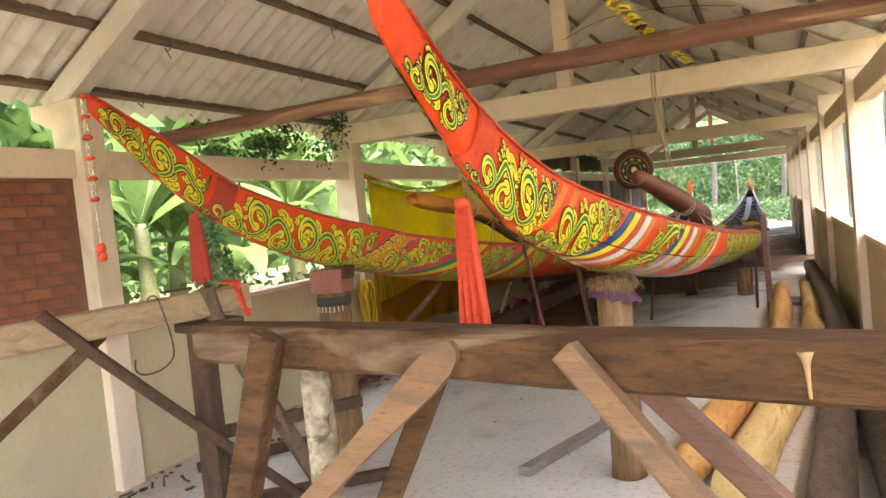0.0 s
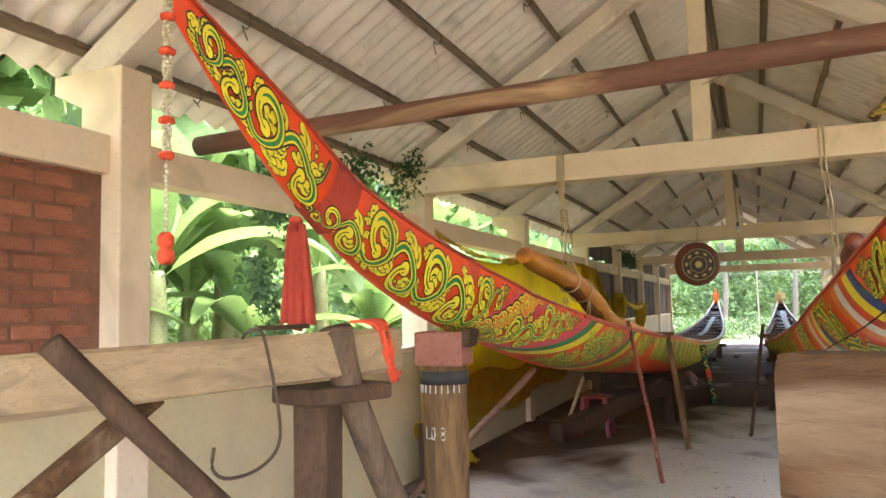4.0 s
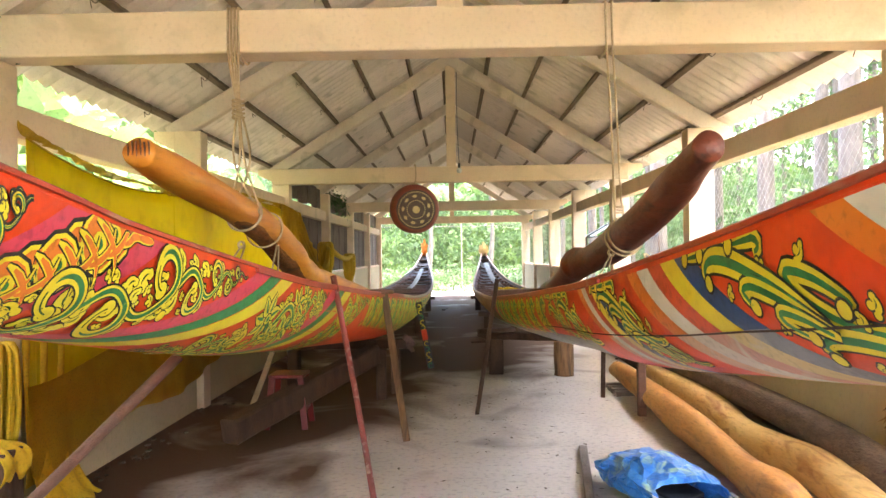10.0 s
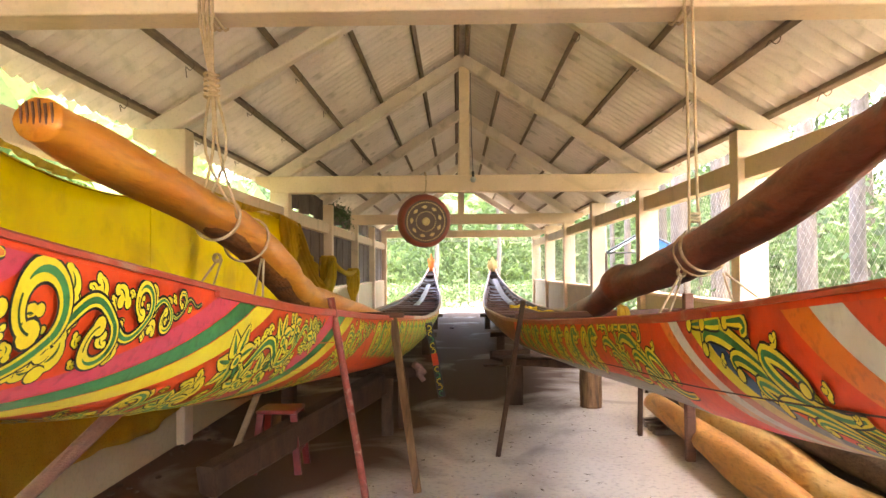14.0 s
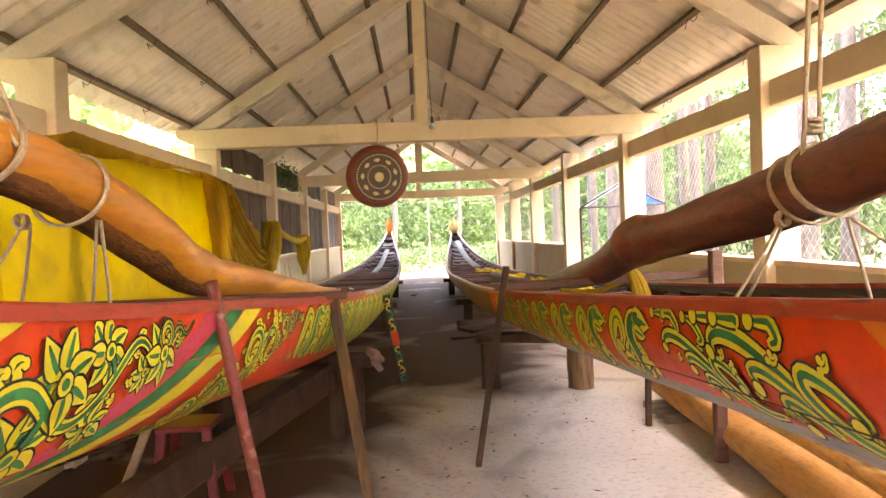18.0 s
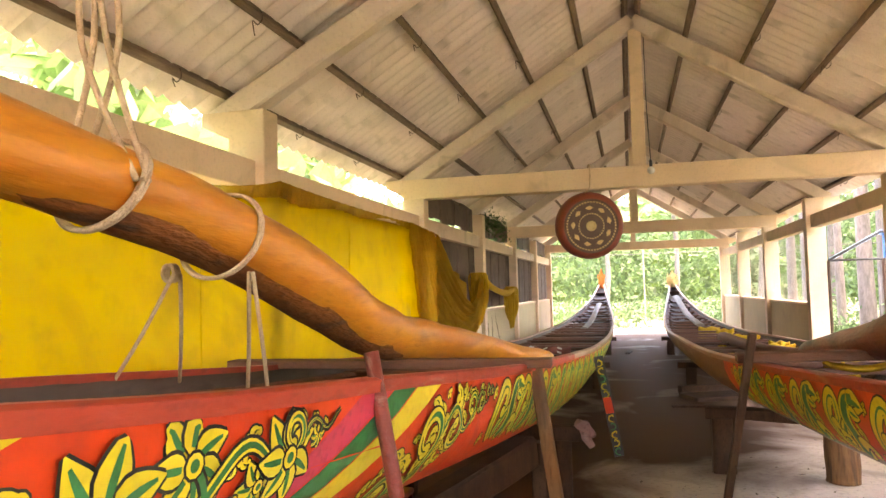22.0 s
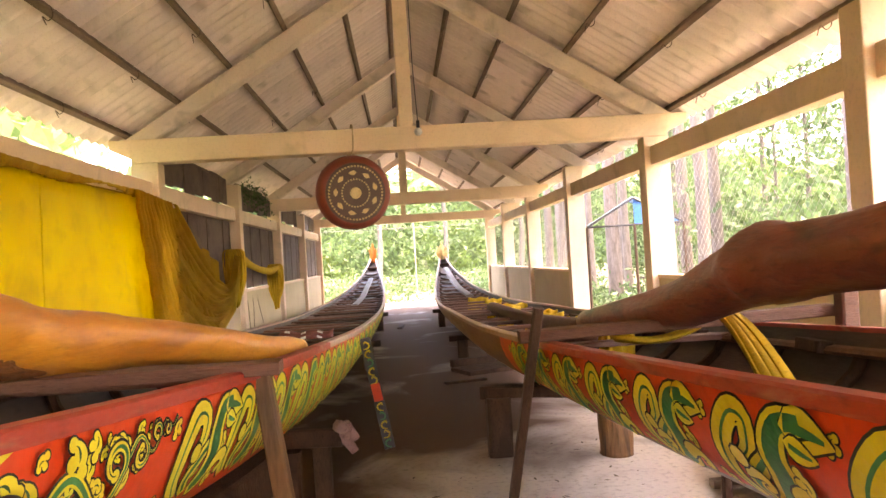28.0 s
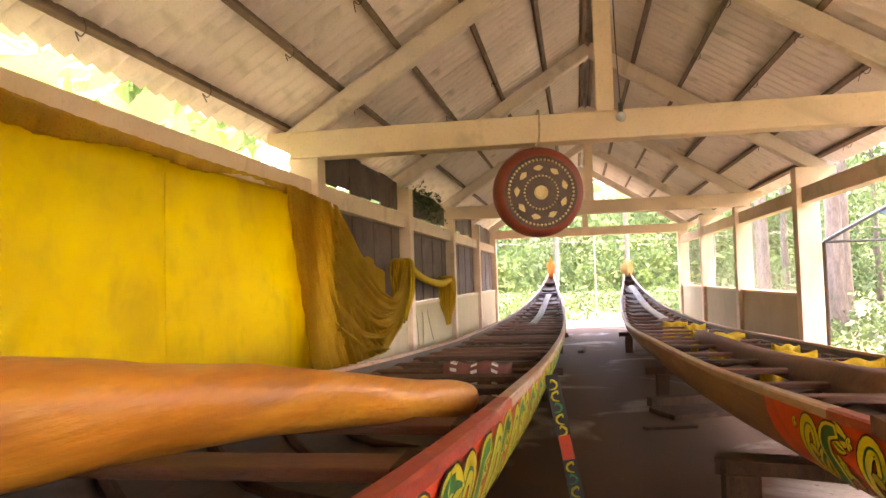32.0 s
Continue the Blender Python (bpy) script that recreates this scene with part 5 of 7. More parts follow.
def sling(x, lx, ly, lz, lr, ty=3.5):
    s = []
    for k, dx in enumerate((-0.028, -0.010, 0.008, 0.026)):
        s.append([(x + dx, ty - 0.10, TIE1 + 0.01), (x + dx, ty - 0.105, TIE0), (x + dx * 0.5, ty - 0.06, 2.36), (x + dx * 0.35, ty - 0.02, 2.25), (x + dx * 1.6 + (lx - x) * 0.5, (ty + ly) / 2, (2.25 + lz) / 2), (lx + (lr + 0.006) * (-1 if k % 2 else 1), ly + dx, lz)])
    for k in range(3):
        s.append([(x - 0.028 + 0.027 * k, ty - 0.108, TIE0 - 0.004), (x - 0.028 + 0.027 * k, ty + 0.10, TIE0 - 0.004), (x - 0.028 + 0.027 * k, ty + 0.10, TIE1 + 0.006), (x - 0.028 + 0.027 * k, ty - 0.10, TIE1 + 0.008)])
    for k in range(5):
        z = 2.20 + k * 0.022
        s.append([(x + 0.03 * math.cos(t), ty - 0.03 + 0.03 * math.sin(t), z + 0.004 * math.sin(2 * t)) for t in [2 * math.pi * i / 10 for i in range(11)]])
    s += loop((lx, ly, lz), lr + 0.008, lr + 0.008, 0.05, 2)
    return s


rope("sling_rope", sling(-1.12, -1.10, 3.5, 1.682, 0.084), "pale twisted rope slinging the log from the tie beam")
plain_sling = [[(0.86 + q, 3.40, TIE1 + 0.01), (0.86 + q, 3.392, TIE0), (0.90 + q, 3.50, 2.15), (0.95 + 1.4 * q, 3.64, 1.66), (0.99 + q * 4, 3.66, 1.60)] for q in (-0.016, 0.016)]
plain_sling += [[(0.86 + q, 3.392, TIE0 - 0.004), (0.86 + q, 3.60, TIE0 - 0.004), (0.86 + q, 3.60, TIE1 + 0.006), (0.86 + q, 3.40, TIE1 + 0.008)] for q in (-0.016, 0.016)]
plain_sling += [[(0.955 + 0.02 * math.cos(t), 3.645 + 0.018 * math.sin(t), 1.665 + 0.016 * k) for t in [2 * math.pi * i / 10 for i in range(11)]] for k in range(3)]
plain_sling += loop((0.99, 3.66, 1.542), 0.098, 0.098, 0.05, 2)
rope("sling_rope", plain_sling, "pale twisted rope slinging the log from the tie beam")
for lx, ly, lz, lr, ends in (
        (-1.10, 3.92, 1.612, 0.098, ((-1.24, -1.50, 4.02), (-1.22, -1.44, 4.24), (-1.03, -1.20, 4.20), (-1.02, -1.10, 4.16))),
        (1.0, 3.78, 1.523, 0.092, ((0.93, 0.76, 3.92), (0.94, 0.88, 4.06), (1.12, 1.26, 3.86), (1.13, 1.40, 3.70)))):
    st = loop((lx, ly, lz), lr + 0.008, lr + 0.008, 0.05, 2)
    H = HL if lx < 0 else HR
    for x0, x1, y1 in ends:
        low = interp(H.t[2], y1) - (0.02 if abs(x1 - interp(H.t[0], y1)) > 0.3 else 0.14)
        a, b = Vector((x0, ly, lz - lr * 0.95)), Vector((x1, y1, low))
        st.append([a, a.lerp(b, 0.5) + Vector((0.004, 0, -0.004)), b])
    k0 = Vector((ends[0][0], ly - 0.02, lz - lr * 0.9))
    for q in range(3):
        st.append([k0 + Vector((0.016 * math.cos(t), 0.01 * q, 0.02 * math.sin(t))) for t in [2 * math.pi * i / 8 for i in range(9)]])
    rope("tie_rope", st, "pale rope lashing the log to the boat", 0.0055)

# ---- benches ----
M["bracewood"] = mat("brace_wood", (0.27, 0.13, 0.055), (0.19, 0.09, 0.04), 3, 0.7, 0.3, 40, stretch=(1, 6, 6), stain=(0.12, 0.07, 0.04), stain_scale=3)
bench = thing("saw_bench", "long weathered timber beam on crossed legs", "bench")
part("top_beam", beam((0.365, -2.113, 1.388), (2.42, -2.583, 1.380), 0.11, 0.094, 0.012, rough_edges=0.003, seed=2), M["wood"], bench)
part("leg", beam((0.672, -2.262, 1.425), (0.165, -2.20, 0.0), 0.074, 0.05, 0.01, up=(0, 1, 0), rough_edges=0.003), M["wood"], bench)
part("round_leg", tube(smooth_path([(0.715, -2.16, 1.335), (0.70, -2.15, 0.7), (0.62, -2.15, 0.0)], 5), 0.036, 14, wobble=0.07, seed=3), mat("mottled_bark", (0.56, 0.43, 0.28), (0.10, 0.055, 0.03), 17, 0.9, 0.6, 40, stain=(0.09, 0.05, 0.03), stain_scale=22), bench, "mottled bark-covered leg", smooth=True)
# the near brace is a planed board with a broad rounded head
head = bmesh.new()
A, B = Vector((1.185, -2.378, 1.412)), Vector((-0.45, -2.20, -0.02))
ax = (B - A).normalized()
sd = ax.cross(Vector((0, -1, 0))).normalized()
rows = []
for v, hw in ((0.0, 0.010), (0.006, 0.023), (0.02, 0.033), (0.05, 0.035), (0.10, 0.029), (0.16, 0.024), (0.5, 0.023), (1.0, 0.024)):
    c = A.lerp(B, v)
    rows.append([head.verts.new(c + sd * q + Vector((0, o, 0))) for q, o in ((-hw, 0.0), (hw, 0.0), (hw, 0.042), (-hw, 0.042))])
for r0, r1 in zip(rows, rows[1:]):
    for k in range(4):
        head.faces.new((r0[k], r0[(k + 1) % 4], r1[(k + 1) % 4], r1[k]))
head.faces.new(rows[0][::-1])
head.faces.new(rows[-1])
bmesh.ops.recalc_face_normals(head, faces=head.faces[:])
part("brace", head, M["bracewood"], bench, "planed orange-brown brace with a broad head")
part("brace", beam((1.08, -2.215, 1.34), (0.32, -2.06, 0.0), 0.05, 0.036, 0.008, up=(0, 1, 0)), M["wood"], bench)
part("brace", beam((1.42, -2.445, 1.415), (2.38, -2.66, 0.30), 0.042, 0.05, 0.008, up=(0, 1, 0), rough_edges=0.002), M["bracewood"], bench, "pale-edged brace")
part("brace", beam((2.38, -2.66, 0.30), (2.44, -2.68, 0.0), 0.06, 0.05, 0.008, up=(0, 1, 0)), M["wood"], bench)
part("brace", beam((1.50, -2.27, 1.335), (2.42, -2.42, 0.45), 0.05, 0.045, 0.008, up=(0, 1, 0)), M["polewood"], bench)
part("brace", beam((2.42, -2.42, 0.45), (2.44, -2.42, 0.0), 0.05, 0.045, 0.008, up=(0, 1, 0)), M["polewood"], bench)

part("resin_drip", tube(smooth_path([(1.779, -2.494, 1.417), (1.78, -2.494, 1.39), (1.782, -2.495, 1.35)], 4), [0.012, 0.010, 0.007, 0.005, 0.004, 0.0035, 0.003, 0.003, 0.002], 8), mat("pale_resin", (0.46, 0.27, 0.12), (0.36, 0.20, 0.09), 9, 0.5, 0.1, 40), bench, "pale drip of dried resin", smooth=True)
M["legwood"] = mat("leg_wood", (0.17, 0.10, 0.06), (0.10, 0.06, 0.036), 5, 0.8, 0.35, 24, gloss=0.25, stretch=(5, 5, 0.8), stain=(0.07, 0.045, 0.03), stain_scale=2)
bench = thing("saw_bench", "pale timber beam on a post and crossed legs", "bench")
part("top_beam", beam((-0.64, -0.74, 1.36), (-1.40, -2.68, 1.315), 0.085, 0.125, 0.012, rough_edges=0.004, seed=4), M["longwood"], bench)
part("post", beam((-0.76, -0.96, 0), (-0.755, -0.95, 1.225), 0.105, 0.10, 0.012, up=(0, 1, 0), rough_edges=0.004), M["darkwood"], bench)
part("cap_slab", solid((-0.735, -0.91, 1.25), (0.19, 0.27, 0.045), (0, 0, -21), bevel=0.008), M["darkwood"], bench)
part("leaning_leg", tube(smooth_path([(-0.695, -0.955, 1.425), (-0.685, -0.87, 1.2), (-0.58, -0.58, 0.6), (-0.44, -0.32, 0.0)], 5), 0.043, 14, wobble=0.06, seed=5), M["legwood"], bench, smooth=True)
part("cross_leg", tube(smooth_path([(-0.95, -1.62, 1.42), (-0.80, -1.28, 1.03), (-0.40, -0.34, 0.0)], 5), 0.027, 10, wobble=0.05, seed=6), M["darkwood"], bench, "dark crossed leg", smooth=True)
part("cross_leg", beam((-0.93, -1.36, 1.29), (-1.62, -2.95, 0.0), 0.06, 0.045, 0.008), M["wood"], bench)
part("low_rail", beam((-0.80, -0.98, 0.72), (-0.35, -0.25, 0.70), 0.05, 0.06, 0.008), M["darkwood"], bench)
part("cut_nail", solid((-0.83, -1.0, 1.432), (0.05, 0.14, 0.012), (0, 0, -20), bevel=0.003), M["darkwood"], bench)
rag = bmesh.new()
RAG = smooth_path([(-0.70, -0.83, 1.437), (-0.67, -0.82, 1.438), (-0.636, -0.81, 1.425), (-0.622, -0.80, 1.38), (-0.620, -0.78, 1.33), (-0.622, -0.75, 1.275)], 4)
grid = []
for j, p in enumerate(RAG):
    v = j / (len(RAG) - 1)
    grid.append([rag.verts.new((p[0] + 0.008 * math.sin(i * 2.1 + j * 0.3), p[1] + (i / 9 - 0.5) * (0.085 - 0.05 * v) + 0.004 * math.sin(i * 1.9 + j * 0.6), p[2] + (0.02 * (i / 9 - 0.5) + 0.006 * math.sin(i * 3)) * v)) for i in range(10)])
for j in range(len(RAG) - 1):
    for i in range(9):
        rag.faces.new((grid[j][i], grid[j][i + 1], grid[j + 1][i + 1], grid[j + 1][i]))
thicken(rag, 0.008)
tagged(part("rag", rag, M["cloth_red"], smooth=True), "orange-red cloth draped over the bench end", "cloth")
hook = [(-0.800, -1.215, 1.405), (-0.775, -1.225, 1.425), (-0.752, -1.207, 1.43), (-0.747, -1.185, 1.38), (-0.733, -1.158, 1.223), (-0.737, -1.160, 1.145), (-0.757, -1.213, 1.103), (-0.785, -1.284, 1.096), (-0.800, -1.316, 1.122), (-0.800, -1.312, 1.17)]
tagged(part("wire_hook", tube(smooth_path(hook, 6), 0.0042, 8), M["steel"], smooth=True), "bent rusty steel rod hooked over the bench beam", "hook")
tagged(part("roof_pole", tube(smooth_path([(-2.52, 0.58, 2.425), (-1.0, 0.52, 2.435), (0.8, 0.43, 2.44), (2.52, 0.35, 2.43)], 5), 0.053, 14, wobble=0.02), mat("roof_pole_wood", (0.21, 0.085, 0.045), (0.13, 0.05, 0.03), 3, 0.7, 0.3, 40, stretch=(0.6, 4, 4), stain=(0.46, 0.28, 0.15), stain_scale=1.3), smooth=True), "brown timber pole laid across the rail beams", "pole")
tagged(part("offcut", beam((0.25, 0.60, 0.03), (0.60, 1.75, 0.03), 0.09, 0.05, 0.006, rough_edges=0.004), M["grey"]), "grey timber offcut lying on the floor", "timber")
tagged(part("floor_plank", beam((0.50, 1.75, 0.018), (0.955, 4.95, 0.018), 0.055, 0.03, 0.004, rough_edges=0.003), M["grey"]), "long narrow grey batten lying on the floor", "batten")
for a, b, w in (((-1.9, -1.6, 0.05), (-0.3, -0.2, 0.05), 0.07), ((-1.6, -0.4, 0.05), (-0.6, 0.4, 0.05), 0.08), ((-2.1, 0.3, 0.04), (-1.5, 1.1, 0.04), 0.08)):
    tagged(part("scrap_timber", beam(a, b, w, 0.06, 0.008, rough_edges=0.005), M["darkwood"]), "dark scrap timber lying on the floor", "timber")

# ---- netting along the left wall ----
def cloth(name, fn, cols, rows, material, label, category, thick=0.004):
    bm = bmesh.new()
    grid = [[bm.verts.new(fn(i / cols, j / rows)) for i in range(cols + 1)] for j in range(rows + 1)]
    for j in range(rows):
        for i in range(cols):
            bm.faces.new((grid[j][i], grid[j][i + 1], grid[j + 1][i + 1], grid[j + 1][i]))
    if thick:
        thicken(bm, thick)
    return tagged(part(name, bm, material, smooth=True), label, category)


def droop(y):
    """How far the hung sheet's top sags between columns."""
    return 0.20 * math.sin(math.pi * (y - 3.5) / 3.18) ** 0.8 if y < 6.68 else 0.04 * math.sin(math.pi * min(1, (y - 6.68) / 3.8)) ** 0.8


def tarp(u, v):
    y = 3.62 + 6.40 * u
    top = 2.18 - droop(y)
    x = -2.362 + (0.012 * math.sin(2.1 * y + 2 * v) + 0.006 * math.sin(9 * y + 5 * v)) * v
    return (x, y, top + (0.55 - top) * v + 0.05 * math.sin(2.3 * y) * v)


def over(u, v):
    y = 3.50 + 6.3 * u
    top = 2.215 - 0.9 * droop(y)
    low = 2.14 - 0.85 * droop(y) + 0.035 * math.sin(9.0 * u) + 0.02 * math.sin(31 * u)
    return (-2.335 + (0.012 * math.sin(37 * y + 3 * v) + 0.007 * math.sin(83 * y)) * (0.3 + 0.7 * v), y, top + (low - top) * v)


def skirt(u, v):
    y = 3.55 + 6.5 * u
    x = -2.325 + 0.02 * math.sin(13 * y + 2 * v) * v
    return (x, y, 0.80 - (0.56 - 0.05 * (y - 3.5)) * v + 0.05 * math.sin(3 * y))


def gather(u, v):
    y = 9.45 + 0.95 * u + (0.45 + 1.35 * u) * v ** 1.15
    z = 2.17 - 0.04 * u - (1.46 - 0.05 * u) * v - 0.10 * u * math.sin(math.pi * v)
    fold = 0.030 * math.sin(74 * u + 1.5 * v + 2 * math.sin(9 * u)) * (0.5 + 0.5 * v) + 0.018 * math.sin(151 * u + 4 * v) + 0.006 * math.sin(40 * v + 6 * u)
    return (-2.29 + fold, y, z)


SWAG_TOP = [(0, 2.12), (0.25, 1.72), (0.5, 1.40), (0.75, 1.25), (0.9, 1.36), (1, 1.66)]
SWAG_LOW = [(0, 1.0), (0.3, 0.72), (0.6, 0.70), (0.85, 0.92), (1, 1.40)]


def swag(u, v):
    y = 10.4 + 2.6 * u
    z = interp(SWAG_TOP, u) * (1 - v) + interp(SWAG_LOW, u) * v
    return (-2.27 + 0.035 * math.sin(44 * v + 3 * u + 1.5 * math.sin(5 * v)) + 0.014 * math.sin(97 * v + 5 * u), y, z + 0.012 * math.sin(9 * u + 20 * v))


def hank(u, v):
    """The free corner that hangs pointed between the folds."""
    y = 11.35 + 1.0 * u
    return (-2.36 + 0.02 * math.sin(15 * u), y, 1.72 - 0.28 * abs(u - 0.4) - (0.55 + 0.1 * math.sin(7 * u)) * v)


sheet = cloth("tarpaulin", tarp, 90, 14, M["net"], "bright yellow plastic sheet hung along the wall", "tarpaulin")
part("hem", tube([Vector(tarp(i / 60, 0.006)) + Vector((0.006, 0, 0)) for i in range(61)], 0.010, 6, flat=0.5), M["meshnet"], sheet, "folded brown top hem")
for u in (0.012, 0.34, 0.68, 0.988):
    part("seam", tube([Vector(tarp(u, j / 20)) + Vector((0.004, 0, 0)) for j in range(21)], 0.007, 6, flat=0.5), M["net"], sheet, "welded seam of the sheet")
cloth("netting", over, 300, 8, M["meshnet"], "brownish yellow mesh folded over the rail beam", "net")
cloth("netting", skirt, 100, 10, M["meshnet"], "brownish yellow mesh hanging low along the wall", "net")
cloth("netting", hank, 20, 10, M["meshnet"], "pointed free corner of brownish yellow mesh", "net")
cloth("netting", gather, 260, 20, M["meshnet"], "gathered brownish yellow mesh hanging in folds", "net")
cloth("netting", swag, 40, 90, M["meshnet"], "sagging brownish yellow mesh swag", "net")


def bundle(x, y, z, h, r, seed, label):
    rng = random.Random(seed)
    bm = bmesh.new()
    for k in range(40):
        t, q = rng.uniform(0, 6.28), r * rng.uniform(0.3, 1)
        p = (x + q * math.cos(t), y + q * math.sin(t), z)
        join(bm, tube(smooth_path([(x, y, z + 0.03), p, (p[0] + rng.uniform(-0.02, 0.02), p[1] + rng.uniform(-0.03, 0.03), z - h * 0.5), (p[0] * 0.3 + x * 0.7, p[1] * 0.3 + y * 0.7, z - h * rng.uniform(0.75, 1))], 4), 0.012, 5))
    tagged(part("net_hank", bm, M["yellowcloth"], smooth=True), label, "net")


bundle(-2.33, 13.1, 1.68, 0.76, 0.15, 1, "yellow net bundle tied to a column")
bundle(-2.33, 16.2, 1.47, 0.75, 0.13, 2, "yellow net bundle tied to a column")
bundle(-2.36, 3.35, 0.98, 0.75, 0.10, 5, "yellow net bundle hanging by a column")
tagged(part("net_rope", tube(smooth_path([(-2.28, 13.1, 1.66), (-2.27, 13.9, 1.50), (-2.27, 15.2, 1.40), (-2.28, 16.2, 1.45)], 6), 0.05, 8, wobble=0.15), M["yellowcloth"], smooth=True), "twisted yellow net slung between columns", "net")
stub = thing("stub_post", "short dark square timber stub by the column", "post")
part("post", solid((-2.24, 3.12, 0.26), (0.19, 0.19, 0.52), (0, 0, 4), bevel=0.01), M["darkwood"], stub)


def stub_cloth(u, v):
    t = (u - 0.5) * 0.30
    return (-2.24 + 0.13 * math.sin(4.6 * (v - 0.5)) * (0.9 + 0.1 * math.sin(9 * u)), 3.12 + t * 0.75, 0.545 - 0.17 * abs(v - 0.5) ** 1.6 * 3.0 + 0.014 * math.sin(16 * u + 5 * v))


cloth("cloth_strip", stub_cloth, 18, 18, M["yellowcloth"], "bright yellow cloth draped over the short stub", "cloth", 0.004)


def trail(u, v):
    fold = 0.024 * math.sin(17 * u + 2 * v)
    return (-2.37 + 0.20 * v ** 7 + fold, 3.56 + 0.50 * u, max(0.012 + 0.03 * abs(math.sin(13 * u)) * (v > 0.9), 1.25 * (1 - v)))


cloth("netting", trail, 40, 24, M["yellowcloth"], "yellow cloth hanging to the floor beside the column", "net")
rngw = random.Random(9)
for k in range(4):
    y = 13.95 + 0.4 * k
    tagged(part("loose_wire", tube(smooth_path([(-2.47, y, 1.12), (-2.46, y + 0.1, 0.9), (-2.46, y + rngw.uniform(0, 0.5), 0.55)], 5), 0.006, 5), M["darkwood"]), "thin dark wire hanging on the wall", "wire")

# ---- closed bays ----
for k in range(4):
    ya = 10.6 + k * 3.5
    wb = thing("wall_boarding", "rust-brown boarding closing the bay above the wall", "boarding", kind="structure")
    for j in range(8):
        w = 3.3 / 8
        part("board", solid((-2.56 + 0.008 * (j % 2), ya + w * (j + 0.5), 1.70), (0.02, w - 0.008, 1.08), bevel=0.003), M["board"], wb)
        part("board", solid((-2.575 + 0.008 * (j % 2), ya + w * (j + 0.5), 2.58), (0.02, w - 0.008, 0.42 - 0.05 * ((j * 7 + k) % 3)), bevel=0.003), M["board"], wb)

bw = thing("brick_infill", "red brick infill with rough joints above the low wall", "wall", kind="structure")
part("mortar", solid((-2.55, -1.75, 1.675), (0.085, 3.3, 1.05)), M["mortar"], bw)
brick_me = None
for r in range(14):
    for c in range(17):
        y = -3.36 + c * 0.2 + (0.1 if r % 2 else 0)
        if y > -0.2:
            continue
        if brick_me is None:
            o = part("brick", solid((0, 0, 0), (0.10, 0.185, 0.06), bevel=0.006), M["brick"], bw)
            brick_me = o.data
        else:
            o = new("brick", brick_me)
            o.parent = bw
        o.location = (-2.548 + 0.005 * math.sin(r * 5 + c * 3), y, 1.19 + r * 0.075)

# ---- hanging drum ----
drum = thing("drum", "round red drum with gold-studded dark face, hung from the tie beam", "drum")
cx, cy, cz = -0.53, 10.33, 2.14
part("body", tube([(cx, cy, cz), (cx, cy + 0.02, cz), (cx, cy + 0.08, cz), (cx, cy + 0.18, cz), (cx, cy + 0.28, cz), (cx, cy + 0.31, cz)], [0.30, 0.335, 0.365, 0.37, 0.33, 0.28], 48), M["gong"], drum, smooth=True)
face = part("face", tube([(cx, cy - 0.006, cz), (cx, cy - 0.001, cz)], 0.295, 48), M["gongface"], drum, "dark drum face")
for r, n, s in ((0.262, 52, 0.0105), (0.135, 30, 0.009)):
    for k in range(n):
        t = 2 * math.pi * k / n
        if k == 0:
            bm = bmesh.new()
            bmesh.ops.create_uvsphere(bm, u_segments=8, v_segments=5, radius=s)
            o = part("stud", bm, M["gold"], face, "gold stud", smooth=True)
            me = o.data
        else:
            o = new("stud", me)
            o.parent = face
        o.location = (cx + r * math.cos(t), cy - 0.006, cz + r * math.sin(t))
part("boss", tube([(cx, cy - 0.018, cz), (cx, cy - 0.004, cz)], [0.04, 0.06], 20), M["gold"], drum, "gold centre boss")
for k in range(9):
    t = 2 * math.pi * k / 9 + 0.3
    p = Vector((cx + 0.198 * math.cos(t), cy - 0.010, cz + 0.198 * math.sin(t)))
    e, q = Vector((-math.sin(t), 0, math.cos(t))) * 0.042, Vector((math.cos(t), 0, math.sin(t))) * 0.024
    bm = bmesh.new()
    bm.faces.new([bm.verts.new(v) for v in (p - e, p - e * 0.3 - q, p + e * 0.4 - q * 0.7, p + e, p + e * 0.4 + q * 0.7, p - e * 0.3 + q)])
    thicken(bm, 0.004)
    part("leaf_stud", bm, M["gold"], face)
part("hanger", tube(smooth_path([(cx - 0.05, cy + 0.10, cz + 0.36), (cx, cy + 0.07, 2.56), (cx, cy + 0.06, 2.78), (cx + 0.02, cy + 0.28, 2.78), (cx + 0.03, cy + 0.27, 2.54), (cx + 0.05, cy + 0.16, cz + 0.36)], 5), 0.008, 6), M["rope"], drum, "rope hanger", smooth=True)

drum.matrix_basis = pose(cx, cy + 0.15, 2.5) @ pose(0, 0, 0, 7, 0, 13) @ pose(-cx, -cy - 0.15, -2.5)
lamp = thing("bulb_lamp", "bare white bulb in a black holder on the king post", "lamp")
part("holder", tube([(0.14, 10.36, 2.80), (0.14, 10.36, 2.73)], 0.018, 10), M["blackplastic"], lamp)
bm = bmesh.new()
bmesh.ops.create_uvsphere(bm, u_segments=14, v_segments=10, radius=0.04)
bmesh.ops.transform(bm, matrix=Matrix.Translation((0.14, 10.36, 2.69)), verts=bm.verts)
part("bulb", bm, M["bulb"], lamp, smooth=True)
tagged(part("cable", tube(smooth_path([(0.14, 10.36, 2.8), (0.12, 10.38, 3.4), (0.12, 10.5, 4.2)], 5), 0.005, 5), M["blackplastic"]), "thin black cable down the king post", "cable")
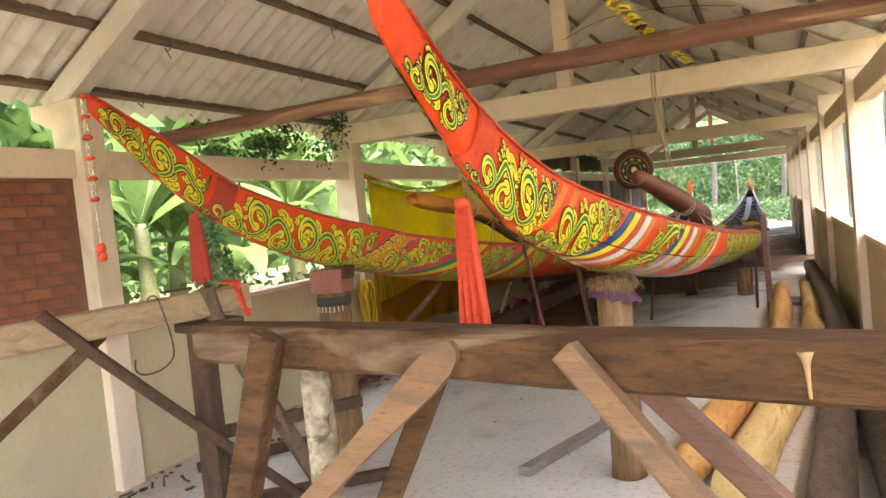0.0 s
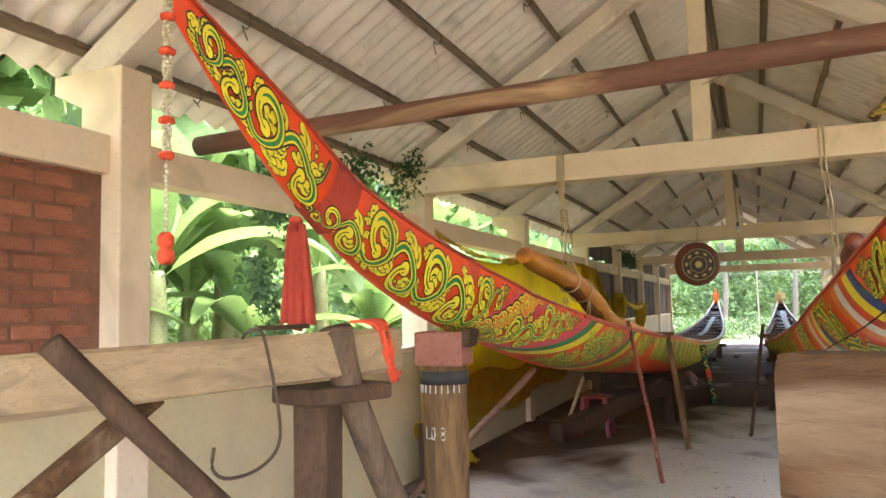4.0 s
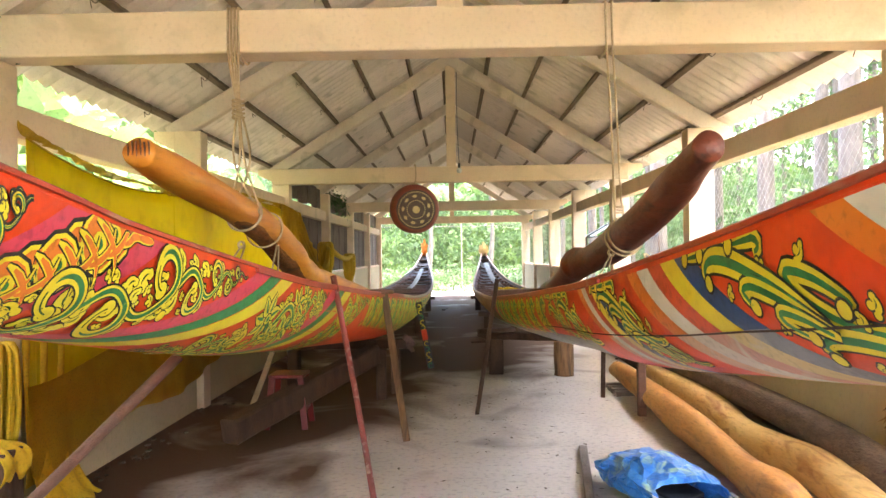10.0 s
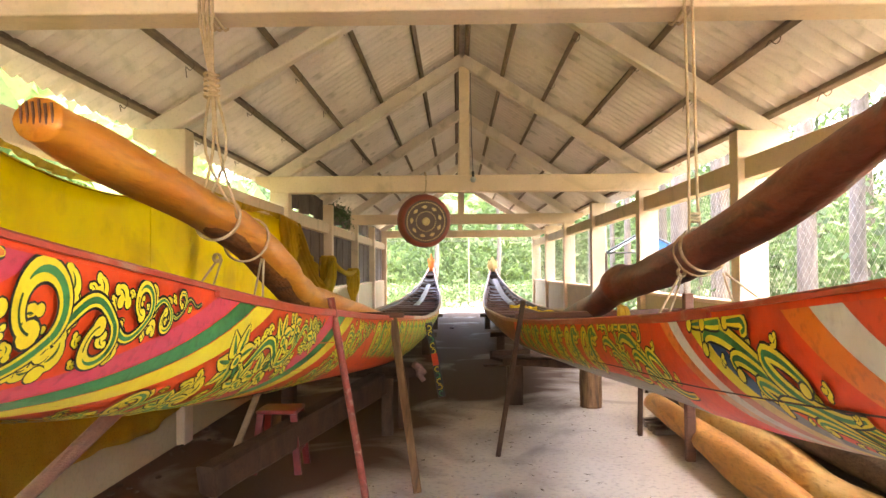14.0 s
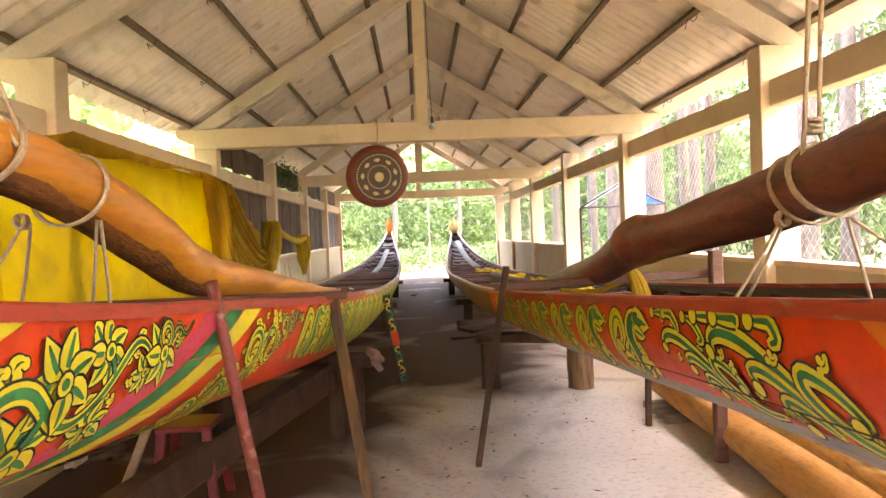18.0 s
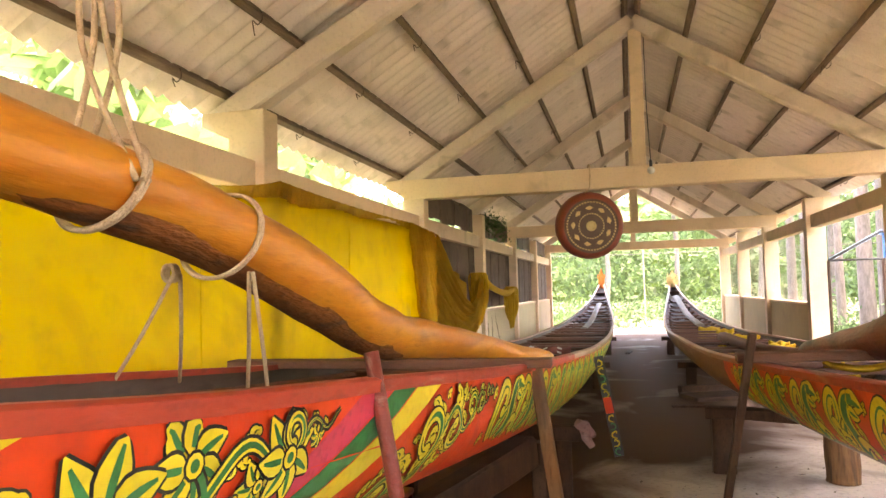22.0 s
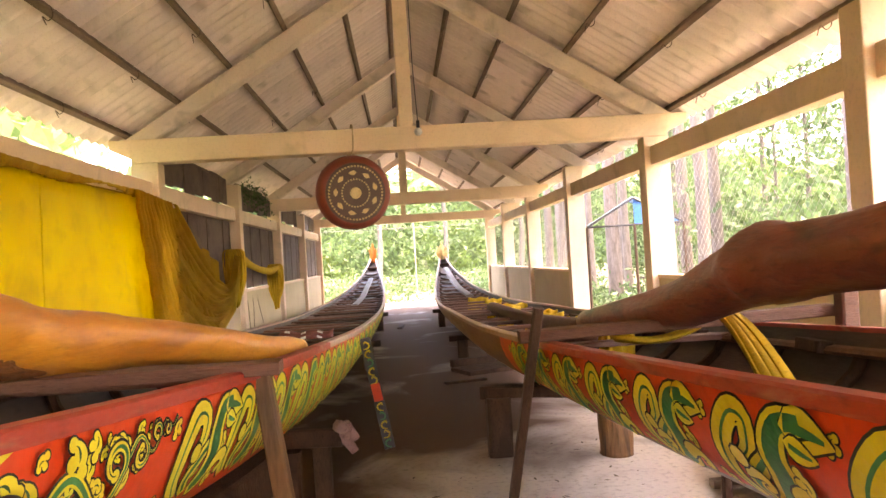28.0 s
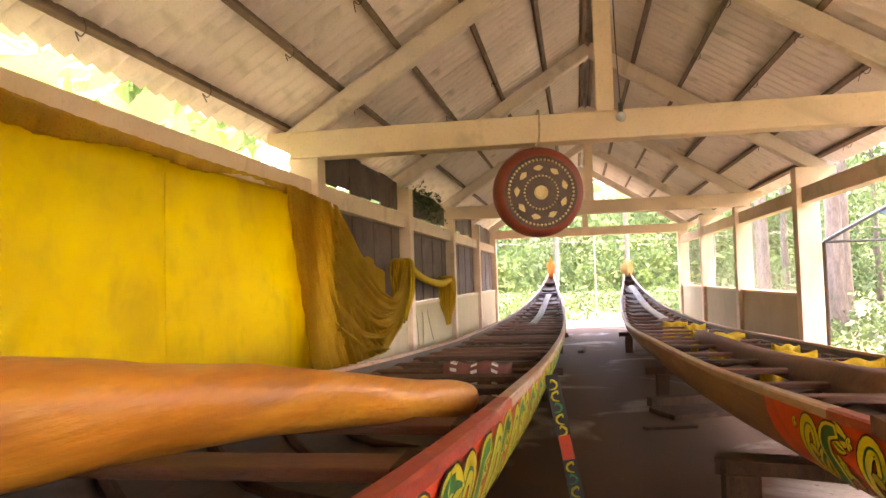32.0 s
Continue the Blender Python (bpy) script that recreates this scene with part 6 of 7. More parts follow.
tagged(part("cable", tube(smooth_path([(0.05, 3.4, 3.2), (0.5, 3.38, 3.32), (1.1, 3.37, 3.30), (1.6, 3.36, 3.2)], 6), 0.003, 5), M["blackplastic"]), "thin black cable strung under the roof", "cable")

# rusty wire ties that hold the sheets to the purlins
rng = random.Random(77)
for side in (-1, 1):
    for px in PX[2:]:
        for k in range(9):
            y = 0.6 + k * 1.75 + rng.uniform(-0.3, 0.3)
            z = RIDGE - SLOPE * px + 0.01
            pts = [(side * px + 0.03, y, z + 0.05), (side * px + 0.034, y + 0.01, z), (side * px, y + 0.015, z - 0.03), (side * px - 0.034, y + 0.02, z), (side * px - 0.04, y + 0.05 + 0.04 * rng.random(), z - 0.03 - 0.05 * rng.random())]
            tagged(part("wire_tie", tube(smooth_path(pts, 3), 0.0035, 5), M["steel"]), "thin rusty wire tie twisted round a purlin", "wire", group="wire ties of the roof")

# ---- garland, banner ----
gar = thing("garland", "white bead garland with red tufts hung from the bow tip", "garland")
GX, GY, GZ = -1.062, -1.19, 2.37
for k in range(40):
    z = GZ - 0.012 * k
    for q in range(3):
        t = q * 2.09 + 0.5 * k
        bm = bmesh.new()
        bmesh.ops.create_icosphere(bm, subdivisions=1, radius=0.0078)
        bmesh.ops.transform(bm, matrix=Matrix.Translation((GX + 0.008 * math.cos(t), GY + 0.008 * math.sin(t), z)), verts=bm.verts)
        part("bead", bm, M["gardenbead"], gar, smooth=True)
for z, h in [(GZ - 0.094 * k - 0.01, 0.011) for k in range(6)] + [(1.665, 0.022), (1.625, 0.022)]:
    part("tuft", tube([(GX, GY, z - h), (GX, GY, z - 0.5 * h), (GX, GY, z + 0.5 * h), (GX, GY, z + h)], [0.012, 0.021, 0.021, 0.012], 14, wobble=0.06, seed=int(z * 100)), M["cloth_red"], gar, "red flower tuft", smooth=True)
for k in range(14):
    bm = bmesh.new()
    bmesh.ops.create_icosphere(bm, subdivisions=1, radius=0.007)
    bmesh.ops.transform(bm, matrix=Matrix.Translation((GX + 0.002 * math.sin(k * 2.3), GY, 1.86 - 0.0125 * k)), verts=bm.verts)
    part("bead", bm, M["gardenbead"], gar, smooth=True)
part("string", tube([(GX, GY, GZ + 0.02), (GX, GY, 1.61)], 0.002, 5), M["chalk"], gar)
ban = thing("banner", "narrow grey-green banner strip with yellow lettering under the roof", "banner")
P0, P1 = Vector((1.20, 3.38, 2.79)), Vector((1.204, -1.3, 2.45))
strip = bmesh.new()
rows = []
for k in range(31):
    p = P0.lerp(P1, k / 30) - Vector((0, 0, 0.02 * math.sin(math.pi * k / 30)))
    rows.append([strip.verts.new(p + Vector((0.8 * q, 0, 0.006 * math.sin(k * 1.7 + 20 * q)))) for q in (-0.055, 0, 0.055)])
for r0, r1 in zip(rows, rows[1:]):
    for q in range(2):
        strip.faces.new((r0[q], r0[q + 1], r1[q + 1], r1[q]))
thicken(strip, 0.004)
part("strip", strip, mat("banner_cloth", (0.34, 0.30, 0.17), (0.24, 0.20, 0.11), 6, 0.8, 0.2, 50), ban, smooth=True)
for k in range(34):
    v = (k + 0.5) / 34
    p = P0.lerp(P1, v) - Vector((0, 0, 0.018 + 0.02 * math.sin(math.pi * v)))
    d, w = (-1) ** k, 0.030 + 0.004 * (k % 3)
    part("letter_bar", tube(smooth_path([p + Vector((-w, -0.03 * d, 0)), p + Vector((-0.3 * w, 0.035 * d, 0)), p + Vector((0.3 * w, -0.03, 0)), p + Vector((w, 0.03 * d, 0))], 4), 0.012, 6, flat=0.4), M["yellow"] if k % 7 else M["darkwood"], ban)

# ---- bag, shoe, chair ----
bag = thing("sack", "crumpled blue woven plastic sack with dark cloth inside, on the floor", "sack")
rng = random.Random(4)
BACKEND, MOUTH = Vector((1.06, 4.22, 0)), Vector((1.27, 3.46, 0))
AX = (MOUTH - BACKEND).normalized()
SD = Vector((-AX.y, AX.x, 0))


def sack_ring(v, grow=1.0):
    """One crumpled hoop of the sack, v from the closed end to the mouth."""
    w = (0.13 + 0.11 * math.sin(math.pi * (0.1 + 0.55 * v))) * grow
    h = (0.05 + 0.085 * math.sin(math.pi * (0.15 + 0.6 * v))) * grow
    c = BACKEND.lerp(MOUTH, v)
    out = []
    for k in range(28):
        t = 2 * math.pi * k / 28
        q = 1 + rng.uniform(-0.10, 0.10) + 0.10 * math.sin(5 * t + 9 * v)
        lip = AX * (0.07 * math.sin(2 * t + 0.6) if v > 0.95 else 0)
        out.append(c + SD * (w * q * math.cos(t)) + Vector((0, 0, max(0.004, h + h * q * math.sin(t)))) + AX * rng.uniform(-0.02, 0.02) + lip)
    return out


bm = bmesh.new()
rows = [[bm.verts.new(p) for p in sack_ring(j / 12)] for j in range(13)]
for r0, r1 in zip(rows, rows[1:]):
    for k in range(28):
        bm.faces.new((r0[k], r0[(k + 1) % 28], r1[(k + 1) % 28], r1[k]))
bm.faces.new(rows[0])
thicken(bm, 0.004)
part("bag", bm, M["bluetarp"], bag)
bm = bmesh.new()
lip0, lip1 = sack_ring(0.985, 1.015), sack_ring(1.03, 1.03)
a, b = [bm.verts.new(p) for p in lip0], [bm.verts.new(p) for p in lip1]
for k in range(12, 30):
    bm.faces.new((a[k % 28], a[(k + 1) % 28], b[(k + 1) % 28], b[k % 28]))
thicken(bm, 0.003)
part("lip", bm, M["chalk"], bag, "white inner lip of the sack")
for k in range(4):
    q = MOUTH - AX * (0.10 + 0.03 * k) + Vector((0.01 * k, 0, 0.03 + 0.026 * k))
    part("dark_cloth", solid(q, (0.30 - 0.03 * k, 0.20, 0.03), (4 * k, 5 - 4 * k, 12 + 7 * k), bevel=0.012), M["blackplastic"], bag, "dark grey folded cloth", smooth=True)
bm = solid((0, 0, 0), (0.2, 0.09, 0.02), bevel=0.008)
bmesh.ops.transform(bm, matrix=pose(0.94, 3.14, 0.014, 0, 0, -12), verts=bm.verts)
tagged(part("phone_case", bm, M["blackplastic"]), "flat dark grey box lying on the floor", "box")
tagged(part("wood_block", solid((1.33, 2.90, 0.05), (0.20, 0.08, 0.1), (0, 0, 6), bevel=0.006), M["polewood"]), "small reddish wood block on the floor", "block")

ch = thing("stool", "small red plastic stool under the boat", "stool")
sx, sy = -1.40, 5.85
part("seat", solid((sx, sy, 0.44), (0.30, 0.30, 0.03), bevel=0.012), M["redplastic"], ch)
for dx in (-1, 1):
    for dy in (-1, 1):
        part("leg", beam((sx + dx * 0.12, sy + dy * 0.12, 0.43), (sx + dx * 0.16, sy + dy * 0.16, 0), 0.05, 0.03, 0.005, up=(0, 1, 0)), M["redplastic"], ch)
    part("stretcher", beam((sx + dx * 0.14, sy - 0.14, 0.15), (sx + dx * 0.14, sy + 0.14, 0.15), 0.03, 0.025, 0.004), M["redplastic"], ch)

# ---- cloths in the boats ----
def drape(x0, y0, z0, x1, y1, z1, w, seed, label, drop=0.12):
    rng = random.Random(seed)
    ph = rng.uniform(0, 6)
    a, b = Vector((x0, y0, z0)), Vector((x1, y1, z1))
    side = Vector((0, 1, 0)) if abs(x1 - x0) > abs(y1 - y0) else Vector((1, 0, 0))

    def fn(u, v):
        p = a.lerp(b, v)
        p = p + side * ((u - 0.5) * w * (0.75 + 0.4 * v)) + Vector((0.012 * math.sin(u * 19 + ph), 0.012 * math.sin(u * 15 + ph), -drop * math.sin(math.pi * v) + 0.012 * math.sin(u * 24 + ph)))
        return p
    cloth("cloth_strip", fn, 14, 10, M["yellowcloth"], label, "cloth", 0.004)


drape(1.20, 6.22, 1.170, 1.03, 5.36, 0.97, 0.10, 1, "mustard yellow cloth strip hanging off the plank", -0.05)
drape(0.80, 6.32, 1.05, 1.22, 6.26, 1.12, 0.08, 2, "mustard yellow cloth strip under the plank", 0.05)
def saddle(x, y, z, w, drop, seed, label):
    """A cloth folded over a thwart, both ends hanging."""
    rng = random.Random(seed)
    ph = rng.uniform(0, 6)

    def fn(u, v):
        t = (v - 0.5) * 2
        hang = max(0, abs(t) - 0.22) * drop * (1 + 0.2 * math.sin(4 * u + ph))
        return (x + (u - 0.5) * w * (1 + 0.12 * t), y + 0.055 * math.tanh(3 * t) + 0.022 * math.sin(17 * u + ph) * abs(t), z - hang + 0.012 * math.sin(11 * u + ph))
    cloth("cloth_strip", fn, 16, 16, M["yellowcloth"], label, "cloth", 0.004)


yy = 7.7
for k in range(9):
    xc, w, zs = (interp(t, yy) for t in HR.t[:3])
    saddle(xc + w * (0.30 + 0.3 * (k % 2)), yy, zs + 0.0, 0.20 + 0.08 * (k % 3), 0.30, 10 + k, "bright yellow cloth folded over the boat's thwart")
    yy += 0.80 if k % 3 else 1.6

pat = bmesh.new()
grid = []
for j in range(15):
    v = j / 14
    grid.append([pat.verts.new((-1.04 + 0.40 * i / 10, 8.80 - 0.10 * min(1, 3 * v) + 0.01 * math.sin(i * 2), 0.945 - 0.24 * max(0, v - 0.25) + 0.012 * math.sin(i * 1.3))) for i in range(11)])
for j in range(14):
    for i in range(10):
        f = pat.faces.new((grid[j][i], grid[j][i + 1], grid[j + 1][i + 1], grid[j + 1][i]))
        f.material_index = 1 if (i % 3 == 1 and j % 2) else 0
thicken(pat, 0.006)
tagged(part("checked_scarf", pat, [mat("scarf_red", (0.22, 0.07, 0.05), (0.15, 0.05, 0.04), 20, 0.9, 0.3, 120), M["chalk"]], smooth=True), "dark red and white checked scarf over a thwart", "scarf")

# ---- clutter at the far end ----
for x, y, s in ((0.95, 12.4, (0.9, 0.5, 0.05)), (0.8, 12.9, (0.7, 0.12, 0.10)), (0.55, 11.6, (0.5, 0.09, 0.03)), (-0.2, 19.0, (0.1, 0.7, 0.04))):
    tagged(part("scrap_board", solid((x, y, s[2] / 2 + 0.002), s, (0, 0, 25 * x), bevel=0.004), M["darkwood"]), "dark scrap board lying on the floor", "board")
litter = bmesh.new()
rng = random.Random(12)
for k in range(420):
    y = rng.uniform(1.5, 16)
    x = rng.gauss(0.55, 0.55) if rng.random() < 0.75 else rng.uniform(-2.2, 2.2)
    x = max(-2.3, min(1.5, x))
    s, t = rng.uniform(0.008, 0.032), rng.uniform(0, 6.28)
    c, q = math.cos(t), math.sin(t)
    litter.faces.new([litter.verts.new((x + s * (c * u - 0.35 * q * v), y + s * (q * u + 0.35 * c * v), 0.003 + 0.006 * rng.random())) for u, v in ((-1, 0), (0, -1), (1, 0), (0, 1))])
tagged(part("leaf_litter", litter, M["cardboard"]), "small dry leaves and wood chips on the floor", "litter", kind="stuff")
dirt = bmesh.new()
for side in (-1, 1):
    for k in range(160):
        y = rng.uniform(-3, 20)
        x = side * (2.42 - abs(rng.gauss(0, 0.10)))
        bmesh.ops.create_icosphere(dirt, subdivisions=1, radius=rng.uniform(0.008, 0.03), matrix=Matrix.Translation((x, y, 0.006)) @ Matrix.Diagonal((1, 1.5, 0.5, 1)))
tagged(part("rubble", dirt, M["cardboard"]), "crumbs of dirt and rubble along the walls", "rubble", kind="stuff")

scraps = bmesh.new()
for k in range(120):
    y = rng.uniform(-1.4, 3.0)
    x = -2.28 + abs(rng.gauss(0, 0.22))
    ln, w = rng.uniform(0.02, 0.13), rng.uniform(0.008, 0.024)
    join(scraps, solid((x, y, 0.012 + 0.04 * rng.random() * max(0, 1 - (x + 2.28) / 0.3)), (ln, w, 0.014), (rng.uniform(-20, 20), rng.uniform(-14, 14), rng.uniform(0, 180)), bevel=0.003))
tagged(part("bark_scraps", scraps, M["legwood"]), "dark bark scraps and chips heaped along the wall", "scraps", kind="stuff")

# wire netting in the openings on one side
for i in range(len(FRAMES) - 1):
    if FRAMES[i] < -4 or abs(FRAMES[i] - 10.5) < 0.1:
        continue
    ya, yb, za, zb = FRAMES[i] + 0.1, FRAMES[i + 1] - 0.1, WALL, RAILS[1][0]
    V, F = [], []
    for d in (-1, 1):
        c = ya - (zb - za)
        while c < yb + (zb - za):
            p, q = (c, za if d > 0 else zb), (c + zb - za, zb if d > 0 else za)
            if p[0] < ya:
                p = (ya, p[1] + d * (ya - p[0]))
            if q[0] > yb:
                q = (yb, q[1] - d * (q[0] - yb))
            if q[0] - p[0] > 0.02:
                b = len(V)
                for y, z in (p, q):
                    for dx, dy, dz in ((0.0011, 0, 0), (-0.0006, 0.0008, 0.0008), (-0.0006, -0.0008, -0.0008)):
                        V.append((COLX + dx + 0.001 * d, y + dy, z + dz))
                F += [(b + k, b + (k + 1) % 3, b + 3 + (k + 1) % 3, b + 3 + k) for k in range(3)]
            c += 0.085
    me = bpy.data.meshes.new("wire_netting")
    me.from_pydata(V, [], F)
    me.materials.append(M["galv"])
    tagged(new("wire_netting", me), "fine galvanised wire netting across the wall opening", "wire mesh", kind="stuff")

# ---- hut outside the side opening ----
hut = thing("canopy_hut", "small canopy with blue sheet roof on rusty posts beside the shed", "hut")
APEX, LEFT, RIGHT = Vector((3.24, 13.47, 2.13)), Vector((2.60, 13.66, 1.75)), Vector((3.88, 13.28, 1.75))
BACK = Vector((0.30, 1.1, 0))
for p in (LEFT, RIGHT, (LEFT + RIGHT) / 2):
    part("post", tube([(p.x, p.y, -0.06), (p.x, p.y, p.z)], 0.022, 8), M["steel"], hut)
for p, q in ((LEFT, RIGHT), (LEFT, APEX), (APEX, RIGHT)):
    part("edge_bar", tube([p, q], 0.017, 6), M["blackplastic"], hut)
bluemetal = mat("blue_sheet_metal", (0.03, 0.22, 0.65), (0.02, 0.16, 0.5), 5, 0.4, 0.1, 30)
bluefilm = mat("clear_sheet", (0.45, 0.58, 0.70), (0.35, 0.5, 0.62), 5, 0.4, 0.1, 30, leaf=0.6, clear=0.6)
bm = bmesh.new()
bm.faces.new([bm.verts.new(v + Vector((0.01, 0.03, 0))) for v in ((LEFT + RIGHT) / 2, RIGHT, APEX)])
thicken(bm, 0.004)
part("gable_sheet", bm, bluemetal, hut, "blue sheet gable")
for s0 in (LEFT, RIGHT):
    bm = bmesh.new()
    rows = [[bm.verts.new(s0.lerp(APEX, v) + BACK * (i / 16) + Vector((0, 0.02, 0.02 + 0.008 * (i % 2)))) for i in range(17)] for v in (0, 1)]
    for i in range(16):
        bm.faces.new((rows[0][i], rows[0][i + 1], rows[1][i + 1], rows[1][i]))
    thicken(bm, 0.004)
    part("roof_sheet", bm, bluemetal if s0 is RIGHT else bluefilm, hut, "blue corrugated sheet roof" if s0 is RIGHT else "pale see-through corrugated sheet")
fence = thing("wire_fence", "low rusty wire fence with a brick base beside the shed", "fence")
part("base", solid((3.6, 12.4, 0.2), (0.12, 4.2, 0.5), bevel=0.01), M["brick"], fence)
for k in range(14):
    part("wire", tube([(3.6, 10.4 + k * 0.3, 0.45), (3.6, 10.7 + k * 0.3, 0.95)], 0.006, 5), M["steel"], fence)
    part("wire", tube([(3.6, 10.7 + k * 0.3, 0.45), (3.6, 10.4 + k * 0.3, 0.95)], 0.006, 5), M["steel"], fence)
part("top_rail", tube([(3.6, 10.4, 0.95), (3.6, 14.6, 0.95)], 0.014, 6), M["steel"], fence)

# ---- vegetation ----
def leaf_cloud(centres, n, size, seed, name, label, category="foliage", material=None, kind="stuff"):
    """Small pointed leaves scattered in clumps round the centres (x, y, z, radius)."""
    r = np.random.RandomState(seed)
    V, F = [], []
    for cx, cy, cz, rad in centres:
        p = r.normal(0, 0.42, (n, 3)) * rad + (cx, cy, cz)
        d = r.normal(0, 1, (n, 3)) + (0, 0, -0.3)
        d /= np.linalg.norm(d, axis=1)[:, None]
        s = np.cross(d, r.normal(0, 1, (n, 3)))
        s /= np.linalg.norm(s, axis=1)[:, None]
        ln = size * r.uniform(0.6, 1.4, (n, 1))
        b = len(V)
        V += np.stack([p, p + d * ln * 0.45 + s * ln * 0.22, p + d * ln, p + d * ln * 0.45 - s * ln * 0.22], 1).reshape(-1, 3).tolist()
        F += [(b + 4 * i, b + 4 * i + 1, b + 4 * i + 2, b + 4 * i + 3) for i in range(n)]
    me = bpy.data.meshes.new(name)
    me.from_pydata(V, [], F)
    me.materials.append(material or M["leaf"])
    return tagged(new(name, me), label, category, kind=kind)


def banana(seed, h):
    rng = random.Random(seed)
    t = thing("banana_plant", "banana plant with broad arching bright green leaves", "banana plant", group="banana plants by the shed")
    part("stem", tube(smooth_path([(0, 0, -0.06), (0.02, 0.02, h * 0.5), (0.0, 0.03, h)], 4), [0.12] * 5 + [0.09] * 3 + [0.07], 10), mat("banana_stem", (0.20, 0.24, 0.09), (0.15, 0.12, 0.06), 4, 0.7, 0.2, 30), t, smooth=True)
    for k in range(10):
        az, el, ln, w = k * 2.4 + rng.uniform(-0.4, 0.4), rng.uniform(0.5, 1.25), rng.uniform(1.4, 2.1), rng.uniform(0.17, 0.26)
        bm = bmesh.new()
        rows, p, e = [], Vector((0, 0, h - 0.1)), el
        for j in range(12):
            v = j / 11
            d = Vector((math.cos(az) * math.cos(e), math.sin(az) * math.cos(e), math.sin(e)))
            s = Vector((-math.sin(az), math.cos(az), 0))
            ww = w * max(0.04, math.sin(math.pi * min(1, max(0, (v - 0.12) / 0.88)) ** 0.8)) ** 0.6 if v > 0.12 else 0.02
            ww *= rng.uniform(0.82, 1.0)
            dn = Vector((0, 0, 1)).cross(s)
            rows.append([bm.verts.new(p - s * ww + Vector((0, 0, ww * 0.35))), bm.verts.new(p), bm.verts.new(p + s * ww + Vector((0, 0, ww * 0.35)))])
            p = p + d * (ln / 11)
            e -= 0.05 + 0.19 * v
        for r0, r1 in zip(rows, rows[1:]):
            for i in range(2):
                bm.faces.new((r0[i], r0[i + 1], r1[i + 1], r1[i]))
        part("leaf", bm, M["banana"], t, smooth=True)
    return t


kinds = [banana(1, 1.5), banana(2, 1.9), banana(3, 1.2)]
spots = [(-4.9, 1.0), (-4.9, 2.7), (-5.1, 4.4), (-5.0, -0.8), (-5.4, 0.2), (-5.8, 2.0), (-5.5, 3.8), (-5.3, 6.2), (-5.2, 7.6), (-5.2, 9.0), (-6.4, 5.4), (-6.6, 1.0), (-5.0, 11.2), (-5.2, 13.5), (-6.8, -1.2), (-7.4, 3.2), (-5.0, -3.2), (-5.6, 10.2), (-7.6, 7.2), (-8.2, 0.6), (-8.6, 4.6)]
rng = random.Random(31)
for i, (x, y) in enumerate(spots):
    m = pose(x, y, 0, 0, 0, rng.uniform(0, 360)) @ Matrix.Scale(1.0, 4)
    if i < 3:
        kinds[i].matrix_basis = m
    else:
        c = copy_thing(kinds[i % 3], m)
        f = rng.uniform(0.85, 1.3)
        c.scale = (f, f, f)

r = np.random.RandomState(6)
leaf_cloud([(-9.0 - 6 * r.rand(), -10 + 40 * r.rand(), 0.6 + 6.6 * r.rand(), 1.4) for _ in range(170)], 190, 0.28, 1, "thicket", "dense leafy thicket beyond the banana plants", material=M["banana"])
leaf_cloud([(-4.8 - 3.0 * r.rand(), -5 + 24 * r.rand(), 2.6 + 2.2 * r.rand(), 0.7) for _ in range(130)], 26, 0.62, 21, "foliage", "bright broad leaves behind the eave", material=M["banana"])
leaf_cloud([(-5.5 - 3.5 * r.rand(), -5 + 19 * r.rand(), 1.0 + 1.6 * r.rand(), 0.8) for _ in range(60)], 110, 0.20, 22, "foliage", "bright leafy shrubs beside the shed", material=M["banana"])
leaf_cloud([(-3.5 - 3.5 * r.rand(), -4 + 19 * r.rand(), 0.1 + 0.6 * r.rand(), 0.6) for _ in range(70)], 130, 0.14, 2, "undergrowth", "low leafy weeds along the shed")
leaf_cloud([(8 + 18 * r.rand(), -6 + 48 * r.rand(), 0.2 + 2.2 * r.rand(), 1.3) for _ in range(190)], 170, 0.28, 3, "undergrowth", "leafy undergrowth between the tree trunks")
leaf_cloud([(9.5 + 7 * r.rand(), -8 + 60 * r.rand(), 2.5 + 7.5 * r.rand(), 1.5) for _ in range(150)], 120, 0.27, 14, "canopy", "leafy boughs hanging between the tree trunks")
leaf_cloud([(16 + 12 * r.rand(), -12 + 78 * r.rand(), 1.0 + 14 * r.rand(), 2.2) for _ in range(190)], 150, 0.40, 4, "canopy", "green forest canopy between the trunks", material=M["hedge"])
leaf_cloud([(-22 + 44 * r.rand(), 52 + 16 * r.rand(), 0.8 + 9 * r.rand(), 2.3) for _ in range(190)], 190, 0.5, 5, "hedge", "bright green trees beyond the lawn", material=M["hedge"])
leaf_cloud([(-14 + 10 * r.rand(), 26 + 22 * r.rand(), 0.5 + 3.5 * r.rand(), 1.3) for _ in range(40)], 170, 0.28, 7, "hedge", "bright green shrubs beside the lawn", material=M["hedge"])
leaf_cloud([(-8 + 16 * r.rand(), 29.4 + 24 * r.rand(), 0.0, 0.7) for _ in range(420)], 90, 0.20, 31, "lawn_grass", "short bright grass of the lawn", "grass", material=M["leaf"])
leaf_cloud([(3.6 + 5 * r.rand(), -3 + 28 * r.rand(), 0.0, 0.55) for _ in range(260)], 80, 0.15, 32, "ground_weeds", "low weeds on the ground beside the shed", "weeds")
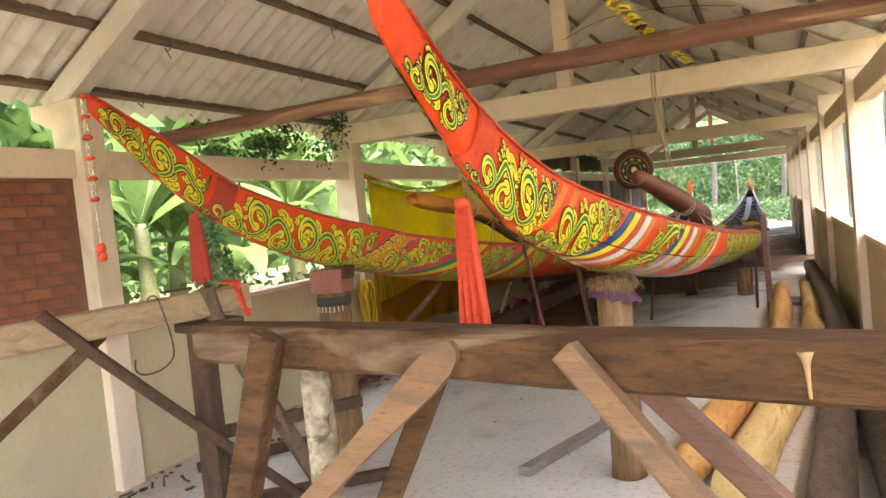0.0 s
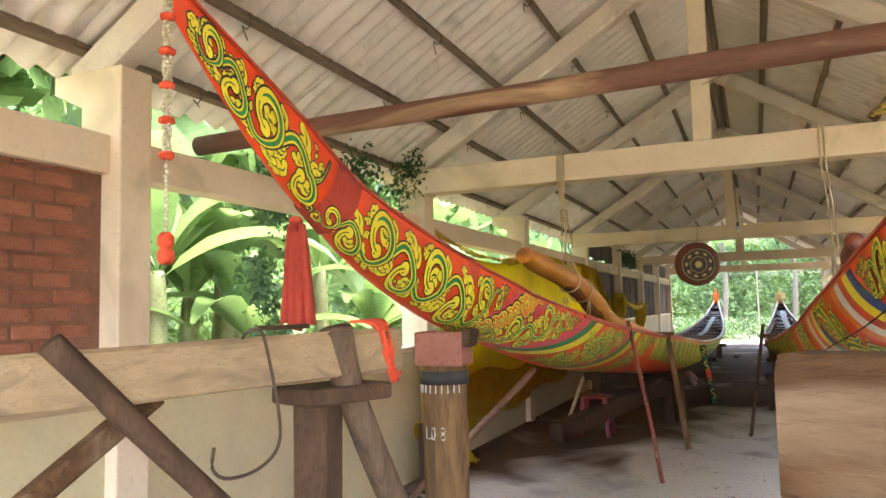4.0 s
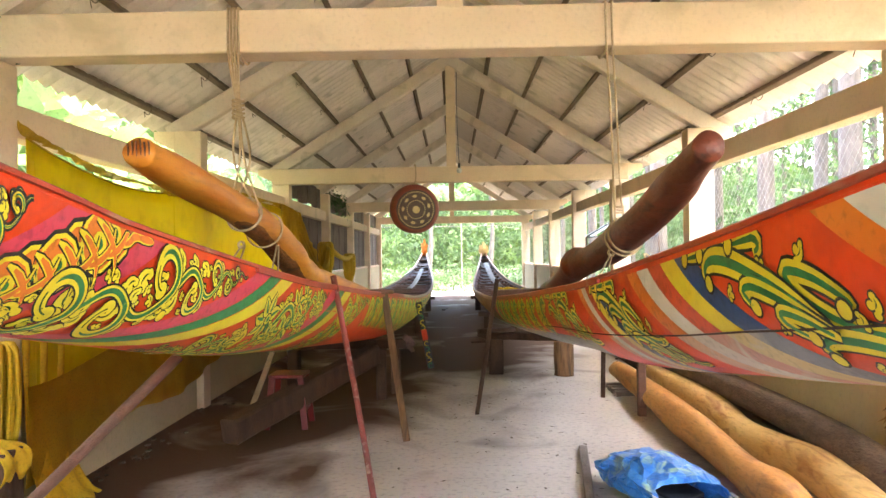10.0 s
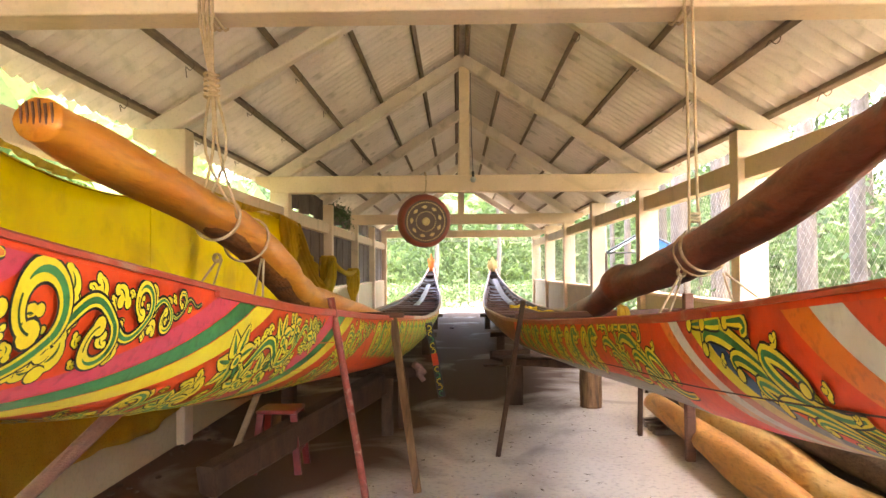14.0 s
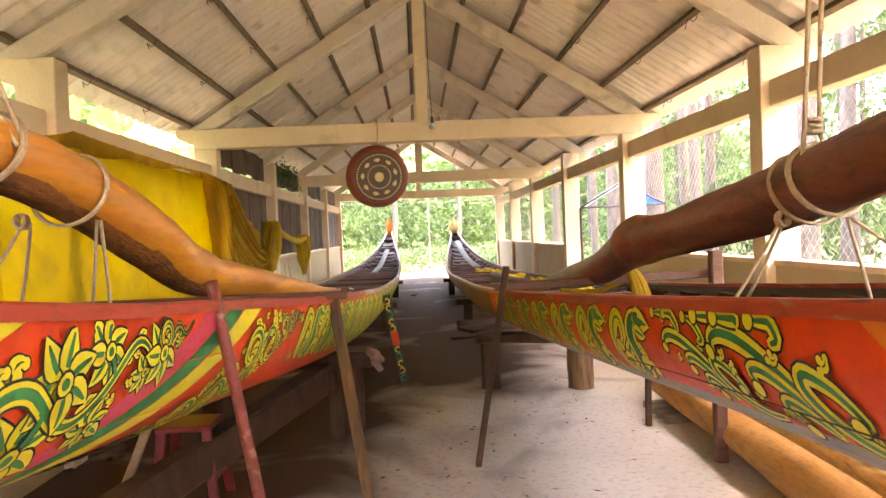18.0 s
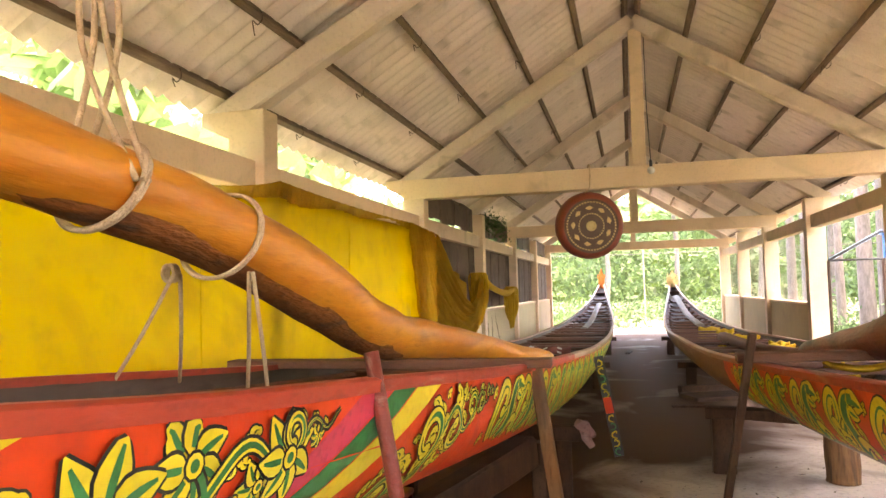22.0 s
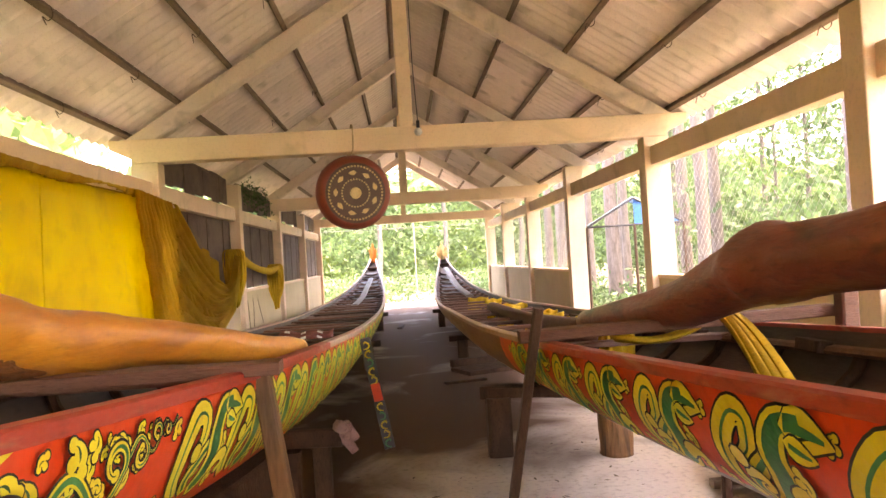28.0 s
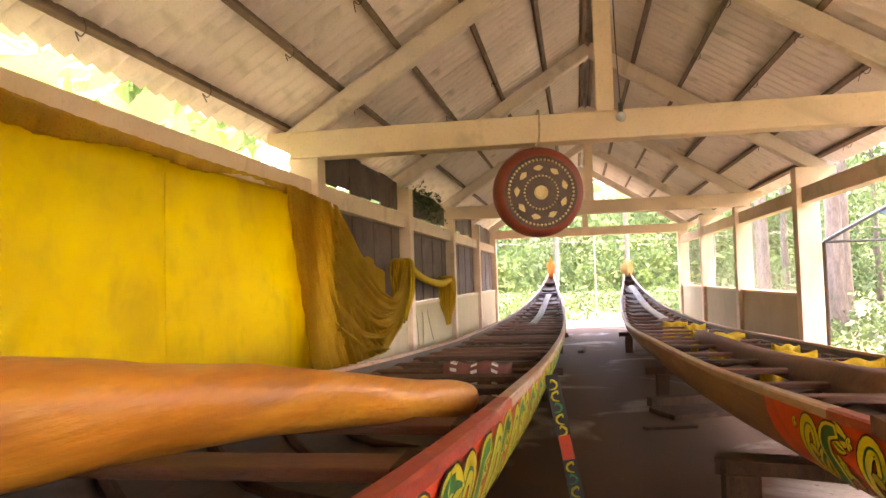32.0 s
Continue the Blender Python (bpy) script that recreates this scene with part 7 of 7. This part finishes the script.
leaf_cloud([(-2.52 + 0.15 * r.randn(), 1.9 + 0.5 * r.randn(), 2.45 + 0.12 * r.randn(), 0.16) for _ in range(16)] + [(-2.75 + 0.06 * r.randn(), 1.55 + 0.12 * r.randn(), 1.2 + 1.2 * r.rand(), 0.12) for _ in range(22)] + [(-2.5 + 0.05 * r.randn(), 3.3 + 0.15 * r.randn(), 2.75 + 0.12 * r.randn(), 0.13) for _ in range(8)], 60, 0.055, 8, "vine", "green climbing vine on the rail and column")
leaf_cloud([(-2.45 + 0.06 * r.randn(), 14.2 + 2.5 * r.rand(), 2.62 + 0.12 * r.randn(), 0.12) for _ in range(14)], 50, 0.05, 9, "vine", "climbing vine under the far roof edge")

def tree_bank(name, a, b, h, label, seed):
    """A far, uneven bank of foliage from a to b."""
    r = np.random.RandomState(seed)
    A, B = Vector((*a, 0)), Vector((*b, 0))
    n, m = 70, 12
    side = (B - A).cross(Vector((0, 0, 1))).normalized()
    bm = bmesh.new()
    top = np.convolve(r.rand(n + 9), np.ones(5) / 5, "same")
    grid = []
    for j in range(m + 1):
        grid.append([bm.verts.new(A.lerp(B, i / n) + side * (1.6 * r.rand() - 2.5 * j / m) + Vector((0, 0, -0.3 + h * (0.6 + 0.8 * top[i]) * j / m))) for i in range(n + 1)])
    for j in range(m):
        for i in range(n):
            bm.faces.new((grid[j][i], grid[j][i + 1], grid[j + 1][i + 1], grid[j + 1][i]))
    tagged(part(name, bm, M["bank"]), label, "trees", kind="structure")


M["bank"] = mat("far_foliage", (0.10, 0.17, 0.03), (0.045, 0.09, 0.018), 1.3, 0.8, 0.6, 5, world_coords=True)
tree_bank("backdrop", (52, -40), (52, 80), 5.0, "far green woods beyond the tree trunks", 1)
tree_bank("backdrop", (60, 76), (-60, 76), 10.0, "far green trees beyond the lawn", 2)
tree_bank("backdrop", (-20, 80), (-20, -30), 7.0, "green trees behind the banana plants", 3)
rng = random.Random(17)
tree0 = None
for k in range(64):
    x, y = 5.2 + 20 * rng.random() ** 1.2, -5 + 46 * rng.random()
    if k < 8:
        x, y = 4.6 + 2.6 * rng.random(), 2.0 + 2.9 * k
    s = rng.uniform(0.85, 1.2)
    if tree0 is None:
        tree0 = thing("tree", "tall straight grey-barked tree beside the shed", "tree", group="trees beside the shed")
        part("trunk", tube(smooth_path([(0, 0, -0.1), (0.03, 0, 2.5), (-0.03, 0.04, 6), (0.05, 0, 10.5), (0.1, 0.1, 13)], 5), [0.17 - 0.0062 * i for i in range(21)], 12, wobble=0.03), M["trunk"], tree0, smooth=True)
        for b in range(7):
            z, az = 5.5 + b * 1.0, b * 2.2
            part("limb", tube(smooth_path([(0, 0, z), (0.9 * math.cos(az), 0.9 * math.sin(az), z + 0.5), (1.9 * math.cos(az), 1.9 * math.sin(az), z + 0.7)], 4), [0.06 - 0.006 * i for i in range(9)], 6), M["trunk"], tree0)
        rr = np.random.RandomState(3)
        cr = leaf_cloud([(1.6 * math.cos(q), 1.6 * math.sin(q), 8.5 + 4.5 * rr.rand(), 0.95) for q in 6.28 * rr.rand(18)], 70, 0.24, 12, "crown", "", "", kind="")
        cr.parent = tree0
        tree0.matrix_basis = pose(x, y, 0)
    else:
        o = copy_thing(tree0, pose(x, y, 0, 0, 0, rng.uniform(0, 360)))
        o.scale = (s * rng.uniform(0.7, 1.1),) * 2 + (s,)

for x, y, h in ((-1.5, 46, 5.2), (2.6, 50, 6.0), (-6, 44, 4.6), (7, 47, 5.4)):
    pt = thing("palm", "palm tree with arching fronds beyond the lawn", "palm")
    part("trunk", tube(smooth_path([(x, y, -0.1), (x + 0.2, y, h * 0.5), (x + 0.1, y, h)], 4), [0.17] * 4 + [0.14] * 5, 10), M["trunk"], pt, smooth=True)
    for k in range(11):
        az, e = k * 0.571 + 0.3, 0.9
        bm = bmesh.new()
        p = Vector((x + 0.1, y, h))
        pts = []
        for j in range(11):
            pts.append(p.copy())
            p = p + Vector((math.cos(az) * math.cos(e), math.sin(az) * math.cos(e), math.sin(e))) * 0.26
            e -= 0.20
        s = Vector((-math.sin(az), math.cos(az), 0))
        for j in range(1, 11):
            for sg in (-1, 1):
                for q in (0, 0.5):
                    a = pts[j - 1].lerp(pts[j], q)
                    d = (pts[j] - pts[j - 1]).normalized()
                    tipp = a + s * sg * 0.55 + d * 0.3 - Vector((0, 0, 0.22))
                    bm.faces.new([bm.verts.new(v) for v in (a, a + d * 0.07, tipp)])
        part("frond", bm, M["banana"], pt)
tagged(part("lawn_post", tube([(0.45, 33, -0.06), (0.45, 33, 3.2)], 0.03, 6), M["grey"]), "thin grey pole on the lawn", "pole")
tagged(part("lawn_wire", tube(smooth_path([(-12, 33, 2.9), (0.45, 33, 2.75), (14, 33, 2.95)], 6), 0.012, 5), M["blackplastic"]), "thin dark wire across the lawn", "wire")
M["apron"] = mat("apron_concrete", (0.26, 0.24, 0.21), (0.19, 0.17, 0.15), 1.5, 0.8, 0.2, 25)
tagged(part("path", solid((0, 27.4, -0.045), (5.4, 3.4, 0.05), bevel=0.01), M["apron"]), "pale concrete apron at the shed's end", "pavement", kind="structure")
